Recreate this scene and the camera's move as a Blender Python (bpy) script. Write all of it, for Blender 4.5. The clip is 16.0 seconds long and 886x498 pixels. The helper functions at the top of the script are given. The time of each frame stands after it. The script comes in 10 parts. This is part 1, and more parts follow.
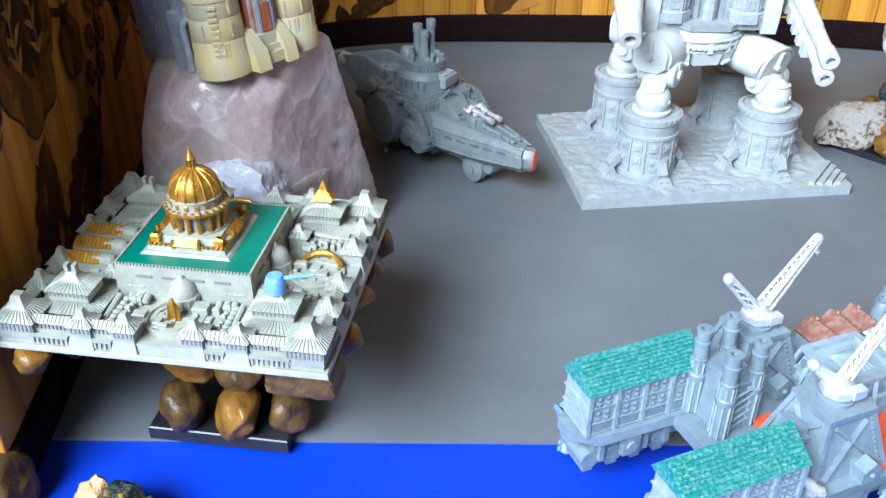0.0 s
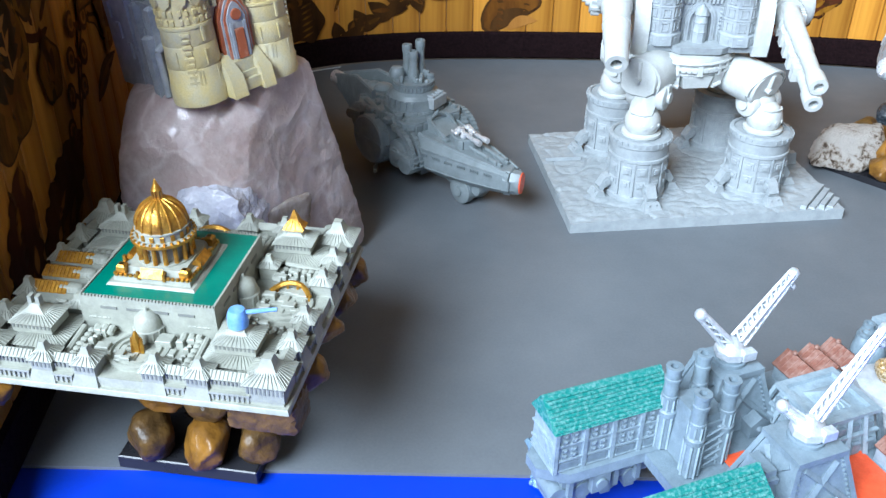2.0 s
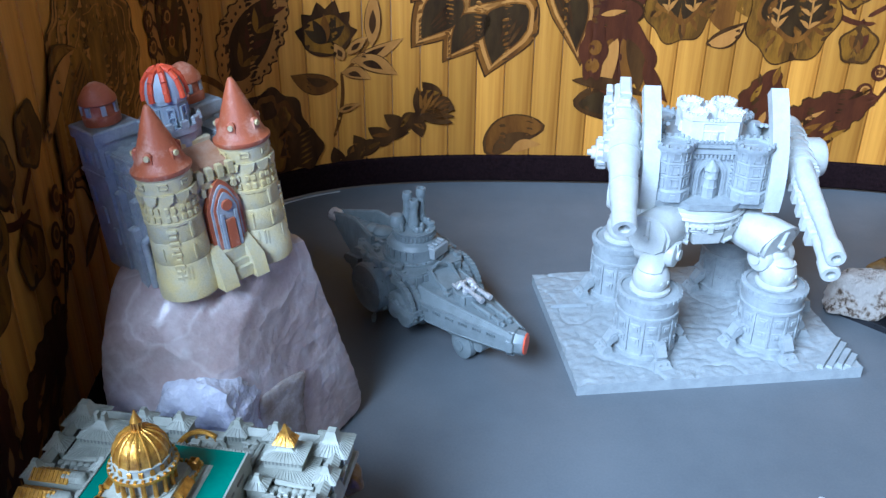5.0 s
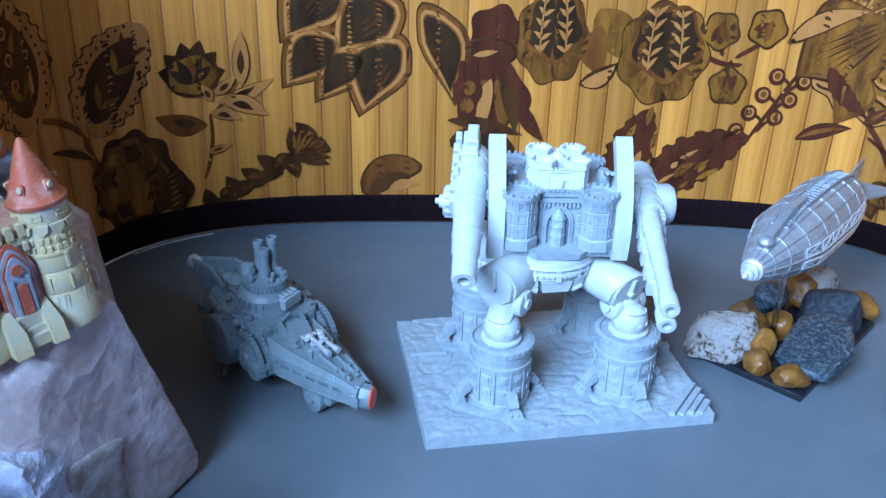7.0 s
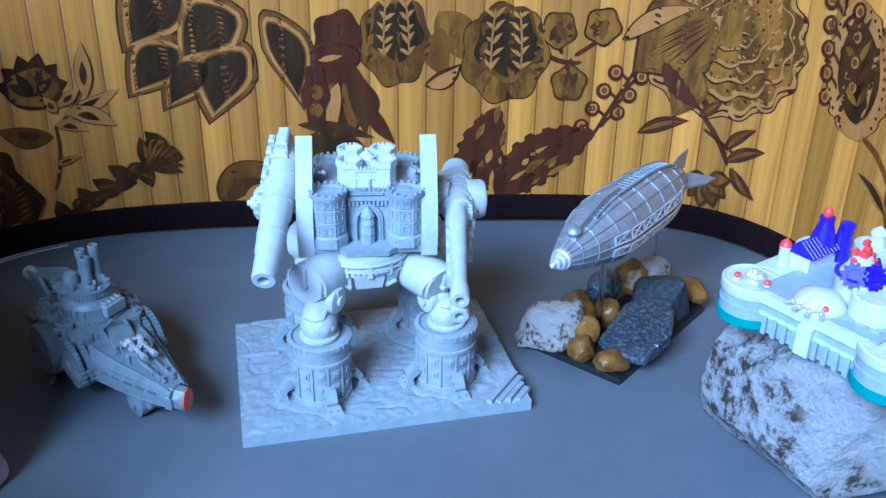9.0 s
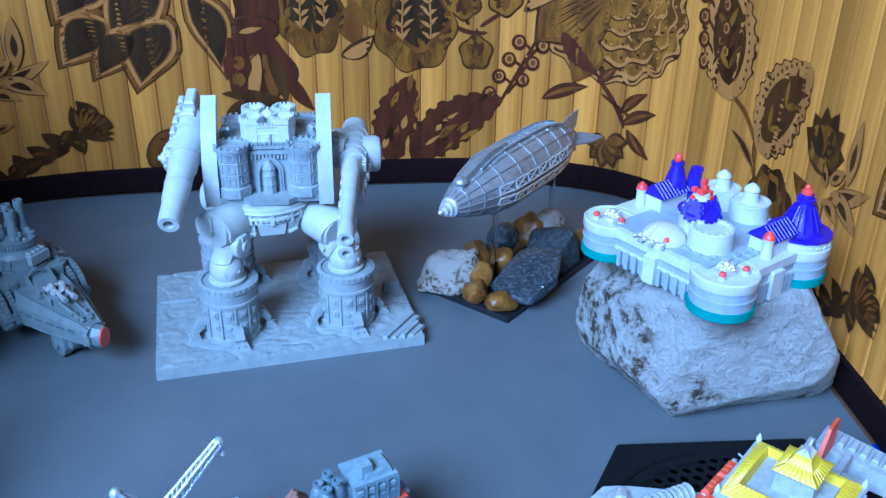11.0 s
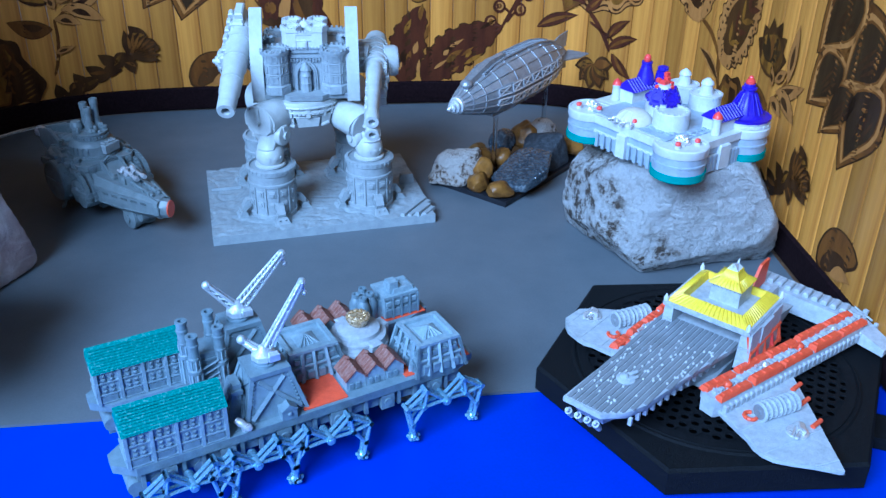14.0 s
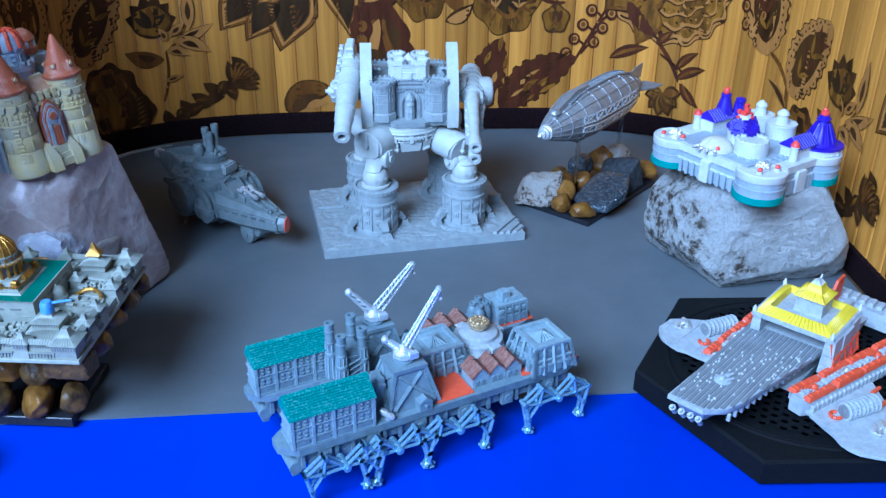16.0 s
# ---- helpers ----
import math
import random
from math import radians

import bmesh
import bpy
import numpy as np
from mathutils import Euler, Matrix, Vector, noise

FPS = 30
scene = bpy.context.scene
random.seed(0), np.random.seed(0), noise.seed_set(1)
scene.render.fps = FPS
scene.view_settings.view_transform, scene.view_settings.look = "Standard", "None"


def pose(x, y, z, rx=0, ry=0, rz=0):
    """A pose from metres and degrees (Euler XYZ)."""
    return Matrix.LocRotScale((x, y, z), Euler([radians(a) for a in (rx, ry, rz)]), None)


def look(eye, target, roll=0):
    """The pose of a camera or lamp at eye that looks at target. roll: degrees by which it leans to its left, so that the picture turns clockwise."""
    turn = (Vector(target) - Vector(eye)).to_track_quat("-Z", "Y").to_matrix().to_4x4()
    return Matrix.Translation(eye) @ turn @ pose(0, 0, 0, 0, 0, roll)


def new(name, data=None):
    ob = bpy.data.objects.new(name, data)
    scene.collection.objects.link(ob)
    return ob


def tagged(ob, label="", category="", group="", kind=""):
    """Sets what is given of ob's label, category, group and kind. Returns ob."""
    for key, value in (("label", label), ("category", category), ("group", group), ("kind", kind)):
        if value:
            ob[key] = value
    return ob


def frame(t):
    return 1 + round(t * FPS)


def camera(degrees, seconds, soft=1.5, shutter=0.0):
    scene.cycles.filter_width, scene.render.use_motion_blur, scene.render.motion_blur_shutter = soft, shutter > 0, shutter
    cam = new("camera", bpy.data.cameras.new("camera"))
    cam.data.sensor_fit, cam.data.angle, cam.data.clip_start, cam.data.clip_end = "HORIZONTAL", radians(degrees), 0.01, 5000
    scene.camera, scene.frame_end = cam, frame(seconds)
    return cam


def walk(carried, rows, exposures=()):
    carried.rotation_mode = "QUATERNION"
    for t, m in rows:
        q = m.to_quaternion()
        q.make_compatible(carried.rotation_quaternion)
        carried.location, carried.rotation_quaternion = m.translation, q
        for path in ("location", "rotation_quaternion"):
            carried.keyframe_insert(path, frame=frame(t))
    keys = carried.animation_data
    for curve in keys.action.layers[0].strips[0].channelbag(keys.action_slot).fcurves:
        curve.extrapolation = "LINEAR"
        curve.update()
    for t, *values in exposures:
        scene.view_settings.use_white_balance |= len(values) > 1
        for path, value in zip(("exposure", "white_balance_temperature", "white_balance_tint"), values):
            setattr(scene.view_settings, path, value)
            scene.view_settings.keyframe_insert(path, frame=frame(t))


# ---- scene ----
cam = camera(52.1, 16.0, soft=1.45)
METRES, EYE, TILT, LEAN, TURN = 0.450, 0.2182, -32.11, -0.67, 0.0
ROWS = [
    (0.0, 0.0, 0.0, 0.0, 0.0, 0.0, -0.0),
    (0.5, 0.0113, 0.002, -0.0103, 0.28, -0.34, -0.39),
    (1.0, 0.023, 0.0017, -0.0161, 0.58, -0.58, -0.95),
    (1.5, 0.0384, 0.0003, -0.0017, 0.63, -0.39, -0.52),
    (2.0, 0.0318, 0.0067, 0.0182, 0.98, 0.37, -0.42),
    (2.5, 0.0211, 0.0147, 0.0407, 1.38, 0.84, -0.44),
    (3.0, 0.0065, 0.0194, 0.0584, 1.77, 1.33, -0.34),
    (3.5, 0.0015, 0.0252, 0.0812, 1.59, 1.84, -0.44),
    (6.0, 0.0744, 0.0548, 0.1466, -0.23, 4.82, -0.39),
    (6.5, 0.1013, 0.0599, 0.155, -1.43, 4.95, -0.11),
    (7.0, 0.1326, 0.0578, 0.1605, -2.28, 5.2, 0.38),
    (7.5, 0.1689, 0.0543, 0.1593, -2.93, 5.5, 0.98),
    (8.0, 0.2051, 0.0444, 0.1559, -3.52, 5.58, 1.54),
    (8.5, 0.2496, 0.0357, 0.1481, -4.2, 5.62, 2.25),
    (9.0, 0.2806, 0.0273, 0.1452, -4.81, 5.54, 2.79),
    (9.5, 0.3069, 0.0107, 0.1392, -5.3, 5.46, 3.11),
    (12.0, 0.3703, -0.1327, 0.0324, -6.64, 3.83, 4.02),
    (12.5, 0.3693, -0.1619, 0.0054, -6.64, 3.3, 4.14),
    (13.0, 0.361, -0.1975, -0.0167, -6.68, 3.03, 4.15),
    (13.5, 0.3411, -0.2333, -0.0361, -6.61, 2.94, 3.67),
    (14.0, 0.3211, -0.2636, -0.0445, -6.22, 2.98, 3.64),
    (14.5, 0.2947, -0.2945, -0.047, -5.74, 3.46, 3.56),
    (15.0, 0.2684, -0.3201, -0.0494, -5.41, 3.85, 3.39),
    (15.5, 0.2435, -0.3415, -0.0533, -4.93, 4.03, 3.33),
    (16.0, 0.2164, -0.3627, -0.0536, -4.45, 4.39, 2.94),
]
EXPOSURES = [(0.0, -0.54, 5850, 9), (3.5, -0.68, 5450, 9), (6.0, -0.84, 4450, 9), (9.5, -1.15, 4050, 9), (12.0, -1.34, 3950, 8), (16.0, -1.35, 4280, 8)]
walk(cam, [(t, pose(0, 0, EYE, TILT, LEAN, TURN) @ pose(METRES * x, METRES * y, METRES * z, 90 + pitch, roll, yaw)) for t, x, y, z, yaw, pitch, roll in ROWS], EXPOSURES)

# ---- world and daylight ----
world = bpy.data.worlds.new("sky")
scene.world = world
world.use_nodes = True
wn = world.node_tree.nodes
sky = wn.new("ShaderNodeTexSky")
sky.sky_type, sky.sun_disc = "NISHITA", False
sky.sun_elevation, sky.sun_rotation = radians(40), radians(200)
wn["Background"].inputs["Strength"].default_value = 0.10
world.node_tree.links.new(sky.outputs["Color"], wn["Background"].inputs["Color"])


def area_lamp(name, eye, target, w, h, watts, colour):
    data = bpy.data.lights.new(name, "AREA")
    data.shape, data.size, data.size_y, data.energy, data.color = "RECTANGLE", w, h, watts, colour
    ob = new(name, data)
    ob.matrix_basis = look(eye, target)
    return ob


# daylight in the opening of the room's window, in front of the table and to its left
area_lamp("window_daylight", (-1.04, -1.25, 1.62), (0.25, 0.25, 0.05), 1.45, 1.05, 335, (0.84, 0.93, 1.0))


# ---- materials ----
def node_mat(name):
    m = bpy.data.materials.new(name)
    m.use_nodes = True
    return m, m.node_tree.nodes, m.node_tree.links, m.node_tree.nodes["Principled BSDF"]


def paint(name, col, col2=None, scale=250, rough=0.5, metal=0.0, bump=0.15, fine=1500, coat=0.0, mid=0.5, sharp=0.35, sss=0.0, stretch=None, rnd=0.0, spec=0.5):
    """A surface with a blotchy second colour, a fine grain in its relief and an uneven gloss."""
    m, n, l, b = node_mat(name)
    col2 = col2 or tuple(c * 0.72 for c in col)
    tc = n.new("ShaderNodeTexCoord")
    src = tc.outputs["Object"]
    if stretch:
        mp = n.new("ShaderNodeMapping")
        mp.inputs["Scale"].default_value = stretch
        l.new(src, mp.inputs["Vector"])
        src = mp.outputs["Vector"]
    big = n.new("ShaderNodeTexNoise")
    big.inputs["Scale"].default_value, big.inputs["Detail"].default_value, big.inputs["Roughness"].default_value = scale, 5, 0.62
    l.new(src, big.inputs["Vector"])
    small = n.new("ShaderNodeTexNoise")
    small.inputs["Scale"].default_value, small.inputs["Detail"].default_value = fine, 3
    l.new(src, small.inputs["Vector"])
    ramp = n.new("ShaderNodeMapRange")
    ramp.inputs["From Min"].default_value, ramp.inputs["From Max"].default_value = mid - sharp / 2, mid + sharp / 2
    l.new(big.outputs["Fac"], ramp.inputs["Value"])
    mix = n.new("ShaderNodeMix")
    mix.data_type = "RGBA"
    mix.inputs[6].default_value, mix.inputs[7].default_value = (*col, 1), (*col2, 1)
    l.new(ramp.outputs["Result"], mix.inputs[0])
    out = mix.outputs[2]
    hsv = n.new("ShaderNodeHueSaturation")
    val = n.new("ShaderNodeMapRange")
    val.inputs["To Min"].default_value, val.inputs["To Max"].default_value = 0.86, 1.12
    l.new(small.outputs["Fac"], val.inputs["Value"])
    vout = val.outputs["Result"]
    if rnd:
        info = n.new("ShaderNodeObjectInfo")
        rv = n.new("ShaderNodeMapRange")
        rv.inputs["To Min"].default_value, rv.inputs["To Max"].default_value = 1 - rnd, 1 + rnd
        l.new(info.outputs["Random"], rv.inputs["Value"])
        mul = n.new("ShaderNodeMath")
        mul.operation = "MULTIPLY"
        l.new(vout, mul.inputs[0]), l.new(rv.outputs["Result"], mul.inputs[1])
        vout = mul.outputs[0]
    l.new(vout, hsv.inputs["Value"]), l.new(out, hsv.inputs["Color"])
    l.new(hsv.outputs["Color"], b.inputs["Base Color"])
    rr = n.new("ShaderNodeMapRange")
    rr.inputs["To Min"].default_value, rr.inputs["To Max"].default_value = max(0.03, rough - 0.12), min(1, rough + 0.12)
    l.new(big.outputs["Fac"], rr.inputs["Value"]), l.new(rr.outputs["Result"], b.inputs["Roughness"])
    b.inputs["Metallic"].default_value = metal
    b.inputs["Coat Weight"].default_value = coat
    b.inputs["Specular IOR Level"].default_value = spec
    if sss:
        b.inputs["Subsurface Weight"].default_value = sss
        b.inputs["Subsurface Radius"].default_value = (0.012, 0.008, 0.008)
        b.inputs["Subsurface Scale"].default_value = 0.6
    if bump:
        add = n.new("ShaderNodeMath")
        add.operation = "ADD"
        l.new(big.outputs["Fac"], add.inputs[0]), l.new(small.outputs["Fac"], add.inputs[1])
        bp = n.new("ShaderNodeBump")
        bp.inputs["Strength"].default_value, bp.inputs["Distance"].default_value = bump, 0.0008
        l.new(add.outputs[0], bp.inputs["Height"]), l.new(bp.outputs["Normal"], b.inputs["Normal"])
    return m


GREY_SHEET = paint("grey_card", (0.136, 0.148, 0.158), (0.104, 0.116, 0.127), 22, 0.55, bump=0.08, fine=900, sharp=0.5)
BLUE_SHEET = paint("blue_card", (0.000, 0.034, 0.46), (0.000, 0.027, 0.40), 10, 0.55, bump=0.03, fine=700)
BAMBOO = paint("bamboo", (0.56, 0.262, 0.036), (0.34, 0.135, 0.016), 1.0, 0.34, bump=0.12, fine=4.0, stretch=(260, 260, 6), rnd=0.30, spec=0.28)
TAPE = paint("brown_tape", (0.015, 0.007, 0.008), (0.006, 0.003, 0.0035), 500, 0.85, bump=0.7, fine=1400, spec=0.06)
P_DARK = paint("print_dark_brown", (0.022, 0.009, 0.0035), (0.075, 0.032, 0.008), 90, 0.42, bump=0.04, spec=0.12, stretch=(1, 1, 0.25))
P_BROWN = paint("print_brown", (0.19, 0.074, 0.010), (0.085, 0.030, 0.006), 90, 0.42, bump=0.04, spec=0.12, stretch=(1, 1, 0.25))
P_OLIVE = paint("print_olive", (0.24, 0.105, 0.010), (0.085, 0.036, 0.006), 80, 0.42, bump=0.04, sharp=0.2, spec=0.12, stretch=(1, 1, 0.25))
P_TAN = paint("print_tan", (0.41, 0.185, 0.040), (0.30, 0.125, 0.024), 100, 0.42, bump=0.04, spec=0.12, stretch=(1, 1, 0.25))
P_SLATE = paint("print_slate", (0.046, 0.025, 0.008), (0.020, 0.010, 0.004), 100, 0.42, bump=0.04, spec=0.12, stretch=(1, 1, 0.25))
P_PLUM = paint("print_plum", (0.085, 0.025, 0.009), (0.042, 0.013, 0.006), 110, 0.42, bump=0.04, spec=0.12, stretch=(1, 1, 0.25))
WALL = paint("room_plaster", (0.24, 0.22, 0.19), (0.21, 0.19, 0.165), 3, 0.8, bump=0.05, fine=60)
TABLE = paint("table_wood", (0.20, 0.11, 0.05), (0.13, 0.07, 0.03), 8, 0.45, stretch=(1, 12, 12))

GREY_RESIN = paint("grey_resin", (0.345, 0.375, 0.385), (0.27, 0.295, 0.305), 180, 0.5, bump=0.22)
WHITE_RESIN = paint("white_resin", (0.54, 0.555, 0.53), (0.45, 0.465, 0.445), 180, 0.40, bump=0.10)
SHIP_GREY = paint("ship_grey", (0.215, 0.248, 0.255), (0.155, 0.180, 0.186), 160, 0.40, bump=0.22)
SILVER = paint("bright_silver", (0.88, 0.88, 0.88), (0.62, 0.62, 0.63), 500, 0.30, 0.6, bump=0.3)
ORANGE = paint("orange_paint", (0.75, 0.105, 0.035), (0.62, 0.075, 0.025), 300, 0.45)
CITY = paint("city_resin", (0.335, 0.342, 0.285), (0.255, 0.262, 0.220), 220, 0.5, bump=0.12)
# darker twin of the city resin: recess shade put into the colour
CITY_DARK = paint("city_recess_shade", (0.20, 0.205, 0.185), (0.15, 0.155, 0.14), 220, 0.55, bump=0.12)
GOLD = paint("gold_paint", (0.62, 0.335, 0.045), (0.30, 0.135, 0.020), 420, 0.34, 0.70, bump=0.25)
GREEN = paint("green_paint", (0.0, 0.155, 0.105), (0.0, 0.12, 0.085), 150, 0.38, bump=0.05)
BLUE_PAINT = paint("light_blue_paint", (0.10, 0.26, 0.62), (0.22, 0.38, 0.66), 400, 0.4)


def quartz_mat():
    """Cloudy rose quartz: milky veins, chipped facets and a wet gloss."""
    m, n, l, b = node_mat("rose_quartz")
    tc = n.new("ShaderNodeTexCoord")
    warp = n.new("ShaderNodeTexNoise")
    warp.inputs["Scale"].default_value, warp.inputs["Detail"].default_value = 30, 4
    l.new(tc.outputs["Object"], warp.inputs["Vector"])
    mixv = n.new("ShaderNodeMix")
    mixv.data_type = "VECTOR"
    mixv.inputs[0].default_value = 0.035
    l.new(tc.outputs["Object"], mixv.inputs[4]), l.new(warp.outputs["Color"], mixv.inputs[5])
    facet = n.new("ShaderNodeTexVoronoi")
    facet.feature = "F1"
    facet.inputs["Scale"].default_value = 70
    l.new(mixv.outputs[1], facet.inputs["Vector"])
    vein = n.new("ShaderNodeTexVoronoi")
    vein.feature = "DISTANCE_TO_EDGE"
    vein.inputs["Scale"].default_value = 42
    l.new(mixv.outputs[1], vein.inputs["Vector"])
    cloud = n.new("ShaderNodeTexNoise")
    cloud.inputs["Scale"].default_value, cloud.inputs["Detail"].default_value, cloud.inputs["Roughness"].default_value = 55, 8, 0.65
    l.new(tc.outputs["Object"], cloud.inputs["Vector"])
    ramp = n.new("ShaderNodeValToRGB")
    e = ramp.color_ramp.elements
    e[0].position, e[0].color = 0.33, (0.36, 0.27, 0.25, 1)
    e[1].position, e[1].color = 0.70, (0.68, 0.60, 0.585, 1)
    mid = ramp.color_ramp.elements.new(0.52)
    mid.color = (0.48, 0.385, 0.365, 1)
    l.new(cloud.outputs["Fac"], ramp.inputs["Fac"])
    vr = n.new("ShaderNodeMapRange")
    vr.inputs["From Max"].default_value, vr.inputs["To Min"].default_value, vr.inputs["To Max"].default_value = 0.06, 0.35, 0.0
    l.new(vein.outputs["Distance"], vr.inputs["Value"])
    mixc = n.new("ShaderNodeMix")
    mixc.data_type = "RGBA"
    l.new(vr.outputs["Result"], mixc.inputs[0]), l.new(ramp.outputs["Color"], mixc.inputs[6])
    mixc.inputs[7].default_value = (0.72, 0.66, 0.65, 1)
    l.new(mixc.outputs[2], b.inputs["Base Color"])
    b.inputs["Subsurface Weight"].default_value = 0.25
    b.inputs["Subsurface Radius"].default_value, b.inputs["Subsurface Scale"].default_value = (0.010, 0.007, 0.007), 0.5
    b.inputs["Roughness"].default_value, b.inputs["Coat Weight"].default_value = 0.30, 0.25
    add = n.new("ShaderNodeMath")
    add.operation = "MULTIPLY_ADD"
    add.inputs[1].default_value = 0.8
    l.new(facet.outputs["Distance"], add.inputs[0]), l.new(cloud.outputs["Fac"], add.inputs[2])
    bp = n.new("ShaderNodeBump")
    bp.inputs["Strength"].default_value, bp.inputs["Distance"].default_value = 0.8, 0.0022
    l.new(add.outputs[0], bp.inputs["Height"]), l.new(bp.outputs["Normal"], b.inputs["Normal"])
    return m


QUARTZ = quartz_mat()


def rock_mat(name, pale, mid_, dark, size=1.0, rind_and_shade=()):
    """Broken rock: pale faces, brown weathered patches, dark pits and streaks, deep relief."""
    m, n, l, b = node_mat(name)
    tc = n.new("ShaderNodeTexCoord")

    def tex(scale, detail, rough):
        t = n.new("ShaderNodeTexNoise")
        t.inputs["Scale"].default_value, t.inputs["Detail"].default_value, t.inputs["Roughness"].default_value = scale * size, detail, rough
        l.new(tc.outputs["Object"], t.inputs["Vector"])
        return t.outputs["Fac"]

    def span(src, lo, hi):
        r = n.new("ShaderNodeMapRange")
        r.inputs["From Min"].default_value, r.inputs["From Max"].default_value = lo, hi
        l.new(src, r.inputs["Value"])
        return r.outputs["Result"]

    def blend(fac, a, c):
        x = n.new("ShaderNodeMix")
        x.data_type = "RGBA"
        l.new(fac, x.inputs[0])
        for sock, v in ((x.inputs[6], a), (x.inputs[7], c)):
            if isinstance(v, tuple):
                sock.default_value = (*v, 1)
            else:
                l.new(v, sock)
        return x.outputs[2]

    def times(a, c):
        x = n.new("ShaderNodeMath")
        x.operation = "MULTIPLY"
        l.new(a, x.inputs[0])
        if isinstance(c, float):
            x.inputs[1].default_value = c
        else:
            l.new(c, x.inputs[1])
        return x.outputs[0]

    broad, middle, grain = tex(13, 5, 0.62), tex(115, 9, 0.76), tex(520, 5, 0.7)
    large = broad
    for centre, way, reach in rind_and_shade:   # broad patches lean to given sides: weathered skin, and shade put into colour
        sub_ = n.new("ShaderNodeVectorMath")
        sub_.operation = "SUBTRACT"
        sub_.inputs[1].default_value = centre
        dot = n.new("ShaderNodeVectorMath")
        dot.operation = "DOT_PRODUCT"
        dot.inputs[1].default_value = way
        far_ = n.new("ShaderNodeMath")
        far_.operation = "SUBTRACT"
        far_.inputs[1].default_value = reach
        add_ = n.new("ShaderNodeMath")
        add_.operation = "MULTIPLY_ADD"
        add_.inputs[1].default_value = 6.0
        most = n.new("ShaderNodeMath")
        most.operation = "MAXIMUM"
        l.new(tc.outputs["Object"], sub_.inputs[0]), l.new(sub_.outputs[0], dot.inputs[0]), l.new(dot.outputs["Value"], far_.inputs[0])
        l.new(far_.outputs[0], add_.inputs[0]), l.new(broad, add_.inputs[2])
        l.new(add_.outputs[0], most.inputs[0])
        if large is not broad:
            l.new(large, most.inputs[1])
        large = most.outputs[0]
    crack = n.new("ShaderNodeTexVoronoi")
    crack.inputs["Scale"].default_value = 150 * size
    l.new(tc.outputs["Object"], crack.inputs["Vector"])
    col = blend(span(grain, 0.35, 0.70), pale, tuple(v * 0.82 for v in pale))
    col = blend(times(span(middle, 0.40, 0.60), span(large, 0.47, 0.55)), col, mid_)
    pits = times(span(middle, 0.50, 0.57), span(large, 0.50, 0.57))
    col = blend(pits, col, dark)
    l.new(col, b.inputs["Base Color"])
    b.inputs["Roughness"].default_value = 0.6
    b.inputs["Specular IOR Level"].default_value = 0.4
    total = n.new("ShaderNodeMath")
    total.operation = "MULTIPLY_ADD"
    total.inputs[1].default_value = 0.45
    l.new(grain, total.inputs[0]), l.new(middle, total.inputs[2])
    deep = n.new("ShaderNodeMath")
    deep.operation = "MULTIPLY_ADD"
    deep.inputs[1].default_value = 0.35
    l.new(crack.outputs["Distance"], deep.inputs[0]), l.new(total.outputs[0], deep.inputs[2])
    bp = n.new("ShaderNodeBump")
    bp.inputs["Strength"].default_value, bp.inputs["Distance"].default_value = 1.0, 0.0070 / size
    l.new(deep.outputs[0], bp.inputs["Height"]), l.new(bp.outputs["Normal"], b.inputs["Normal"])
    return m


QUARTZ_WHITE = paint("white_quartz", (0.62, 0.62, 0.68), (0.50, 0.50, 0.58), 240, 0.25, bump=1.0, fine=420, coat=0.3)
STAIN = paint("brown_stain", (0.22, 0.17, 0.13), (0.44, 0.39, 0.37), 150, 0.7, bump=0.6)
CREAM = paint("castle_cream", (0.62, 0.50, 0.22), (0.50, 0.47, 0.34), 90, 0.5, bump=0.3, sharp=0.3, mid=0.54)
CASTLE_GREY = paint("castle_grey", (0.42, 0.44, 0.45), (0.28, 0.30, 0.32), 200, 0.5, bump=0.3, sharp=0.35)
BRICK_RED = paint("roof_red", (0.40, 0.105, 0.040), (0.58, 0.30, 0.20), 160, 0.5, bump=0.2, mid=0.60, sharp=0.2)
CLAY = paint("roof_clay", (0.40, 0.20, 0.10), (0.46, 0.30, 0.2), 260, 0.55, bump=0.2)
AIRSHIP = paint("airship_silver", (0.42, 0.43, 0.44), (0.30, 0.30, 0.31), 300, 0.36, 0.55, bump=0.3)
AIRSHIP_SKIN = paint("airship_skin", (0.42, 0.405, 0.40), (0.31, 0.30, 0.30), 300, 0.36, 0.45, bump=0.2)
PEBBLE = paint("brown_pebble", (0.27, 0.125, 0.018), (0.06, 0.026, 0.006), 80, 0.36, bump=0.6, fine=300, rnd=0.4, spec=0.35)
PEBBLE_DARK = paint("dark_pebble", (0.06, 0.034, 0.012), (0.20, 0.105, 0.025), 110, 0.42, bump=0.8, fine=300, rnd=0.3, mid=0.56, spec=0.3)
BLACK_ROCK = paint("black_rock", (0.026, 0.036, 0.048), (0.115, 0.130, 0.140), 480, 0.20, bump=1.0, fine=620, coat=0.5, mid=0.58, sharp=0.22)
SLATE = paint("dark_slate", (0.030, 0.034, 0.040), (0.075, 0.082, 0.090), 420, 0.55, bump=0.7, fine=700, mid=0.56, sharp=0.25, spec=0.3)
PALE_ROCK = rock_mat("pale_rock", (0.58, 0.53, 0.47), (0.32, 0.24, 0.17), (0.07, 0.042, 0.022), 3.2)
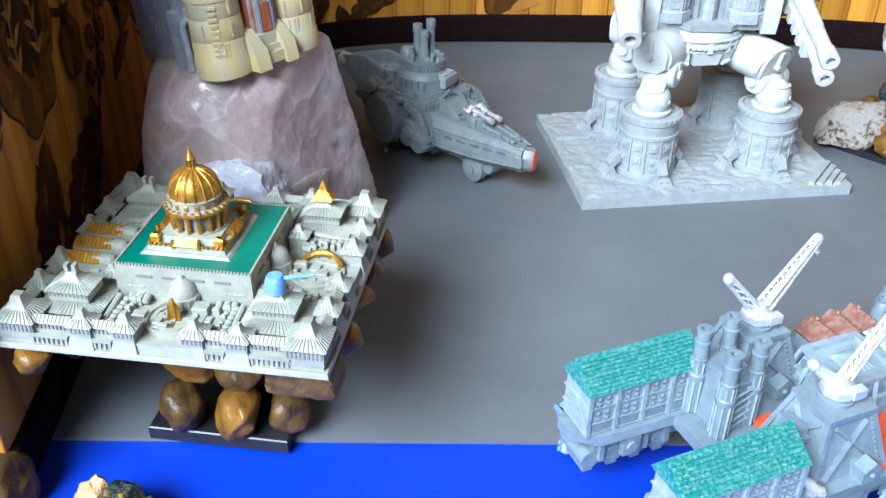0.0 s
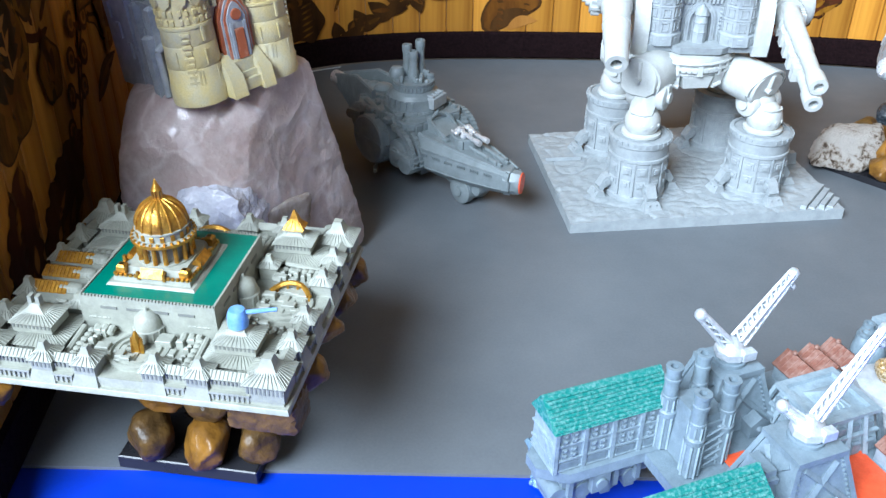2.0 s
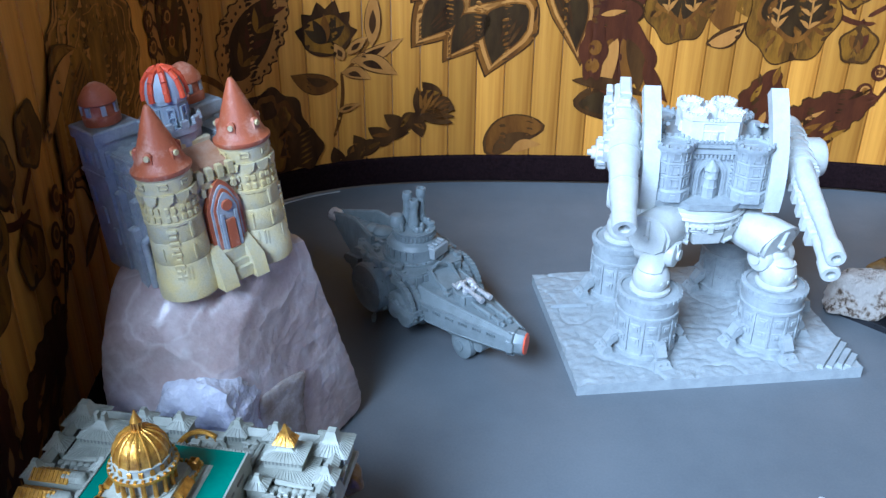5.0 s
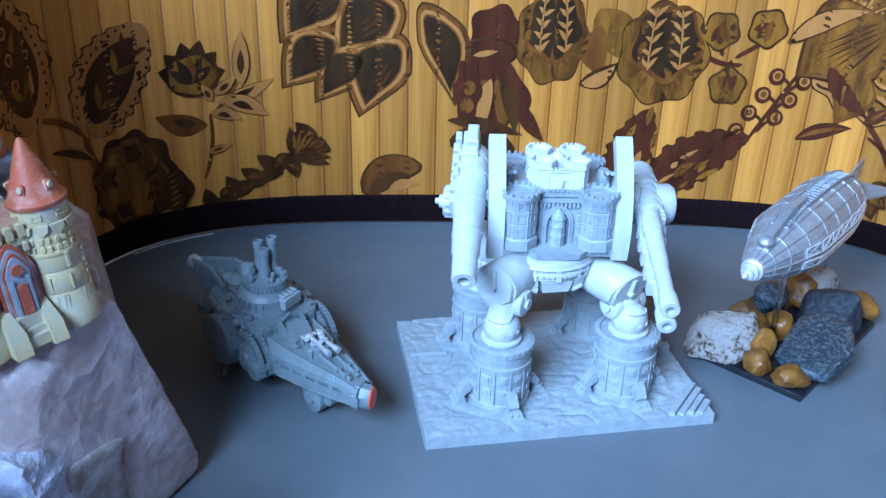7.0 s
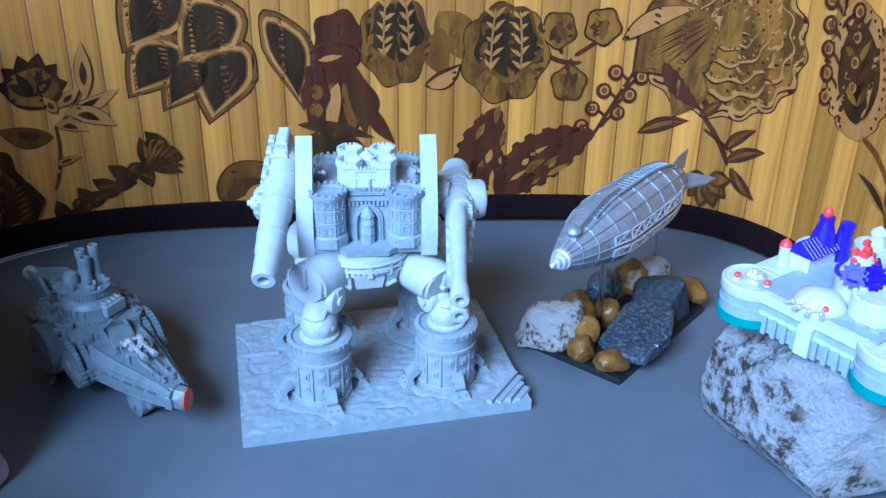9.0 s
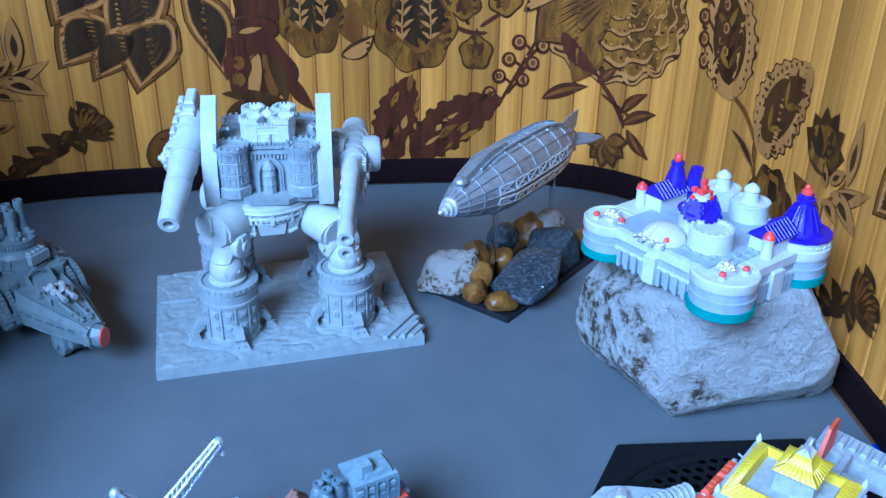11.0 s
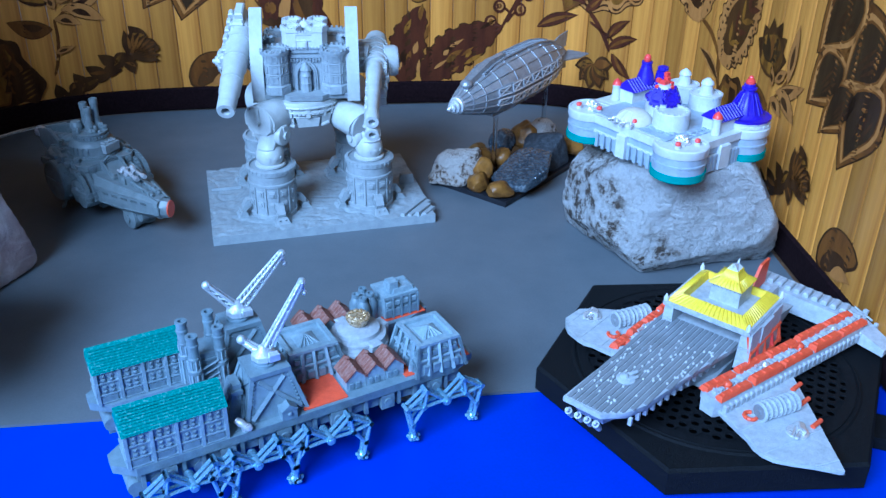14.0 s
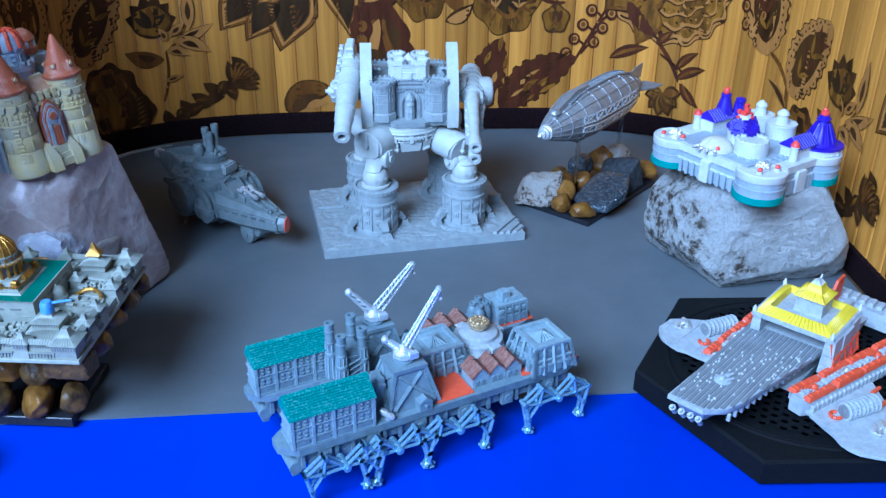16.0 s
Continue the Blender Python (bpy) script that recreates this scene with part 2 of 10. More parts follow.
# left flank weathered; lower right adds dark streaks with shade painted in
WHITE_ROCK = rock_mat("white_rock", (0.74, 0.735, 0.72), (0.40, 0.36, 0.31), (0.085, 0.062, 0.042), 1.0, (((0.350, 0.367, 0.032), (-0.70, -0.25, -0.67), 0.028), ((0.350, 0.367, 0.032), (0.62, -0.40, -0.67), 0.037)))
DARK_GLASS = paint("dark_acrylic", (0.012, 0.012, 0.014), (0.02, 0.02, 0.024), 60, 0.30, bump=0.0, spec=0.3)
FORT_WHITE = paint("fort_white", (0.66, 0.67, 0.66), (0.55, 0.565, 0.565), 200, 0.4, bump=0.15)
FORT_CREAM = paint("fort_cream", (0.66, 0.62, 0.50), (0.58, 0.55, 0.46), 200, 0.45, bump=0.1)
FORT_GREY = paint("fort_grey", (0.38, 0.43, 0.49), (0.30, 0.345, 0.40), 200, 0.45, bump=0.15)
TEAL = paint("teal_paint", (0.0, 0.235, 0.21), (0.02, 0.29, 0.26), 220, 0.4, bump=0.1)
PURPLE = paint("violet_paint", (0.045, 0.018, 0.42), (0.035, 0.012, 0.32), 300, 0.35, bump=0.1)
RED = paint("bright_red", (0.80, 0.075, 0.06), (0.66, 0.05, 0.045), 300, 0.4)
RIG_GREY = paint("rig_grey", (0.205, 0.262, 0.300), (0.145, 0.190, 0.222), 220, 0.45, bump=0.25)
RIG_BLUE = paint("rig_light", (0.31, 0.385, 0.43), (0.215, 0.275, 0.315), 300, 0.45, bump=0.3)
CRANE_SILVER = paint("crane_silver", (0.72, 0.76, 0.80), (0.52, 0.56, 0.61), 500, 0.34, 0.45, bump=0.3)
# silver legs: the blue sheet's reflection is put into their colour
LEG_SILVER = paint("leg_silver_blue_reflection", (0.42, 0.60, 0.74), (0.22, 0.36, 0.50), 500, 0.26, 0.55, bump=0.3)
ROOF_TEAL = paint("roof_teal", (0.016, 0.200, 0.175), (0.18, 0.37, 0.35), 900, 0.45, bump=0.3, mid=0.58, sharp=0.25)
GILT = paint("pale_gilt", (0.62, 0.40, 0.13), (0.80, 0.74, 0.62), 900, 0.28, 0.6, bump=0.6, mid=0.56)
RUST = paint("rust_roof", (0.19, 0.070, 0.045), (0.32, 0.21, 0.17), 420, 0.6, bump=0.3, mid=0.6)
CARRIER = paint("carrier_grey", (0.48, 0.505, 0.525), (0.35, 0.37, 0.39), 320, 0.45, bump=0.3)
DECK = paint("deck_planks", (0.24, 0.25, 0.265), (0.18, 0.19, 0.20), 60, 0.5, bump=0.2)
YELLOW = paint("yellow_paint", (0.78, 0.60, 0.015), (0.66, 0.48, 0.01), 300, 0.42)
BLACK = paint("black_plastic", (0.0045, 0.005, 0.006), (0.010, 0.0105, 0.0115), 900, 0.65, bump=0.5, fine=2500, spec=0.10)
# floors of the shallow holes: the dark of deep holes put into colour
HOLE = paint("hole_black", (0.001, 0.001, 0.001), None, 100, 0.95, bump=0, spec=0.0)
OCHRE = paint("ochre_mineral", (0.62, 0.40, 0.20), (0.34, 0.18, 0.07), 160, 0.5, bump=0.8)
MOSS = paint("yellow_green_mineral", (0.015, 0.022, 0.018), (0.26, 0.21, 0.012), 170, 0.4, bump=1.0, mid=0.56, sharp=0.12)


def clear_glass():
    m, n, l, b = node_mat("clear_acrylic")
    b.inputs["Transmission Weight"].default_value = 1.0
    b.inputs["Roughness"].default_value = 0.04
    b.inputs["IOR"].default_value = 1.45
    return m


CLEAR = clear_glass()


# ---- building tools ----
def tidy(me, angle=38):
    me.polygons.foreach_set("use_smooth", [True] * len(me.polygons))
    me.set_sharp_from_angle(angle=radians(angle))


def part(name, bm, material, parent, label="", angle=38):
    """Links a bmesh as one mesh object under a thing or under a part."""
    bmesh.ops.recalc_face_normals(bm, faces=bm.faces)
    me = bpy.data.meshes.new(name)
    bm.to_mesh(me)
    bm.free()
    for m in material if isinstance(material, (list, tuple)) else [material]:
        me.materials.append(m)
    tidy(me, angle)
    ob = new(name, me)
    ob.parent = parent
    return tagged(ob, label)


def thing(name, label, category, m=None, group=""):
    ob = new(name)
    ob.empty_display_size = 0.01
    if m is not None:
        ob.matrix_basis = m
    return tagged(ob, label, category, group)


def solo(name, bm, material, label, category, m=None, group="", kind="", angle=38):
    ob = part(name, bm, material, None, label, angle)
    if m is not None:
        ob.matrix_basis = m
    return tagged(ob, label, category, group, kind)


def B():
    return bmesh.new()


def poly(bm, rings, mi=0, M=None, cap0=True, cap1=True, closed=True):
    """Skins a list of rings (equal counts of points) and closes the ends."""
    vs = [[bm.verts.new(M @ Vector(p) if M else p) for p in r] for r in rings]
    n = len(vs[0])
    for a, b in zip(vs, vs[1:]):
        for i in range(n if closed else n - 1):
            j = (i + 1) % n
            bm.faces.new((a[i], a[j], b[j], b[i])).material_index = mi
    if cap0 and n > 2:
        bm.faces.new(vs[0][::-1]).material_index = mi
    if cap1 and n > 2:
        bm.faces.new(vs[-1]).material_index = mi


def box(bm, x0, x1, y0, y1, z0, z1, tx=0.0, ty=0.0, mi=0, M=None, ch=0.0):
    """A block whose top is drawn in by tx, ty on each side; ch: chamfer round the top edge."""
    def ring(ax, ay, z):
        return [(x0 + ax, y0 + ay, z), (x1 - ax, y0 + ay, z), (x1 - ax, y1 - ay, z), (x0 + ax, y1 - ay, z)]
    rings = [ring(0, 0, z0), ring(tx, ty, z1)] if not ch else [ring(0, 0, z0), ring(tx, ty, z1 - ch), ring(tx + ch, ty + ch, z1)]
    poly(bm, rings, mi, M)


def bx(bm, x, y, z, sx, sy, sz, mi=0, M=None, ch=0.0, tx=0.0, ty=0.0):
    box(bm, x - sx / 2, x + sx / 2, y - sy / 2, y + sy / 2, z, z + sz, tx, ty, mi, M, ch)


def circle(n, r, z, turn=0.0, x=0.0, y=0.0, ry=None):
    ry = r if ry is None else ry
    return [(x + r * math.cos(turn + 2 * math.pi * i / n), y + ry * math.sin(turn + 2 * math.pi * i / n), z) for i in range(n)]


def lathe(bm, x, y, prof, n=16, mi=0, M=None, turn=0.0, ry=1.0):
    """Turns a profile of (radius, height) round the upright through x, y."""
    poly(bm, [circle(n, max(r, 1e-5), z, turn, x, y, max(r, 1e-5) * ry) for r, z in prof], mi, M)


def rod(bm, p0, p1, r0, r1=None, n=8, mi=0, M=None):
    """A round bar from p0 to p1."""
    p0, p1 = Vector(p0), Vector(p1)
    r1 = r0 if r1 is None else r1
    d = p1 - p0
    m = Matrix.Translation(p0) @ d.to_track_quat("Z", "Y").to_matrix().to_4x4()
    if M:
        m = M @ m
    poly(bm, [circle(n, r0, 0), circle(n, r1, d.length)], mi, m)


def turned(bm, p0, p1, prof, n=16, mi=0, M=None):
    """A lathe along the line from p0 to p1: profile of (radius, share of the way)."""
    p0, p1 = Vector(p0), Vector(p1)
    d = p1 - p0
    m = Matrix.Translation(p0) @ d.to_track_quat("Z", "Y").to_matrix().to_4x4()
    if M:
        m = M @ m
    poly(bm, [circle(n, max(r, 1e-5), s * d.length) for r, s in prof], mi, m)


def ball(bm, x, y, z, r, n=12, mi=0, sz=1.0, M=None, low=-1.0):
    k = max(4, n // 2)
    a0 = math.asin(low)
    prof = []
    for i in range(k + 1):
        a = a0 + (math.pi / 2 - a0) * i / k
        prof.append((max(r * math.cos(a), 1e-5), z + r * sz * math.sin(a)))
    lathe(bm, x, y, prof, n, mi, M)


def gable(bm, x0, x1, y0, y1, z0, h, mi=0, M=None, over=0.0, hip=0.0):
    """A ridged roof along x."""
    ym = (y0 + y1) / 2
    a = [(x0 - over, y0 - over, z0), (x0 - over, y1 + over, z0), (x0 + hip, ym, z0 + h)]
    b = [(x1 + over, y0 - over, z0), (x1 + over, y1 + over, z0), (x1 - hip, ym, z0 + h)]
    poly(bm, [a, b], mi, M)


def crenels(bm, x0, y0, x1, y1, z, n, w, h, mi=0, M=None):
    for i in range(n):
        u = (i + 0.5) / n
        bx(bm, x0 + (x1 - x0) * u, y0 + (y1 - y0) * u, z, w, w, h, mi, M)


def ring_of(n, r, turn=0.0):
    for i in range(n):
        a = turn + 2 * math.pi * i / n
        yield a, r * math.cos(a), r * math.sin(a)


def rz(a):
    return Matrix.Rotation(a, 4, "Z")


def stone(bm, c, size, seed, rough=0.18, sub=3, faces=9, mi=0, M=None, flat=0.8):
    """An uneven stone: a ball cut by chance planes and roughened."""
    rnd = random.Random(seed)
    tmp = bmesh.new()
    bmesh.ops.create_icosphere(tmp, subdivisions=sub, radius=1.0)
    cuts = []
    for _ in range(faces):
        v = Vector((rnd.gauss(0, 1), rnd.gauss(0, 1), rnd.gauss(0, 1))).normalized()
        cuts.append((v, rnd.uniform(flat - 0.12, flat + 0.1)))
    off = Vector((rnd.uniform(0, 50), rnd.uniform(0, 50), rnd.uniform(0, 50)))
    turn = Euler((rnd.uniform(-0.3, 0.3), rnd.uniform(-0.3, 0.3), rnd.uniform(0, 6.28))).to_matrix()
    new_v = {}
    for v in tmp.verts:
        d = v.co.normalized()
        r = 1.0
        for nrm, dist in cuts:
            k = nrm.dot(d)
            if k > 1e-3:
                r = min(r, dist / k)
        r *= 1 + rough * 0.6 * noise.noise(d * 1.7 + off) + rough * 0.35 * noise.noise(d * 5 + off)
        p = turn @ (d * r)
        p = Vector((p.x * size[0], p.y * size[1], p.z * size[2])) + Vector(c)
        new_v[v.index] = bm.verts.new(M @ p if M else p)
    for f in tmp.faces:
        bm.faces.new([new_v[v.index] for v in f.verts]).material_index = mi
    tmp.free()


def hewn(bm, c, planes, sub=5, rough=0.03, grain=60.0, seed=0, round_=14.0, mi=0, chips=0):
    """A big rock bounded by planes (normal, distance from c), with softened edges and a broken surface."""
    off = Vector((seed * 3.1, seed * 1.7, seed * 2.3))
    c = Vector(c)
    cuts = [(Vector(n).normalized(), d) for n, d in planes]
    rnd = random.Random(seed)
    shell = []
    for _ in range(1500 if chips else 0):
        d = Vector((rnd.gauss(0, 1), rnd.gauss(0, 1), rnd.gauss(0, 1))).normalized()
        shell.append(d / max(n.dot(d) / dist for n, dist in cuts))
    for _ in range(chips):   # flat chips broken off the edges and corners
        n = Vector((rnd.gauss(0, 1), rnd.gauss(0, 1), rnd.gauss(0, 1))).normalized()
        cuts.append((n, max(p.dot(n) for p in shell) * rnd.uniform(0.955, 0.995)))
    tmp = bmesh.new()
    bmesh.ops.create_icosphere(tmp, subdivisions=sub, radius=1.0)
    new_v = {}
    for v in tmp.verts:
        d = v.co.normalized()
        s = sum(max(n.dot(d) / dist, 0.0) ** round_ for n, dist in cuts)
        r = s ** (-1 / round_)
        p = d * r
        q = p * grain
        cell = noise.cell(q * 0.35 + off)
        p *= 1 + rough * (noise.noise(q * 0.3 + off) * 1.2 + 0.6 * noise.noise(q + off) + 0.3 * noise.noise(q * 3 + off)) + rough * 0.25 * (cell - 0.5)
        new_v[v.index] = bm.verts.new(c + p)
    for f in tmp.faces:
        bm.faces.new([new_v[v.index] for v in f.verts]).material_index = mi
    tmp.free()


FINE = {}


def fine(owner, mats, name="fine_relief"):
    """One joined mesh for each thing's relief that is too small to pick apart."""
    key = (owner.name, name)
    if key not in FINE:
        FINE[key] = (B(), owner, mats, name)
    return FINE[key][0]


def finish_fine():
    for b, owner, mats, name in FINE.values():
        tagged(part(name, b, mats, owner), kind="stuff")
    FINE.clear()


# ---- the screen's line: a rounded back and two sides ----
SCX, SCY, SA, SB, SN = 0.135, 0.40, 0.28, 0.230, 3.9
SLAT = 0.0186


def screen_line():
    def half(sign, toe):
        pts = []
        for i in range(400):
            a = math.pi / 2 * (1 - i / 399)
            pts.append(Vector((SCX + sign * SA * math.cos(a) ** (2 / SN) if i else SCX, SCY + SB * max(math.sin(a), 0) ** (2 / SN), 0)))
        for i in range(1, 105):
            y = SCY - 0.005 * i
            pts.append(Vector((SCX + sign * (SA - toe * (SCY - y)), y, 0)))
        return pts
    right, left = half(1, 0.06), half(-1, 0.08)
    line = left[::-1] + right[1:]
    s, out = 0.0, []
    for a, b in zip(line, line[1:]):
        out.append((s, a))
        s += (b - a).length
    out.append((s, line[-1]))
    zero = next(q for q, p in out if p is left[0])
    return [(q - zero, p) for q, p in out]


LINE = screen_line()
LINE_S = np.array([q for q, p in LINE])
LINE_X, LINE_Y = np.array([p.x for q, p in LINE]), np.array([p.y for q, p in LINE])


def on_line(s):
    return Vector((np.interp(s, LINE_S, LINE_X), np.interp(s, LINE_S, LINE_Y), 0))


def joint(k):
    return on_line(0.002 + k * SLAT)


def on_screen(s, z, off):
    """A place on the screen's inner face, s along it and z up it; each slat is flat."""
    k = math.floor((s - 0.002) / SLAT)
    u = (s - 0.002) / SLAT - k
    a, b = joint(k), joint(k + 1)
    d = (b - a).normalized()
    nrm = Vector((d.y, -d.x, 0))
    e = min(u, 1 - u) * SLAT
    dip = 0.0009 * max(0.0, 1 - e / 0.0012) ** 2
    p = a + (b - a) * u + nrm * (off - dip)
    return Vector((p.x, p.y, z - 0.0030))


# ---- setting ----
def sheet(name, pts, z0, z1, material, label, category):
    bm = B()
    poly(bm, [[(x, y, z0) for x, y in pts], [(x, y, z1) for x, y in pts]])
    return solo(name, bm, material, label, category, kind="structure", angle=20)


edge = []
for q in np.linspace(-0.62, 0.62, 120):
    p = on_line(q)
    c = Vector((SCX, 0.38, 0))
    p = p + (c - p).normalized() * (0.0035 if q > -0.33 else 0.0035 + min(0.012, (-0.33 - q) * 0.2) if p.y > 0.36 else -0.010)
    if p.y > 0.226:
        edge.append((p.x, p.y))
edge = [(edge[0][0], 0.2255)] + edge + [(edge[-1][0], 0.2255)]
sheet("ground_grey", edge, -0.0014, 0.0, GREY_SHEET, "matt grey card laid over a blue sheet on the table", "card sheet")
sheet("ground_blue", [(-0.45, -0.55), (0.75, -0.55), (0.75, 0.30), (-0.45, 0.30)], -0.0030, -0.0016, BLUE_SHEET, "saturated blue card sheet lying flat on the table", "card sheet")
sheet("floor_table", [(-0.9, -0.75), (1.1, -0.75), (1.1, 0.95), (-0.9, 0.95)], -0.035, -0.0032, TABLE, "brown wooden table top under the card sheets", "table")

bm = B()
worn = []
for q in np.linspace(-0.262, -0.205, 24):
    p = on_line(q)
    d = (on_line(q + 0.002) - p).normalized()
    nrm = Vector((d.y, -d.x, 0))
    o = 0.0062 + 0.0004 * noise.noise(Vector((q * 300, 0, 0)))
    h = 0.0007 + 0.0004 * noise.noise(Vector((q * 500, 3, 0)))
    worn.append([p + nrm * o, p + nrm * (o + 0.0006), p + nrm * (o + 0.0006) + Vector((0, 0, h)), p + nrm * o + Vector((0, 0, h))])
poly(bm, worn)
solo("trim_card_edge", bm, FORT_WHITE, "worn white cut edge of the grey card", "card edge", kind="structure")

# plain room round the table, with the window that lights it
room = B()
RX0, RX1, RY0, RY1, RZ0, RZ1 = -1.95, 1.9, -1.40, 1.9, -0.75, 2.50
box(room, RX0 - 0.1, RX1 + 0.1, RY0 - 0.12, RY1 + 0.1, RZ0 - 0.1, RZ0)
solo("floor", room, TABLE, "plain brown floor of the room", "floor", kind="structure")
room = B()
box(room, RX0 - 0.1, RX1 + 0.1, RY0 - 0.12, RY1 + 0.1, RZ1, RZ1 + 0.1)
solo("ceiling", room, WALL, "plain warm grey ceiling of the room", "ceiling", kind="structure")
for nm, c in (("wall_left", (RX0 - 0.1, RX0, RY0, RY1)), ("wall_right", (RX1, RX1 + 0.1, RY0, RY1)), ("wall_back", (RX0, RX1, RY1, RY1 + 0.1))):
    room = B()
    box(room, c[0], c[1], c[2], c[3], RZ0, RZ1)
    solo(nm, room, WALL, "plain warm grey plaster wall of the room", "wall", kind="structure")
room = B()
WX0, WX1, WZ0, WZ1 = -1.80, -0.28, 1.00, 2.28
for c in ((RX0 - 0.1, WX0, RZ0, RZ1), (WX1, RX1 + 0.1, RZ0, RZ1), (WX0, WX1, RZ0, WZ0), (WX0, WX1, WZ1, RZ1)):
    box(room, c[0], c[1], RY0 - 0.12, RY0, c[2], c[3])
solo("wall_front", room, WALL, "plain warm grey wall with a window opening", "wall", kind="structure")

# ---- bamboo screen ----
screen = thing("bamboo_screen", "curved lacquered bamboo slat screen printed with brown flowers", "screen")
K1 = 36
K0 = next(k for k in range(-60, 0) if joint(k).y > 0.186)
bm = B()
prof = [(-SLAT / 2 + 0.0001, -0.0007), (-SLAT / 2 + 0.0004, -0.0003), (-SLAT / 2 + 0.0013, 0.0), (SLAT / 2 - 0.0013, 0.0), (SLAT / 2 - 0.0004, -0.0003), (SLAT / 2 - 0.0001, -0.0007), (SLAT / 2 - 0.0002, -0.0024), (-SLAT / 2 + 0.0002, -0.0024)]
poly(bm, [[(x, -y, z) for x, y in prof] for z in (0.002, 0.25)])
slat = part("slat", bm, BAMBOO, screen, "", 60)
for k in range(K0, K1):
    a, b = joint(k), joint(k + 1)
    d = b - a
    ob = slat if k == K0 else new("slat", slat.data)
    ob.parent = screen
    ob.matrix_basis = Matrix.Translation((a + b) / 2) @ rz(math.atan2(d.y, d.x)) @ Matrix.Diagonal((d.length / SLAT, 1, 1, 1))

# woven tape along the foot of the screen
bm = B()
rows_ = []
for k in range(K0, K1 + 1):
    d = (joint(k + 1) - joint(k - 1)).normalized()
    nrm = Vector((d.y, -d.x, 0))
    p = joint(k)
    rows_.append([p + nrm * o + Vector((0, 0, z)) for o, z in ((0.0006, 0.0), (0.0022, 0.0012), (0.0026, 0.009), (0.0022, 0.0180), (0.0006, 0.0192), (-0.0034, 0.0192), (-0.0034, 0.0))])
poly(bm, rows_)
part("binding_tape", bm, TAPE, screen, "dark brown woven binding tape along the foot")


# ---- rose quartz, castle ----
bm = B()
hewn(bm, (-0.075, 0.360, 0.050), [((0, 0, -1), 0.050), ((-0.092, -0.004, 0.996), 0.0508), ((-1, 0.05, 0.04), 0.0345), ((-0.10, -1, 0.02), 0.0585), ((-0.10, -0.80, 0.60), 0.0660),
     ((0.86, -0.51, 0.03), 0.0365), ((0.60, 0.70, 0.30), 0.0250), ((0.95, 0.10, 0.25), 0.0440), ((-0.1, 1, 0.3), 0.066), ((-0.75, -0.65, 0.1), 0.0685), ((0.45, -0.80, 0.40), 0.0560), ((-0.6, -0.1, 0.8), 0.0610)], 6, 0.018, 70, 3, 60, chips=40)
quartz = solo("quartz_boulder", bm, QUARTZ, "large rough block of pale rose quartz standing on grey card", "rock", angle=25)
bm = B()
hewn(bm, (-0.095, 0.408, 0.070), [((0, 0, -1), 0.070), ((0.3, 0, 0.95), 0.040), ((-0.2, 0.1, 1), 0.042), ((-1, 0, 0), 0.018), ((0.95, 0.30, 0.10), 0.0265), ((0, -1, 0), 0.030), ((0.3, 1, 0.1), 0.018)], 5, 0.03, 70, 8, 50, chips=30)
part("quartz_ridge", bm, QUARTZ, quartz, "", 25)
bm = B()
hewn(bm, (-0.080, 0.3080, 0.044), [((0, 0, -1), 0.030), ((-0.25, -0.35, 1), 0.0235), ((0.35, -0.2, 1), 0.0240), ((-1, -0.3, 0.2), 0.0150), ((1, -0.3, 0.1), 0.0185), ((0, -1, 0), 0.0098), ((0, 1, 0), 0.02)], 5, 0.09, 190, 5, 10)
part("crystal_patch", bm, QUARTZ_WHITE, quartz, "bluish white crystalline patch", 25)
bm = B()
hewn(bm, (-0.0560, 0.3250, 0.040), [((0, 0, -1), 0.038), ((0.10, 0.10, 1), 0.0085), ((-0.5, -0.86, 0.1), 0.0116), ((0.86, -0.51, 0.03), 0.0044), ((0.5, 0.86, 0.0), 0.0150), ((-0.86, 0.51, 0), 0.02)], 5, 0.17, 110, 6, 6)
part("stained_foot", bm, STAIN, quartz, "brown stained hollow", 25)


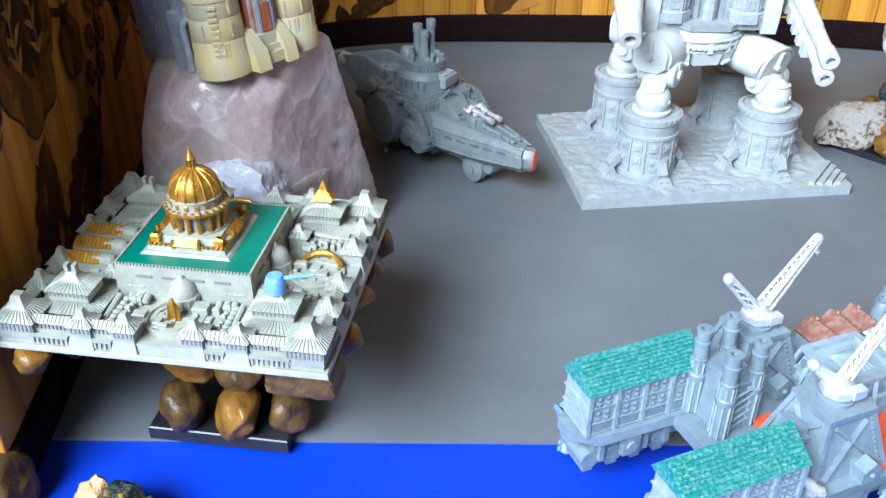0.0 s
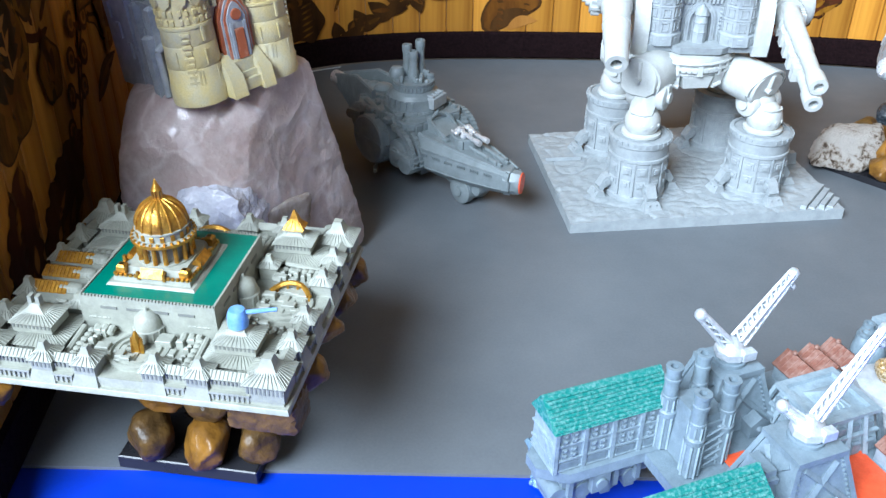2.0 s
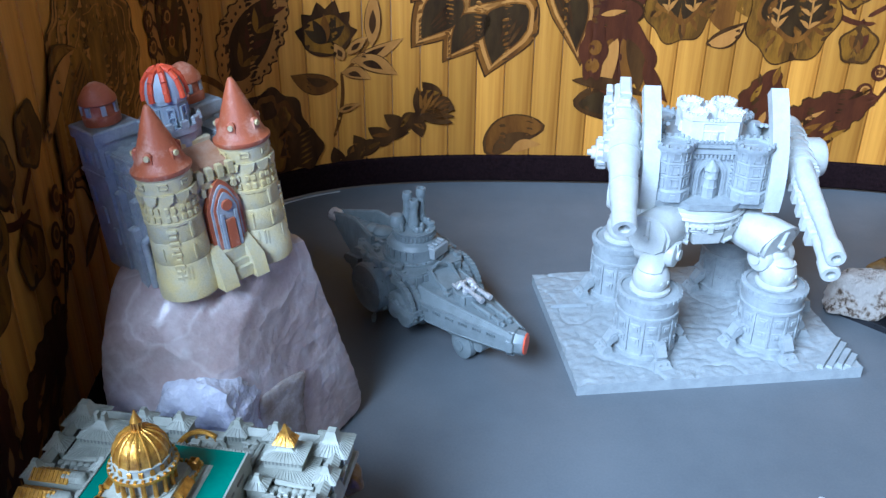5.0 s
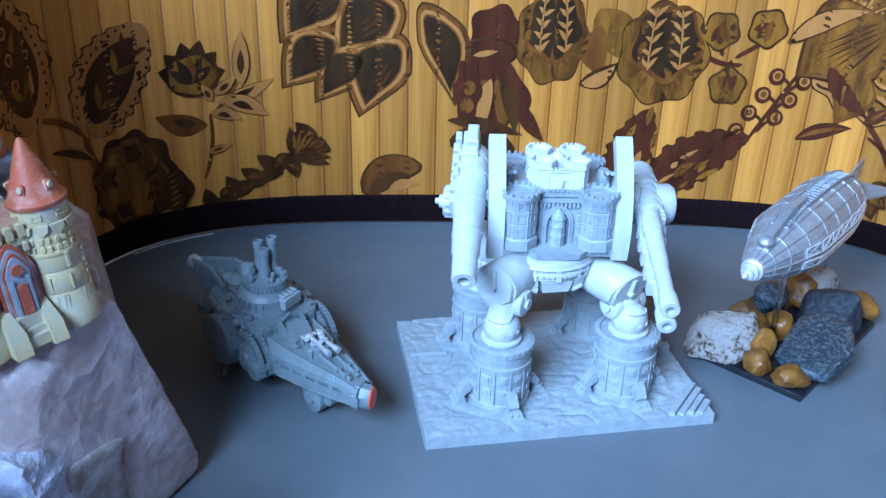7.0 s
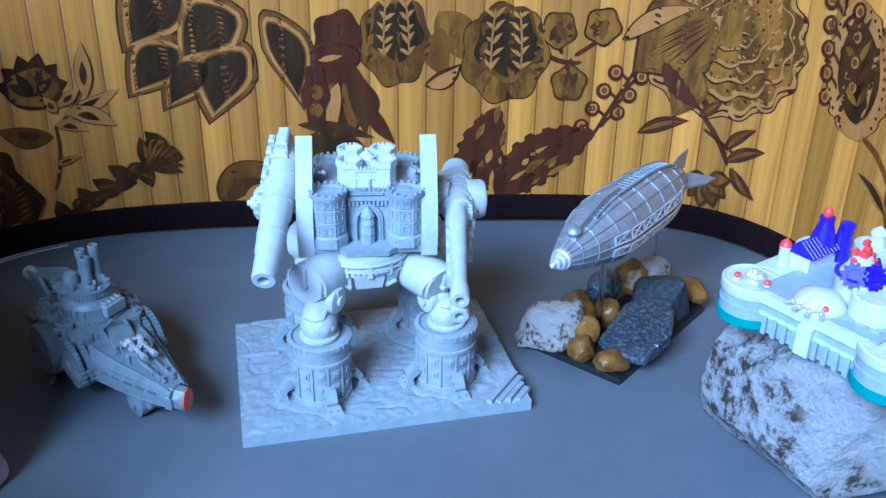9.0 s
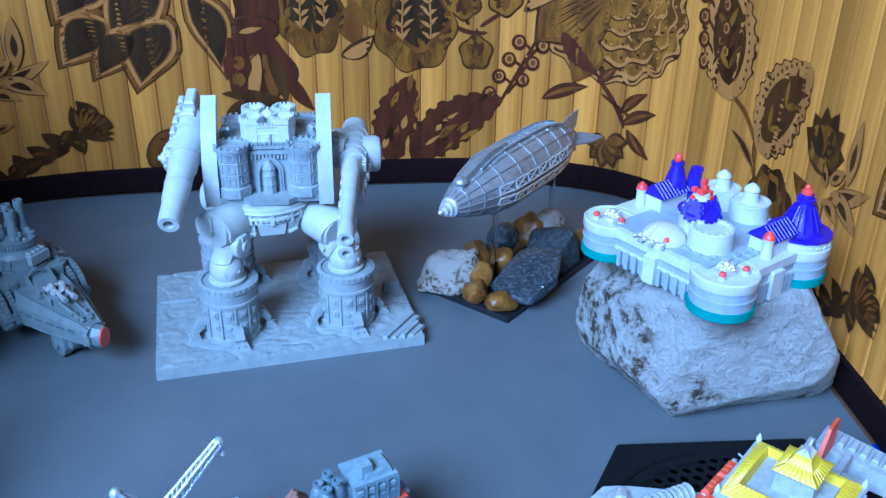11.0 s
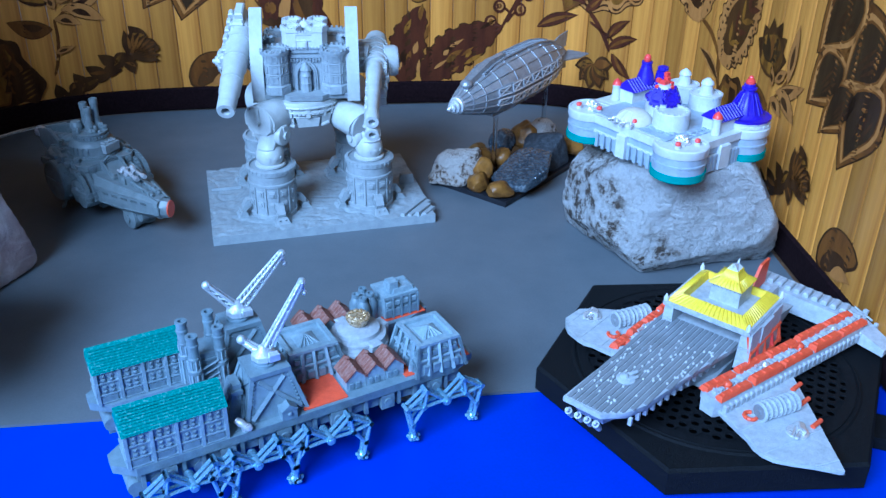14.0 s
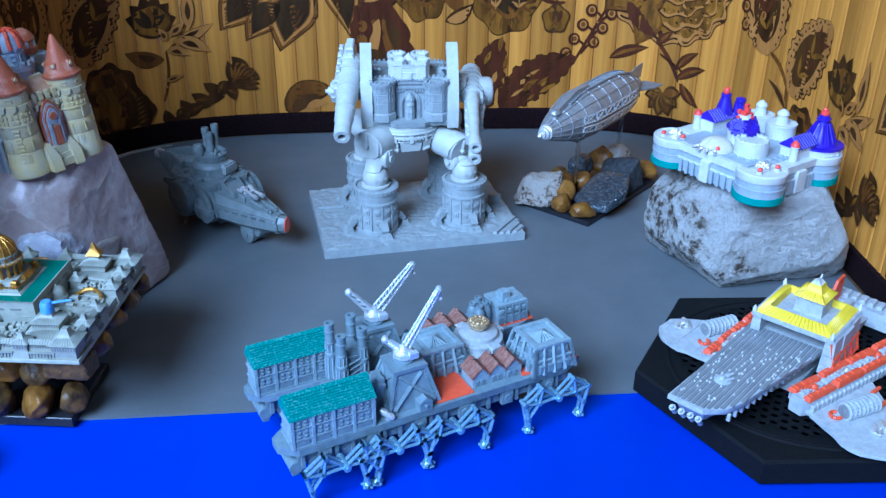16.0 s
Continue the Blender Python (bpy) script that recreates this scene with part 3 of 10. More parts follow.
def castle():
    """A toy castle: local x along the gate front, y to the back, z up from the rock."""
    m = pose(-0.0782, 0.3150, 0.1004, -3.7, -3.8, 46.6)
    c = thing("toy_castle", "cream and grey toy castle with red cone roofs on quartz", "castle", m)
    W, D, HE, HT = 0.0311, 0.0400, 0.0405, 0.0622
    f = fine(c, [CREAM, CASTLE_GREY, BRICK_RED])

    def around(x, y, a, r):
        return Matrix.Translation((x, y, 0)) @ rz(a) @ Matrix.Translation((r, 0, 0))

    def round_tower(x, y, side):
        b = B()
        R0, R1 = 0.0100, 0.0084   # base and top radius
        rad = lambda z: R0 + (R1 - R0) * z / HE
        prof = [(R0 * 1.02, -0.004), (R0 * 1.03, 0.0022), (R0 * 1.0, 0.0026)]
        for z in (0.0095, 0.0175):   # shallow string courses
            prof += [(rad(z) * 1.0, z - 0.0004), (rad(z) * 0.975, z), (rad(z) * 1.0, z + 0.0004)]
        z = 0.0232
        prof += [(rad(z), z), (rad(z) * 1.05, z + 0.0004), (rad(z) * 1.05, z + 0.0014), (rad(z) * 0.97, z + 0.0018), (rad(z) * 0.96, 0.0330), (R1 * 1.02, 0.0346), (R1 * 1.05, 0.0352), (R1 * 1.04, HE - 0.0012), (R1 * 1.09, HE - 0.0008), (R1 * 1.09, HE)]
        lathe(b, x, y, prof, 32)
        part("tower", b, CREAM, c, "cream round gate tower with a band of small windows")
        n = 11
        for k in range(n):   # band of paired windows under small arches
            a = k * math.tau / n + 0.2
            r = rad(0.029) * 0.985
            for u in (-0.0011, 0.0011):
                bx(f, 0, u, 0.0252, 0.0013, 0.0013, 0.0021, 0, around(x, y, a, r), 0.0003)
                bx(f, 0, u, 0.0284, 0.0013, 0.0013, 0.0019, 0, around(x, y, a, r), 0.0003)
            poly(f, [[(0.0000, -0.0024, 0.0346), (0.0000, -0.0017, 0.0322), (0.0000, 0.0, 0.0310), (0.0000, 0.0017, 0.0322), (0.0000, 0.0024, 0.0346)],
                     [(0.0012, -0.0024, 0.0346), (0.0012, -0.0017, 0.0322), (0.0012, 0.0, 0.0310), (0.0012, 0.0017, 0.0322), (0.0012, 0.0024, 0.0346)]], 0, around(x, y, a, r - 0.0002))
        for k in range(7):   # slits with a raised surround, under the eaves
            a = k * math.tau / 7 + 0.55
            for du, dv, su, sv in ((0, 0, 0.0032, 0.0004), (0, 0.0015, 0.0032, 0.0004), (-0.0014, 0, 0.0004, 0.0019), (0.0014, 0, 0.0004, 0.0019)):
                bx(f, 0, du, 0.0364 + dv, 0.0008, su, sv, 0, around(x, y, a, R1 * 1.035))
        for k in range(9):   # worn ashlar joints and toothed quoins on the gate side
            bx(f, 0, 0, 0.0045 + 0.0021 * k, 0.0012, 0.0034 - 0.0008 * (k % 2), 0.0012, 0, around(x, y, -0.62 if side > 0 else -2.2, rad(0.012) * 0.985), 0.0003)
        for k in range(10):
            a = random.Random(k + 7).uniform(-3.0, 0.2)
            bx(f, 0, 0, (0.0036, 0.0106, 0.0186)[k % 3], 0.0008, 0.0006, 0.0054, 0, around(x, y, a, rad(0.01) * 0.992))
        b = B()
        H = HT - HE
        lathe(b, x, y, [(R1 * 1.10, HE - 0.0006), (R1 * 1.17, HE + 0.0003), (R1 * 1.17, HE + 0.0012), (R1 * 1.02, HE + 0.0022), (R1 * 0.92, HE + 0.20 * H), (R1 * 0.66, HE + 0.46 * H), (R1 * 0.40, HE + 0.72 * H), (R1 * 0.20, HE + 0.91 * H), (R1 * 0.10, HE + 0.985 * H), (0.0003, HT)], 24)
        for k in range(5):
            a = k * math.tau / 5 - 1.25
            M_ = around(x, y, a, R1 * 0.74)
            bx(b, 0, 0, HE + 0.0045, 0.0030, 0.0028, 0.0036, 0, M_, 0.0007)
            rod(b, (0.0014, 0, HE + 0.0065), (0.0021, 0, HE + 0.0065), 0.0011, 0.0009, 10, 1, M_)
            bx(b, -0.0012, 0.0026, HE + 0.0032, 0.0026, 0.0012, 0.0014, 0, M_, 0.0003)
        part("cone_roof", b, [BRICK_RED, CREAM], c, "worn red painted cone roof with small dormers")

    round_tower(0.0, 0.0, -1)
    round_tower(W, 0.0, 1)
    xm = W / 2
    # gate front
    b = B()
    box(b, 0.005, W - 0.005, -0.0035, 0.010, -0.004, 0.0350)
    box(b, 0.005, W - 0.005, -0.0048, 0.000, 0.0300, 0.0322)
    for i in range(4):
        bx(b, xm - 0.0060 + i * 0.0040, -0.0045, 0.0325, 0.0022, 0.0022, 0.0046, 0, None, 0.0004)
        bx(b, xm - 0.0060 + i * 0.0040, -0.0050, 0.0278, 0.0014, 0.0020, 0.0030, 0, None, 0.0004)
    bx(b, xm + 0.0010, -0.0058, -0.003, 0.0125, 0.006, 0.0110, 0, None, 0.0006)
    part("gate_front", b, CREAM, c)
    b = B()
    for r, y, mi in ((0.0066, -0.0062, 0), (0.0054, -0.0068, 1), (0.0046, -0.0074, 0), (0.0038, -0.0080, 1)):
        ring = [(xm - r, y, 0.0075)]
        for i in range(15):   # pointed head: two arcs
            u = i / 14
            x = -r + 2 * r * u
            ring.append((xm + x, y, 0.0225 + (r / 0.0066) * 0.0098 * (1 - abs(2 * u - 1) ** 1.7)))
        ring.append((xm + r, y, 0.0075))
        poly(b, [ring, [(x, y + 0.004, z) for x, _, z in ring]], mi)
    box(b, xm - 0.0018, xm + 0.0018, -0.0090, -0.0076, 0.0080, 0.0185, 0.0002, 0, 0)
    rod(b, (xm, -0.0076, 0.0236), (xm, -0.0088, 0.0236), 0.0021, 0.0019, 16)
    for s in (-1, 1):
        bx(b, xm + s * 0.0027, -0.0082, 0.0080, 0.0010, 0.0010, 0.0130, 1, None, 0.0002)
    part("gate_arch", b, [BRICK_RED, CASTLE_GREY], c, "red painted pointed gate arch over a pale door")
    for x, w in ((xm - 0.0100, 0.0056), (xm + 0.0030, 0.0050)):
        b = B()
        poly(b, [[(x, -0.005, -0.004), (x + w, -0.005, -0.004), (x + w, -0.0138, -0.004), (x, -0.0138, -0.004)], [(x, -0.005, 0.0080), (x + w, -0.005, 0.0080), (x + w, -0.0126, 0.0036), (x, -0.0126, 0.0036)], [(x + 0.001, -0.005, 0.0108), (x + w - 0.001, -0.005, 0.0108), (x + w - 0.001, -0.0070, 0.0096), (x + 0.001, -0.0070, 0.0096)]])
        part("buttress", b, CREAM, c)
    b = B()
    for i in range(3):
        box(b, xm - 0.0046, xm + 0.0034, -0.0120 + i * 0.0018, -0.005, -0.003, 0.0010 + i * 0.0022)
    part("gate_step", b, CREAM, c)
    b = B()
    poly(b, [[(0.0072, -0.0030, 0.0350), (W - 0.0072, -0.0030, 0.0350), (W - 0.0072, 0.011, 0.0350), (0.0072, 0.011, 0.0350)], [(0.0078, -0.0022, 0.0366), (W - 0.0078, -0.0022, 0.0366), (W - 0.0078, 0.0090, 0.0412), (0.0078, 0.0090, 0.0412)]])
    bx(b, xm, 0.0095, 0.0405, W - 0.014, 0.0022, 0.0022, 1, None, 0.0004)
    part("gate_roof", b, [CLAY, CREAM], c, "clay brown sloping roof over the gate")
    # long grey sides with relief
    for s, x in ((-1, -0.0048), (1, W + 0.0048)):
        b = B()
        x0, x1 = min(x, x - s * 0.008), max(x, x - s * 0.008)
        box(b, x0, x1, 0.004, D - 0.004, -0.004, 0.0420)
        for z in (0.0285, 0.0350, 0.0405):
            bx(b, x, D / 2, z, 0.0016, D - 0.008, 0.0010, 0)
        for i in range(7):
            y = 0.0085 + i * 0.0042
            bx(b, x, y, 0.0300, 0.0014, 0.0022, 0.0042, 0, None, 0.0004)
            bx(b, x, y, 0.0365, 0.0012, 0.0018, 0.0030, 0, None, 0.0004)
            for j in range(4):
                if (i + j) % 3:
                    bx(b, x, y + 0.0006, 0.0030 + j * 0.0064, 0.0016, 0.0030, 0.0036, 0, None, 0.0004)
        for y in (0.0120, 0.0230):
            bx(b, x + s * 0.0010, y, -0.004, 0.0036, 0.0034, 0.0330, 0, None, 0.0010)
        part("side_wall", b, CASTLE_GREY, c, "pale grey side wall with carved relief")
    b = B()
    rod(b, (-0.0082, 0.0088, -0.003), (-0.0082, 0.0088, 0.0140), 0.0014, 0.0014, 10)
    rod(b, (-0.0082, 0.0088, 0.0140), (-0.0050, 0.0070, 0.0170), 0.0014, 0.0014, 10)
    bx(b, -0.0080, 0.0130, -0.004, 0.0046, 0.0040, 0.0230, 0, None, 0.0008)
    part("drain_pipe", b, CASTLE_GREY, c)
    # square towers at the rear corners, each with a worn red cap
    for x, h in ((-0.0008, 0.0500), (W + 0.0008, 0.0480)):
        b = B()
        box(b, x - 0.0078, x + 0.0078, D - 0.0150, D + 0.002, -0.004, h)
        bx(b, x, D - 0.0065, h - 0.0042, 0.0172, 0.0186, 0.0042, 0, None, 0.0005)
        bx(b, x, D - 0.0065, 0.0330, 0.0168, 0.0180, 0.0012, 0)
        for i in range(3):
            for s in (-1, 1):
                bx(b, x + s * 0.0078, D - 0.0115 + i * 0.0050, 0.0372, 0.0016, 0.0024, 0.0056, 0, None, 0.0004)
            bx(b, x - 0.0050 + i * 0.0050, D - 0.0150, 0.0372, 0.0024, 0.0016, 0.0056, 0, None, 0.0004)
            bx(b, x - 0.0078, D - 0.0115 + i * 0.0050, 0.0080 + 0.007 * i, 0.0016, 0.0030, 0.0060, 0, None, 0.0004)
        part("block_tower", b, CASTLE_GREY, c, "pale grey square rear tower")
        b = B()
        lathe(b, x, D - 0.0065, [(0.0062, h - 0.0006), (0.0064, h + 0.0030), (0.0058, h + 0.0036), (0.0056, h + 0.0068), (0.0064, h + 0.0074), (0.0062, h + 0.0090), (0.0040, h + 0.0122), (0.0016, h + 0.0138), (0.0003, h + 0.0140)], 14)
        for a, dx, dy in ring_of(7, 0.0058):
            bx(b, 0, 0, h + 0.0036, 0.0010, 0.0016, 0.0034, 1, Matrix.Translation((x + dx, D - 0.0065 + dy, 0)) @ rz(a), 0.0002)
        part("tower_cap", b, [BRICK_RED, CASTLE_GREY], c, "worn dark red domed tower cap")
    # keep with its ring of battlements and the lantern
    b = B()
    box(b, 0.001, W - 0.001, 0.010, D - 0.002, -0.004, 0.0400)
    lathe(b, xm, 0.0180, [(0.0098, 0.0380), (0.0098, 0.0450), (0.0106, 0.0456), (0.0106, 0.0480), (0.0092, 0.0480), (0.0092, 0.0462), (0.0004, 0.0462)], 20)
    for a, dx, dy in ring_of(12, 0.0099):
        bx(b, 0, 0, 0.0478, 0.0015, 0.0028, 0.0026, 0, Matrix.Translation((xm + dx, 0.0180 + dy, 0)) @ rz(a), 0.0004)
    part("keep", b, CASTLE_GREY, c, "pale grey round keep with battlements")
    b = B()
    lathe(b, xm, 0.0170, [(0.0070, 0.0455), (0.0070, 0.0468), (0.0064, 0.0472), (0.0064, 0.0555), (0.0070, 0.0560), (0.0070, 0.0572)], 8)
    for a, dx, dy in ring_of(8, 0.0060, 0.3927):
        M_ = Matrix.Translation((xm + dx, 0.0170 + dy, 0)) @ rz(a)
        for du, dv, su, sv in ((-0.0011, 0, 0.0005, 0.0056), (0.0011, 0, 0.0005, 0.0056), (0, 0.0054, 0.0027, 0.0006), (0, 0.0026, 0.0020, 0.0004)):
            bx(b, 0.0001, du, 0.0484 + dv, 0.0010, su, sv, 0, M_)
    part("lantern_tower", b, FORT_GREY, c, "pale blue grey eight-sided tower")
    b = B()
    lathe(b, xm, 0.0170, [(0.0069, 0.0572), (0.0067, 0.0600), (0.0058, 0.0632), (0.0038, 0.0657), (0.0012, 0.0668), (0.0003, 0.0670)], 16)
    for k in range(8):
        a = k * math.tau / 8 + 0.3927
        last = None
        for r, z in ((0.0071, 0.0572), (0.0069, 0.0600), (0.0060, 0.0634), (0.0040, 0.0660), (0.0012, 0.0672)):
            p = Vector((xm + r * math.cos(a), 0.0170 + r * math.sin(a), z))
            if last:
                rod(b, last, p, 0.0011, 0.0010, 7, 1)
            last = p
    part("dome_roof", b, [FORT_GREY, ORANGE], c, "orange ribbed dome roof")
    finish_fine()


castle()

# ---- city on its pile of pebbles ----
CITY_M = pose(-0.0295, 0.1915, 0.055, 0, 0, -8.0) @ pose(-0.0490, 0.044, 0)


def hip_house(b, f, x, y, z, w, d, h, roof, over=0.0008, M=None, ribs=True, flat=0.25):
    """A small hall with a ribbed, flared hip roof, cast in one with its base."""
    box(b, x - w / 2, x + w / 2, y - d / 2, y + d / 2, z, z + h, 0, 0, 0, M)
    n = max(3, int(w / 0.0011))
    for i in range(n):
        u = x - w / 2 + (i + 0.5) * w / n
        for s in (-1, 1):
            # slits stand proud, in the darker recess colour
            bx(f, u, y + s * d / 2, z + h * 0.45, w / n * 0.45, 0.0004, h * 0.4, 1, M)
    z1 = z + h
    o = over
    rings = [[(x - w / 2 - o, y - d / 2 - o, z1), (x + w / 2 + o, y - d / 2 - o, z1), (x + w / 2 + o, y + d / 2 + o, z1), (x - w / 2 - o, y + d / 2 + o, z1)]]
    for k, q in ((0.30, 0.62), (0.62, 0.40), (1.0, flat)):
        rings.append([(x - w / 2 * q, y - d / 2 * q, z1 + roof * k), (x + w / 2 * q, y - d / 2 * q, z1 + roof * k), (x + w / 2 * q, y + d / 2 * q, z1 + roof * k), (x - w / 2 * q, y + d / 2 * q, z1 + roof * k)])
    poly(b, rings, 0, M)
    if ribs:
        n = max(4, int(w / 0.0012))
        for i in range(n):
            u = (i + 0.5) / n - 0.5
            for s in (-1, 1):
                rod(f, (x + u * (w + 2 * o), y + s * (d / 2 + o), z1 + 0.0001), (x + u * w * 0.5, y + s * d / 2 * 0.52, z1 + roof * 0.42), 0.00015, 0.00013, 4, 0, M)
                rod(f, (x + s * (w / 2 + o), y + u * (d + 2 * o), z1 + 0.0001), (x + s * w / 2 * 0.52, y + u * d * 0.5, z1 + roof * 0.42), 0.00015, 0.00013, 4, 0, M)


def city():
    c = thing("miniature_city", "pale grey miniature city with gilded dome and green terrace", "model city", CITY_M)
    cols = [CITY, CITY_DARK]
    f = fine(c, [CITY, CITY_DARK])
    gf = fine(c, [GOLD, GOLD], "gilt_relief")
    b = B()
    H, V = 0.0490, 0.044
    box(b, -H, H, -V, V, 0.0, 0.0016, 0.0002, 0.0002, 0, None, 0.0003)
    box(b, -H + 0.0016, H - 0.0016, -V + 0.0016, V - 0.0016, 0.0016, 0.0045, 0.0004, 0.0004)
    rnd = random.Random(4)
    for i in range(260):   # small roofs, walls and stairs all over the plate
        x, y = rnd.uniform(-H + 0.003, H - 0.003), rnd.uniform(-V + 0.003, V - 0.003)
        if max(abs(x), abs(y)) < 0.0225:
            continue
        s = rnd.uniform(0.0009, 0.0026)
        bx(f, x, y, 0.0044, s * rnd.uniform(0.8, 2.4), s * rnd.uniform(0.8, 2.0), rnd.uniform(0.0008, 0.0030), 0, None, 0.0002)
    part("plate", b, cols, c)
    for q in range(4):
        M_ = rz(q * math.pi / 2)
        L = V if q % 2 == 0 else H
        Wd = H if q % 2 == 0 else V
        for sx in (-1, 1):
            for u in (0.0100, 0.0228):   # battered feet of the houses on the plate's rim
                b = B()
                x0 = sx * u
                poly(b, [[(x0 - 0.0040, -L + 0.0004, 0.0012), (x0 + 0.0040, -L + 0.0004, 0.0012), (x0 + 0.0040, -L + 0.006, 0.0012), (x0 - 0.0040, -L + 0.006, 0.0012)],
                         [(x0 - 0.0032, -L + 0.0016, 0.0050), (x0 + 0.0032, -L + 0.0016, 0.0050), (x0 + 0.0032, -L + 0.006, 0.0050), (x0 - 0.0032, -L + 0.006, 0.0050)]], 0, M_)
                part("house_foot", b, cols, c)
            b = B()
            for x0, x1 in ((sx * 0.0135, sx * 0.0194), (sx * 0.0265, sx * (Wd - 0.011))):
                x0, x1 = min(x0, x1), max(x0, x1)
                n = max(4, int((x1 - x0) / 0.0013))
                for i in range(n):
                    u = x0 + (i + 0.5) * (x1 - x0) / n
                    bx(f, u, -L + 0.0016, 0.0020, 0.0006, 0.0009, 0.0022, 0, M_)
                box(b, x0, x1, -L + 0.0008, -L + 0.0020, 0.0043, 0.0050, 0, 0, 0, M_)
            part("wall_arcade", b, cols, c)
            b = B()
            hip_house(b, f, sx * 0.0100, -L + 0.0048, 0.0044, 0.0062, 0.0062, 0.0042, 0.0045, M=M_)
            part("gatehouse", b, cols, c)
            b = B()
            hip_house(b, f, sx * 0.0228, -L + 0.0048, 0.0044, 0.0062, 0.0062, 0.0042, 0.0045, M=M_)
            part("gatehouse", b, cols, c)
            # wall with a row of openings between the houses
            b = B()
            for x0, x1 in ((sx * 0.0132, sx * 0.0196), (sx * 0.0262, sx * (Wd - 0.010))):
                x0, x1 = min(x0, x1), max(x0, x1)
                box(b, x0, x1, -L + 0.0028, -L + 0.0062, 0.0044, 0.0082, 0, 0.0003, 0, M_)
                gable(b, x0, x1, -L + 0.0026, -L + 0.0064, 0.0082, 0.0016, 0, M_, 0.0003)
                n = max(3, int((x1 - x0) / 0.0011))
                for i in range(n):
                    u = x0 + (i + 0.5) * (x1 - x0) / n
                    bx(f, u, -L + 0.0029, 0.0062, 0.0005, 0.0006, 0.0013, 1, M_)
                    rod(f, (u, -L + 0.0024, 0.0083), (u, -L + 0.0045, 0.0099), 0.0002, 0.0002, 4, 0, M_)
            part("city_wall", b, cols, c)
            # lying vaults and a monument on the street
            b = B()
            for i in range(3):
                turned(b, (sx * (0.0112 + i * 0.0023), -L + 0.019, 0.0060), (sx * (0.0112 + i * 0.0023), -L + 0.0222, 0.0068), [(0.0004, 0), (0.0011, 0.12), (0.0011, 0.9), (0.0007, 1)], 8, 0, M_)
            for i in range(6):
                y = -L + 0.0085 + i * 0.0022
                ball(b, sx * 0.0168, y, 0.0058, 0.0015, 8, 0, 1.2, M_)
                bx(b, sx * 0.0145, y, 0.0044, 0.0016, 0.0014, 0.0024 + 0.0008 * (i % 2), 0, M_, 0.0003)
            rod(b, (sx * 0.0190, -L + 0.008, 0.006), (sx * 0.0190, -L + 0.020, 0.0075), 0.0010, 0.0010, 8, 0, M_)
            part("street_monument", b, cols, c)
            b = B()
            hip_house(b, f, sx * 0.0155, -L + 0.0262 - (0.002 if q % 2 else 0), 0.0044, 0.0050, 0.0058, 0.0048, 0.0036, M=M_)
            part("hall", b, cols, c)
        # round court with rings
        b = B()
        yc = -L + 0.0145
        lathe(b, 0, yc, [(0.0088, 0.0044), (0.0088, 0.0056), (0.0078, 0.0058), (0.0076, 0.0050), (0.0066, 0.0050), (0.0065, 0.0058), (0.0056, 0.0058), (0.0055, 0.0049), (0.0001, 0.0049)], 28, 0, M_)
        bx(b, 0, yc, 0.0048, 0.0105, 0.0012, 0.0006, 0, M_)
        bx(b, 0, yc, 0.0048, 0.0012, 0.0105, 0.0006, 0, M_)
        part("round_court", b, cols, c)
        b = B()
        lathe(b, 0, -0.0218, [(0.0046, 0.0044), (0.0046, 0.0085), (0.0042, 0.0088), (0.0040, 0.0102), (0.0034, 0.0122), (0.0018, 0.0134), (0.0008, 0.0139), (0.0003, 0.0150)], 18, 0, M_)
        for a, dx, dy in ring_of(14, 0.0044):
            rod(b, (dx, -0.0218 + dy, 0.0046), (dx, -0.0218 + dy, 0.0085), 0.0004, 0.0004, 5, 0, M_)
        part("tholos", b, cols, c)
    # corner towers and stepped temples
    for sx in (-1, 1):
        for sy in (-1, 1):
            b = B()
            hip_house(b, f, sx * (H - 0.0068), sy * (V - 0.0068), 0.0030, 0.0108, 0.0108, 0.0056, 0.0062, 0.0010)
            part("corner_tower", b, cols, c)
            b = B()
            x, y = sx * 0.0305, sy * 0.0272
            hip_house(b, f, x, y, 0.0044, 0.0180, 0.0150, 0.0030, 0.0040, 0.0010, flat=0.62)
            hip_house(b, f, x, y, 0.0095, 0.0120, 0.0095, 0.0032, 0.0044, 0.0008, flat=0.36 if sx > 0 else 0.2)
            if sx < 0:
                for s in (-1, 1):
                    box(b, x + s * 0.0012 - 0.0006, x + s * 0.0012 + 0.0006, y - 0.001, y + 0.001, 0.0160, 0.0195)
            part("stepped_temple", b, cols, c)
    b = B()
    x, y = 0.0305, 0.0272
    hip_house(b, gf, x, y, 0.0168, 0.0058, 0.0050, 0.0003, 0.0062, 0.0006, flat=0.12)
    part("gilt_pyramid_roof", b, [GOLD, GOLD], c, "gilded pyramid roof")
    # halls with gilt roofs on one side
    for i in range(3):
        b = B()
        y = -0.0085 + i * 0.0085
        box(b, -0.0445, -0.0265, y - 0.0028, y + 0.0028, 0.0044, 0.0090)
        for k in range(5):
            lathe(b, -0.0290 - k * 0.0012, y, [(0.0026, 0.0045), (0.0026, 0.0088), (0.0016, 0.0105), (0.0003, 0.011)], 10)
        part("long_hall", b, cols, c)
        b = B()
        gable(b, -0.0440, -0.0320, y - 0.0030, y + 0.0030, 0.0091, 0.0022, 0, None, 0.0003)
        for k in range(9):
            for s in (-1, 1):
                rod(gf, (-0.0435 + k * 0.0013, y + s * 0.0031, 0.0092), (-0.0435 + k * 0.0013, y, 0.0114), 0.0002, 0.0002, 4)
        part("gilt_roof", b, GOLD, c, "gilded ribbed roof")
    # gilded figures and arches in the courts
    b = B()
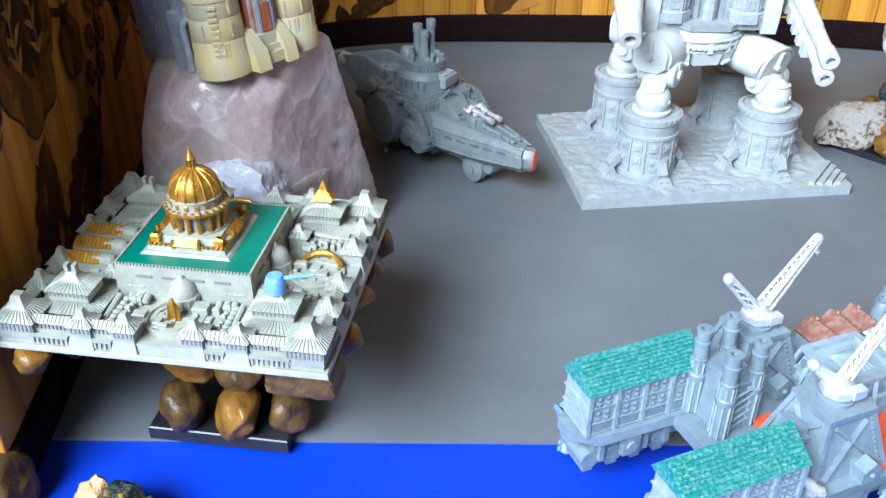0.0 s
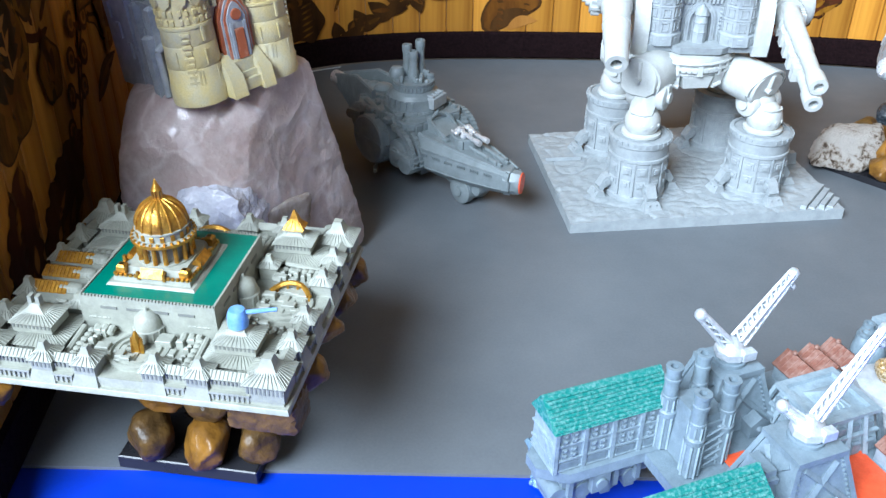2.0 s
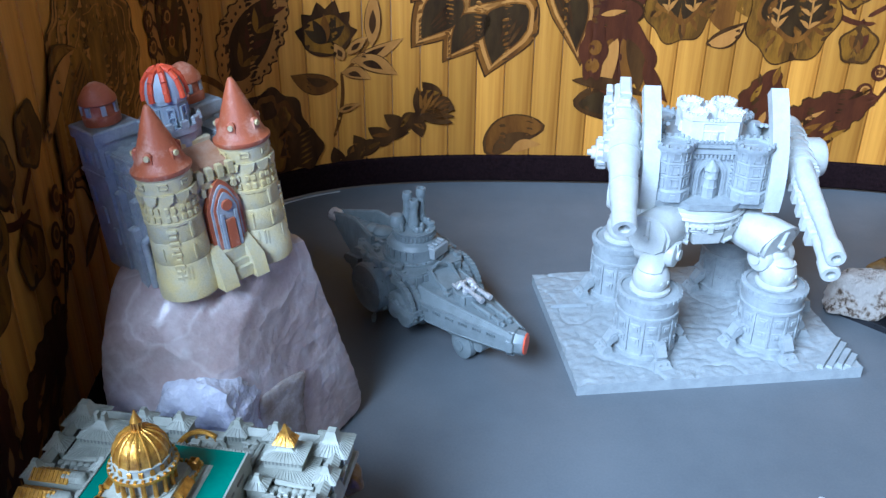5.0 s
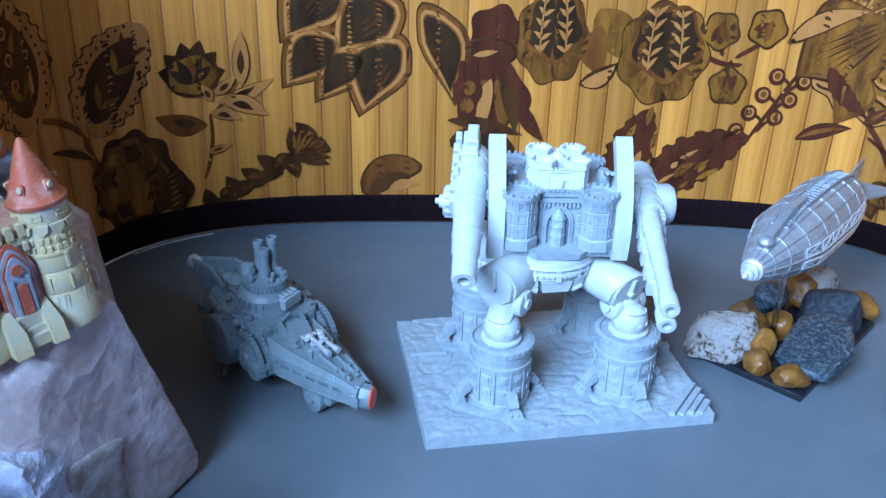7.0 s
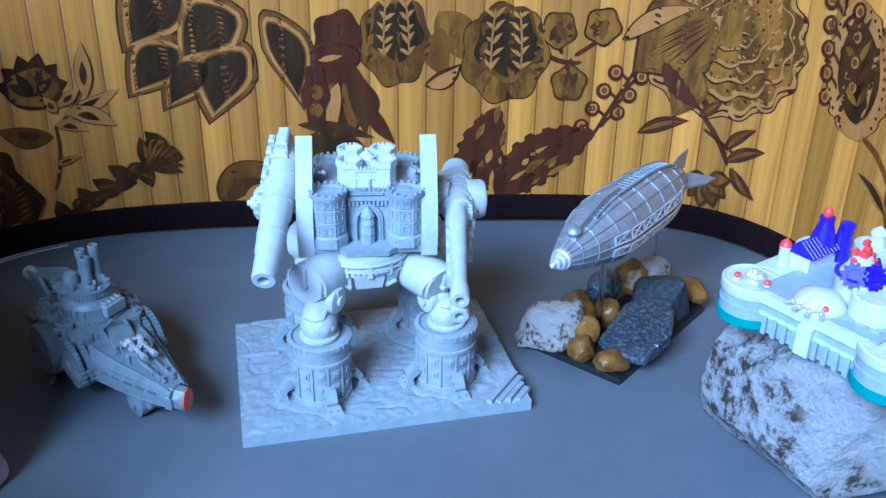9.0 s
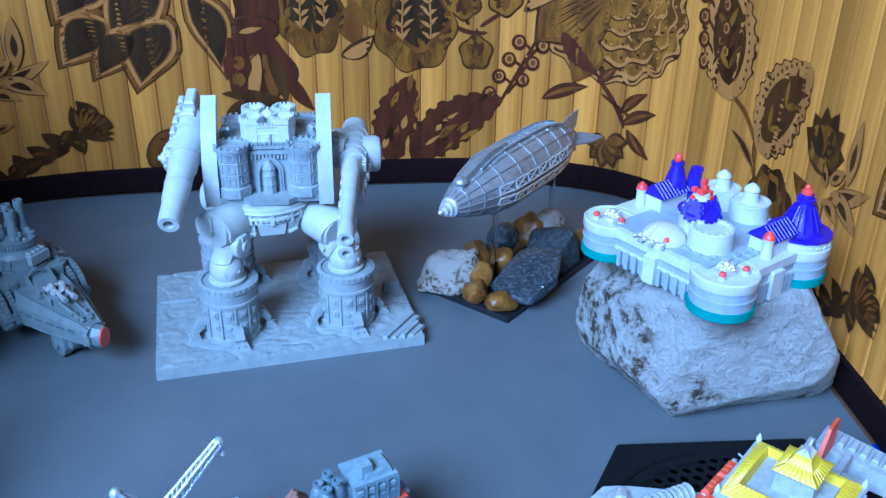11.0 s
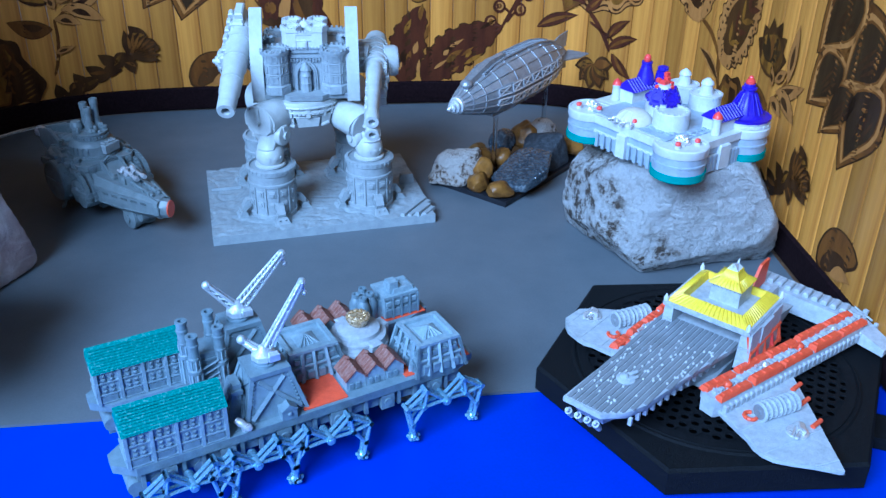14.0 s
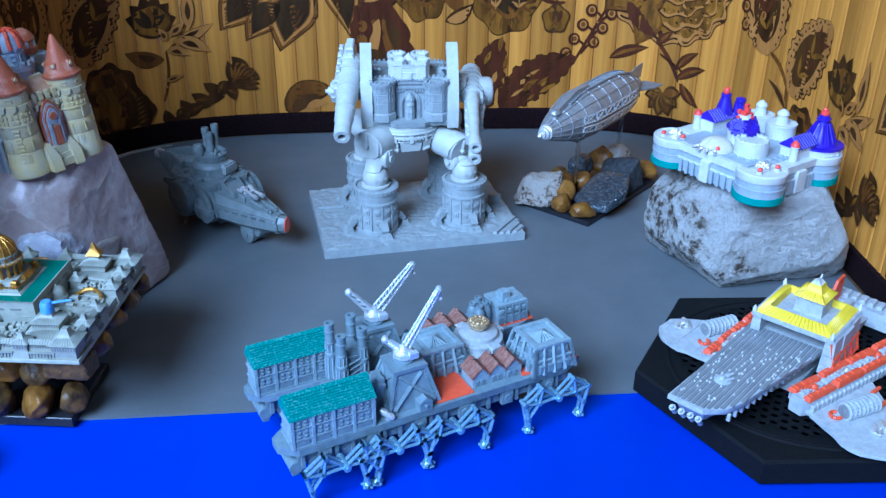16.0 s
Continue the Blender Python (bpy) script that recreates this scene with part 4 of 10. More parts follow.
    poly(b, [circle(6, 0.0014, 0.0050, 0, 0, -V + 0.0145), circle(6, 0.0016, 0.0085, 0, 0, -V + 0.0145), circle(6, 0.0011, 0.0105, 0, 0, -V + 0.0140), circle(6, 0.0004, 0.0122, 0, 0, -V + 0.0142)])
    for s in (-1, 1):
        rod(b, (s * 0.0015, -V + 0.0138, 0.005), (s * 0.0013, -V + 0.0142, 0.0098), 0.0006, 0.0005, 6)
    part("gilt_monument", b, GOLD, c, "gilded standing monument")
    for cx, cy, turn in ((H - 0.0145, 0, 0.4), (0.0, V - 0.0145, 1.2)):
        b = B()
        for k in range(14):
            a0, a1 = turn + k * 0.15, turn + (k + 1) * 0.15
            rod(b, (cx + 0.0075 * math.cos(a0), cy + 0.0075 * math.sin(a0), 0.0066 + 0.0016 * math.sin(k / 13 * math.pi)), (cx + 0.0075 * math.cos(a1), cy + 0.0075 * math.sin(a1), 0.0066 + 0.0016 * math.sin((k + 1) / 13 * math.pi)), 0.0009, 0.0009, 6)
            if k % 3 == 0:
                rod(b, (cx + 0.0075 * math.cos(a0), cy + 0.0075 * math.sin(a0), 0.0046), (cx + 0.0075 * math.cos(a0), cy + 0.0075 * math.sin(a0), 0.0070), 0.0005, 0.0005, 5)
        part("gilt_colonnade", b, GOLD, c, "gilded curved colonnade")
    # terrace
    T, Tz = 0.0212, 0.0162
    b = B()
    box(b, -T, T, -T, T, 0.0044, Tz, 0.0004, 0.0004)
    for s in (-1, 1):
        crenels(f, -T + 0.0004, s * (T - 0.0006), T - 0.0004, s * (T - 0.0006), Tz, 40, 0.00062, 0.0007)
        crenels(f, s * (T - 0.0006), -T + 0.0004, s * (T - 0.0006), T - 0.0004, Tz, 40, 0.00062, 0.0007)
        for k in range(4):
            u = -0.012 + k * 0.008
            bx(b, u, s * (T - 0.0002), 0.0125, 0.0050, 0.0004, 0.0008, 1)
            bx(b, s * (T - 0.0002), u, 0.0125, 0.0004, 0.0050, 0.0008, 1)
    for q in range(4):
        M_ = rz(q * math.pi / 2)
        ring = [(0.0042 * math.cos(math.pi * i / 12), -T - 0.0003, 0.0080 + 0.0042 * math.sin(math.pi * i / 12)) for i in range(13)]
        poly(b, [ring, [(x, y + 0.001, z) for x, y, z in ring]], 0, M_)
    part("terrace", b, cols, c)
    b = B()
    box(b, -T + 0.0012, T - 0.0012, -T + 0.0012, T - 0.0012, Tz - 0.0004, Tz + 0.0003)
    part("terrace_lawn", b, GREEN, c, "deep green painted terrace top")
    cx, cy = -0.0014, -0.0008
    b = B()
    box(b, cx - 0.0142, cx + 0.0142, cy - 0.0142, cy + 0.0142, Tz, Tz + 0.0010, 0.0010, 0.0010)
    part("dome_plinth", b, cols, c)
    z = Tz + 0.0010
    b = B()
    box(b, cx - 0.0122, cx + 0.0122, cy - 0.0122, cy + 0.0122, z, z + 0.0016, 0.0004, 0.0004, 1)
    for s in (-1, 1):
        crenels(b, cx - 0.0118, cy + s * 0.0118, cx + 0.0118, cy + s * 0.0118, z + 0.0016, 16, 0.0008, 0.0008)
        crenels(b, cx + s * 0.0118, cy - 0.0118, cx + s * 0.0118, cy + 0.0118, z + 0.0016, 16, 0.0008, 0.0008)
    box(b, cx - 0.0098, cx + 0.0098, cy - 0.0098, cy + 0.0098, z + 0.0016, z + 0.0034, 0.0006, 0.0006, 1)
    for q in range(4):
        M_ = Matrix.Translation((cx, cy, 0)) @ rz(q * math.pi / 2)
        gable(b, -0.0034, 0.0034, -0.0126, -0.0090, z + 0.0022, 0.0022, 0, M_ @ Matrix.Translation((0, 0, 0)), 0.0002)
        for s in (-1, 1):
            bx(b, s * 0.0098, -0.0100, z + 0.0014, 0.0026, 0.0026, 0.0034, 0, M_, 0.0006)
            bx(b, s * 0.0040, -0.0121, z + 0.0012, 0.0008, 0.0008, 0.0026, 0, M_)
    part("palace_base", b, [GOLD, CITY], c, "gilded palace base with pediments")
    b = B()
    z2 = z + 0.0034
    lathe(b, cx, cy, [(0.0088, z2), (0.0088, z2 + 0.0006), (0.0068, z2 + 0.0007), (0.0068, z2 + 0.0064), (0.0090, z2 + 0.0065), (0.0095, z2 + 0.0070), (0.0095, z2 + 0.0078), (0.0082, z2 + 0.0080)], 24, 1)
    for a, dx, dy in ring_of(16, 0.0080):
        rod(b, (cx + dx, cy + dy, z2 + 0.0004), (cx + dx, cy + dy, z2 + 0.0066), 0.00075, 0.00065, 8, 0)
    for a, dx, dy in ring_of(28, 0.0092):
        bx(b, cx + dx, cy + dy, z2 + 0.0076, 0.0007, 0.0007, 0.0008, 0)
    lathe(b, cx, cy, [(0.0098, z2 + 0.0068), (0.0098, z2 + 0.0077), (0.0092, z2 + 0.0078)], 28, 0)
    part("colonnade_drum", b, [GOLD, CITY], c, "gilded column drum over grey stone")
    b = B()
    z3 = z2 + 0.0078
    lathe(b, cx, cy, [(0.0078, z3), (0.0078, z3 + 0.0024), (0.0082, z3 + 0.0026), (0.0082, z3 + 0.0031), (0.0075, z3 + 0.0032)], 24, 1)
    for a, dx, dy in ring_of(16, 0.0078):
        bx(b, 0, 0, z3 + 0.0004, 0.0006, 0.0012, 0.0018, 0, Matrix.Translation((cx + dx, cy + dy, 0)) @ rz(a), 0.0002)
    prof = [(0.0077 * math.cos(i / 9 * 1.40), z3 + 0.0031 + 0.0082 * math.sin(i / 9 * 1.40)) for i in range(10)]
    lathe(b, cx, cy, prof, 32, 0)
    for a, dx, dy in ring_of(16, 1.0):
        for (r0, h0), (r1, h1) in zip(prof, prof[1:]):
            rod(b, (cx + dx * r0, cy + dy * r0, h0), (cx + dx * r1, cy + dy * r1, h1), 0.00042, 0.00040, 5, 0)
    part("dome", b, [GOLD, CITY], c, "gilded ribbed dome")
    b = B()
    z4 = z3 + 0.0110
    lathe(b, cx, cy, [(0.0018, z4), (0.0018, z4 + 0.0006), (0.0010, z4 + 0.0007), (0.0010, z4 + 0.0030), (0.0016, z4 + 0.0031), (0.0012, z4 + 0.0040), (0.0007, z4 + 0.0052), (0.0002, z4 + 0.0068)], 12)
    for a, dx, dy in ring_of(8, 0.0014):
        rod(b, (cx + dx, cy + dy, z4), (cx + dx, cy + dy, z4 + 0.0032), 0.0003, 0.0003, 5)
    part("lantern", b, GOLD, c, "gilded lantern and spire")
    # blue gun turret on the front temple
    b = B()
    lathe(b, 0.0305, -0.0272, [(0.0030, 0.0165), (0.0030, 0.0180), (0.0028, 0.0205), (0.0022, 0.0218), (0.0002, 0.0220)], 14)
    rod(b, (0.0320, -0.0268, 0.0206), (0.0415, -0.0250, 0.0216), 0.0007, 0.0006, 8)
    part("gun_turret", b, BLUE_PAINT, c, "light blue painted gun turret")

    finish_fine()


city()

# dark slab and pebbles that carry the city
bm = B()
box(bm, -0.024, 0.024, -0.022, 0.026, 0.0002, 0.0052, 0, 0, 0, None, 0.0004)
solo("acrylic_base", bm, DARK_GLASS, "small dark glossy slab on the table under a pebble pile", "stand", pose(-0.0695, 0.2440, 0, 0, 0, -8))
rnd = random.Random(21)


def pebble(x, y, z, sx, sy, sz, seed, mat_=None, label="polished brown pebble in a glued pile", group="pebbles under the city"):
    b = B()
    stone(b, (0, 0, 0), (sx * 1.06, sy * 1.06, sz * 1.06), seed, 0.13, 4, 10, flat=0.80)
    return solo("pebble", b, mat_ or PEBBLE, label, "pebble", pose(x, y, z, 0, 0, (seed * 47) % 360), group, angle=60)


DARKL = "dark brown mottled pebble in a glued pile"
pebble(-0.0845, 0.2290, 0.0120, 0.0092, 0.0080, 0.0085, 1, PEBBLE_DARK, DARKL)
pebble(-0.0655, 0.2270, 0.0112, 0.0120, 0.0075, 0.0078, 2)
pebble(-0.0490, 0.2280, 0.0112, 0.0076, 0.0075, 0.0072, 3, PEBBLE_DARK, DARKL)
pebble(-0.0810, 0.2360, 0.0260, 0.0100, 0.0090, 0.0080, 4)
pebble(-0.0640, 0.2330, 0.0250, 0.0085, 0.0080, 0.0080, 5, PEBBLE_DARK, DARKL)
pebble(-0.0560, 0.2400, 0.0300, 0.0090, 0.0085, 0.0090, 6)
pebble(-0.0760, 0.2420, 0.0390, 0.0110, 0.0100, 0.0090, 7, PEBBLE_DARK, DARKL)
pebble(-0.0600, 0.2360, 0.0440, 0.0105, 0.0090, 0.0080, 8)
pebble(-0.0880, 0.2500, 0.0280, 0.0090, 0.0090, 0.0100, 9)
pebble(-0.0700, 0.2560, 0.0260, 0.0120, 0.0110, 0.0160, 10, PEBBLE_DARK, DARKL)
pebble(-0.0560, 0.2580, 0.0180, 0.0090, 0.0090, 0.0130, 11)
b = B()
hewn(b, (0, 0, 0), [((0, 0, 1), 0.0056), ((0, 0, -1), 0.0058), ((1, 0, 0.1), 0.0100), ((-1, 0.1, 0), 0.0098), ((0, -1, -0.1), 0.0062), ((0.1, 1, 0), 0.0075)], 4, 0.05, 170, 12, 30, chips=10)
solo("pebble", b, PEBBLE_DARK, "flat reddish brown stone block under the city's corner", "pebble", pose(-0.0378, 0.2040, 0.0482, 0, 4, -8), "pebbles under the city", angle=30)
pebble(-0.0305, 0.2190, 0.0480, 0.0068, 0.0080, 0.0068, 13)
pebble(-0.0275, 0.2390, 0.0490, 0.0054, 0.0072, 0.0058, 14)
pebble(-0.0245, 0.2570, 0.0485, 0.0066, 0.0085, 0.0064, 15)
pebble(-0.0215, 0.2735, 0.0495, 0.0056, 0.0070, 0.0058, 16)
pebble(-0.0440, 0.2320, 0.0420, 0.0095, 0.0120, 0.0110, 17, PEBBLE_DARK, DARKL)
pebble(-0.1180, 0.2080, 0.0500, 0.0068, 0.0060, 0.0052, 18)
pebble(-0.1120, 0.2280, 0.0450, 0.0110, 0.0110, 0.0100, 19, PEBBLE_DARK, DARKL)
pebble(-0.0950, 0.2420, 0.0420, 0.0120, 0.0110, 0.0110, 20, PEBBLE_DARK, DARKL)
# loose stones by the screen in the foreground
b = B()
stone(b, (0, 0.0015, 0.0020), (0.0066, 0.0060, 0.0085), 31, 0.35, 4, 10)
stone(b, (-0.0130, -0.0050, 0.0005), (0.0085, 0.0060, 0.0060), 36, 0.35, 4, 10)
ochre = solo("mineral_lump", b, OCHRE, "rough ochre mineral lump with dark crystals on blue card", "mineral", pose(-0.1010, 0.1880, 0.0070), angle=30)
b = B()
stone(b, (0.0080, -0.0040, -0.0010), (0.0125, 0.0085, 0.0070), 33, 0.4, 5, 12)
stone(b, (0.0085, 0.0005, 0.0045), (0.0062, 0.0056, 0.0066), 37, 0.4, 4, 12)
stone(b, (-0.0080, -0.0075, -0.0020), (0.0120, 0.0060, 0.0055), 38, 0.4, 4, 12)
rnd = random.Random(5)
for k in range(46):   # small crystals standing out of the crust
    x, y = rnd.uniform(-0.014, 0.018), rnd.uniform(-0.011, 0.003)
    s_ = rnd.uniform(0.0012, 0.0026)
    z = 0.0085 * max(0.0, 1 - ((x - 0.008) / 0.015) ** 2) - 0.001
    bx(b, 0, 0, 0, s_, s_, s_ * 1.6, 0, pose(x, y, z * rnd.uniform(0.5, 1.0) - s_, rnd.uniform(-40, 40), rnd.uniform(-40, 40), rnd.uniform(0, 90)), 0.0002)
tagged(part("crystal_crust", b, MOSS, ochre, "yellow green and black crystals", 30), kind="stuff")
pebble(-0.1330, 0.1960, 0.0080, 0.0110, 0.0100, 0.0120, 35, PEBBLE_DARK, "dark brown stone beside the screen on blue card", "loose stones")


# ---- walking fortress on its ruined plinth ----
def mech():
    c = thing("walking_fortress", "white and grey resin castle robot on four drum feet", "robot model", pose(0.0705, 0.3845, 0, 0, 0, 7.8))
    # plinth: broken ground, rough top
    b = B()
    nx, ny = 168, 126
    X1, Y1 = 0.1395, 0.1035
    off = Vector((3.3, 8.1, 0.4))
    grid = []
    for j in range(ny + 1):
        row = []
        for i in range(nx + 1):
            x, y = X1 * i / nx, Y1 * j / ny
            if j == ny:
                y -= 0.0016 * (1 + noise.noise(Vector((x * 60, 3, 0)) + off))
            if i == nx:
                x -= 0.0012 * (1 + noise.noise(Vector((y * 60, 7, 0)) + off)) + (0.010 * max(0, (0.058 - abs(y - 0.075)) / 0.058) if y > 0.04 else 0)
            z = 0.0060 + 0.0003 * noise.noise(Vector((x * 40, y * 40, 0)) + off) + 0.00045 * noise.noise(Vector((x * 150, y * 300, 1)) + off) + 0.00035 * noise.noise(Vector((x * 420, y * 520, 4)) + off) + 0.00015 * noise.cell(Vector((x * 190, y * 130, 2)) + off)
            z -= 0.0007 * max(0.0, 0.05 - abs(noise.noise(Vector((x * 36, y * 36, 9)) + off))) / 0.05
            row.append(b.verts.new((x, y, z)))
        grid.append(row)
    for j in range(ny):
        for i in range(nx):
            b.faces.new((grid[j][i], grid[j][i + 1], grid[j + 1][i + 1], grid[j + 1][i]))
    rim = [grid[0][i] for i in range(nx)] + [grid[j][nx] for j in range(ny)] + [grid[ny][i] for i in range(nx, 0, -1)] + [grid[j][0] for j in range(ny, 0, -1)]
    low = [b.verts.new((v.co.x, v.co.y, 0.0001)) for v in rim]
    for i in range(len(rim)):
        k = (i + 1) % len(rim)
        b.faces.new((rim[i], low[i], low[k], rim[k]))
    b.faces.new(low[::-1])
    part("plinth", b, GREY_RESIN, c, "grey plinth of broken ground", 50)
    for x, n in ((0.1175, 0.0300), (0.1270, 0.0165)):   # broken steps on the corner
        b = B()
        M_ = Matrix.Translation((x, 0.0010, 0.0052)) @ rz(radians(47))
        box(b, 0.0, n, -0.0016, 0.0016, 0.0, 0.0030, 0.0004, 0.0004, 0, M_)
        box(b, 0.0030, n - 0.0005, -0.0050, -0.0014, 0.0, 0.0018, 0.0006, 0.0004, 0, M_)
        part("broken_step", b, GREY_RESIN, c)
    b = B()
    box(b, 0.1265, 0.1370, 0.050, 0.0540, 0.0050, 0.0125, 0.0012, 0.0002, 0, rz(0.0))
    part("broken_wall", b, GREY_RESIN, c)
    b = B()
    box(b, 0.002, 0.022, 0.0665, 0.0680, 0.0060, 0.0078, 0.0005, 0.0004)
    part("kerb", b, GREY_RESIN, c)

    feet = ((0.0400, 0.0300), (0.1022, 0.0290), (0.0420, 0.0820), (0.1035, 0.0830))
    for x, y in feet:
        b = B()
        r = 0.0147
        lathe(b, x, y, [(r * 1.02, 0.0060), (r * 1.02, 0.0085), (r * 0.96, 0.0090), (r * 0.985, 0.0270), (r * 1.03, 0.0275), (r * 1.03, 0.0290), (r * 0.98, 0.0293), (r * 0.99, 0.0345), (r * 1.04, 0.0350), (r * 1.04, 0.0378), (r * 0.92, 0.0384), (r * 0.90, 0.0374), (r * 0.62, 0.0372), (r * 0.60, 0.0384), (r * 0.30, 0.0384)], 32)
        for a, dx, dy in ring_of(30, r * 1.04):
            bx(b, 0, 0, 0.0362, 0.0007, 0.0014, 0.0018, 0, Matrix.Translation((x + dx, y + dy, 0)) @ rz(a), 0.0002)
        for a, dx, dy in ring_of(12, r * 0.985, 0.13):
            M_ = Matrix.Translation((x + dx, y + dy, 0)) @ rz(a)
            bx(b, -0.0002, 0, 0.0092, 0.0016, 0.0008, 0.0180, 0, M_, 0.0002)
        for a, dx, dy in ring_of(12, r * 0.985, 0.39):
            M_ = Matrix.Translation((x + dx, y + dy, 0)) @ rz(a)
            bx(b, -0.0006, 0, 0.0208, 0.0016, 0.0048, 0.0042, 0, M_, 0.0003)
            bx(b, 0.0000, 0, 0.0216, 0.0016, 0.0026, 0.0024, 0, M_, 0.0003)
            bx(b, -0.0006, 0, 0.0140, 0.0014, 0.0046, 0.0036, 0, M_, 0.0003)
            bx(b, 0.0000, 0, 0.0148, 0.0015, 0.0020, 0.0018, 0, M_, 0.0003)
        part("drum_foot", b, GREY_RESIN, c, "grey panelled drum foot with a studded rim")
        for k in range(4):
            a = -math.pi / 2 + k * math.pi / 2 + 0.14
            M_ = Matrix.Translation((x, y, 0)) @ rz(a)
            b = B()
            w = 0.0026
            poly(b, [[(r * 0.97, -w, 0.0120), (r * 0.97, w, 0.0120), (r * 0.97, w, 0.0172), (r * 0.97, -w, 0.0172)],
                     [(r * 1.16, -w, 0.0108), (r * 1.16, w, 0.0108), (r * 1.18, w, 0.0166), (r * 1.18, -w, 0.0166)],
                     [(r * 1.30, -w, 0.0080), (r * 1.30, w, 0.0080), (r * 1.40, w, 0.0116), (r * 1.40, -w, 0.0116)]], 0, M_)
            poly(b, [[(r * 1.14, -0.0040, 0.0048), (r * 1.14, 0.0040, 0.0048), (r * 1.64, 0.0052, 0.0048), (r * 1.64, -0.0052, 0.0048)],
                     [(r * 1.24, -0.0034, 0.0096), (r * 1.24, 0.0034, 0.0096), (r * 1.44, 0.0036, 0.0094), (r * 1.44, -0.0036, 0.0094)]], 0, M_)
            rod(b, (r * 1.12, -0.0031, 0.0138), (r * 1.12, 0.0031, 0.0138), 0.0016, 0.0016, 10, 0, M_)
            for u in (-0.0018, 0.0018):
                rod(b, (r * 1.50, u, 0.0082), (r * 1.52, u, 0.0090), 0.0005, 0.0005, 6, 0, M_)
            part("toe", b, GREY_RESIN, c)
    # legs
    hipx, hipy = 0.0650, 0.0520
    for i, (x, y) in enumerate(feet):
        sx, sy = (-1, 1)[i % 2], (-1, 1)[i // 2]
        b = B()
        ball(b, x, y, 0.0442, 0.0088, 24)
        lathe(b, x, y, [(0.0096, 0.0380), (0.0096, 0.0392), (0.0070, 0.0398)], 24)
        for k in (-1, 0, 1):
            a = -math.pi / 2 + 0.5 * k + 0.3
            rod(b, (x + 0.0084 * math.cos(a), y + 0.0084 * math.sin(a), 0.0440), (x + 0.0091 * math.cos(a), y + 0.0091 * math.sin(a), 0.0440), 0.0011, 0.0011, 10)
        part("ankle", b, WHITE_RESIN, c, "white resin ball ankle")
        # knee: hooded end of the barrel thigh, a cap plate in it, the shin on a cross hinge below
        K = Vector(((0.0362, 0.0302, 0.0662), (0.0987, 0.0292, 0.0598), (0.0385, 0.0840, 0.0630), (0.1040, 0.0850, 0.0630))[i])
        d = Vector(((-0.79, -0.61, -0.03), (0.63, -0.74, -0.18), (-0.68, 0.73, 0.0), (0.68, 0.73, 0.0))[i]).normalized()
        n_ = Vector(((-0.64, -0.77, 0.0), (0.36, -0.86, -0.28), (-0.68, 0.73, 0.0), (0.68, 0.73, 0.0))[i]).normalized()
        H = K - d * (0.0205, 0.0225, 0.0210, 0.0210)[i]
        q = n_.cross(Vector((0, 0, 1))).normalized()
        v = q.cross(n_).normalized()
        side = d.cross(Vector((0, 0, 1))).normalized()
        rise = side.cross(d).normalized()
        S = Vector((x, y, 0)) - Vector((n_.x, n_.y, 0)) * (0.0042, 0.0060, 0.0034, 0.0034)[i]
        S.z = K.z - 0.0092
        b = B()
        turned(b, H, K - d * 0.0075, [(0.0062, 0), (0.0086, 0.04), (0.0092, 0.14), (0.0092, 0.24), (0.0098, 0.26), (0.0098, 0.36), (0.0102, 0.40), (0.0105, 1.0)], 32)
        def slant(a, r, e):   # a point of the barrel's wall on its slanting end, or e past it
            w = side * math.cos(a) + rise * math.sin(a)
            return K + w * r + d * (e - r * w.dot(n_) / d.dot(n_))
        turns = [2 * math.pi * k / 32 for k in range(32)]
        poly(b, [[K - d * 0.0076 + (side * math.cos(a) + rise * math.sin(a)) * 0.0105 for a in turns], [slant(a, 0.0105, 0.0) for a in turns]])
        rows = []
        for k in range(19):   # hood over the upper rim
            a = radians(-20 + 220 * k / 18)
            reach = 0.0010 + 0.0018 * max(0.0, math.sin(a))
            rows.append([slant(a, 0.0105, -0.001), slant(a, 0.0106, reach), slant(a, 0.0093, reach), slant(a, 0.0092, -0.001)])
        poly(b, rows)
        part("thigh", b, WHITE_RESIN, c, "white resin barrel thigh with a hooded end")
        b = B()
        plate = [(-0.0084, 0.0020), (-0.0072, 0.0058), (-0.0040, 0.0084), (0.0, 0.0092), (0.0040, 0.0084), (0.0072, 0.0058), (0.0084, 0.0020), (0.0080, -0.0048), (0.0046, -0.0076), (-0.0046, -0.0076), (-0.0080, -0.0048)]
        poly(b, [[K + q * (g * u) + v * (h * u) + n_ * e for g, h in plate] for u, e in ((1.09, -0.0010), (1.09, 0.0016), (1.02, 0.0024))])
        rod(b, K + v * 0.0086 + n_ * 0.0026, K + v * 0.0004 + n_ * 0.0030, 0.0011, 0.0014, 10)
        rod(b, K + v * 0.0002 + n_ * 0.0020, K + v * 0.0002 + n_ * 0.0050, 0.0017, 0.0015, 12)
        part("knee_cap", b, WHITE_RESIN, c, "white flat knee cap with a strap")
        b = B()
        ring = [(0.0, 0.0078), (0.0036, 0.0070), (0.0060, 0.0044), (0.0062, -0.0030), (0.0050, -0.0062), (-0.0050, -0.0062), (-0.0062, -0.0030), (-0.0060, 0.0044), (-0.0036, 0.0070)]
        flat_d = Vector((n_.x, n_.y, 0)).normalized()
        low = Vector((x, y, 0))
        mid_ = Vector((S.x, S.y, 0))
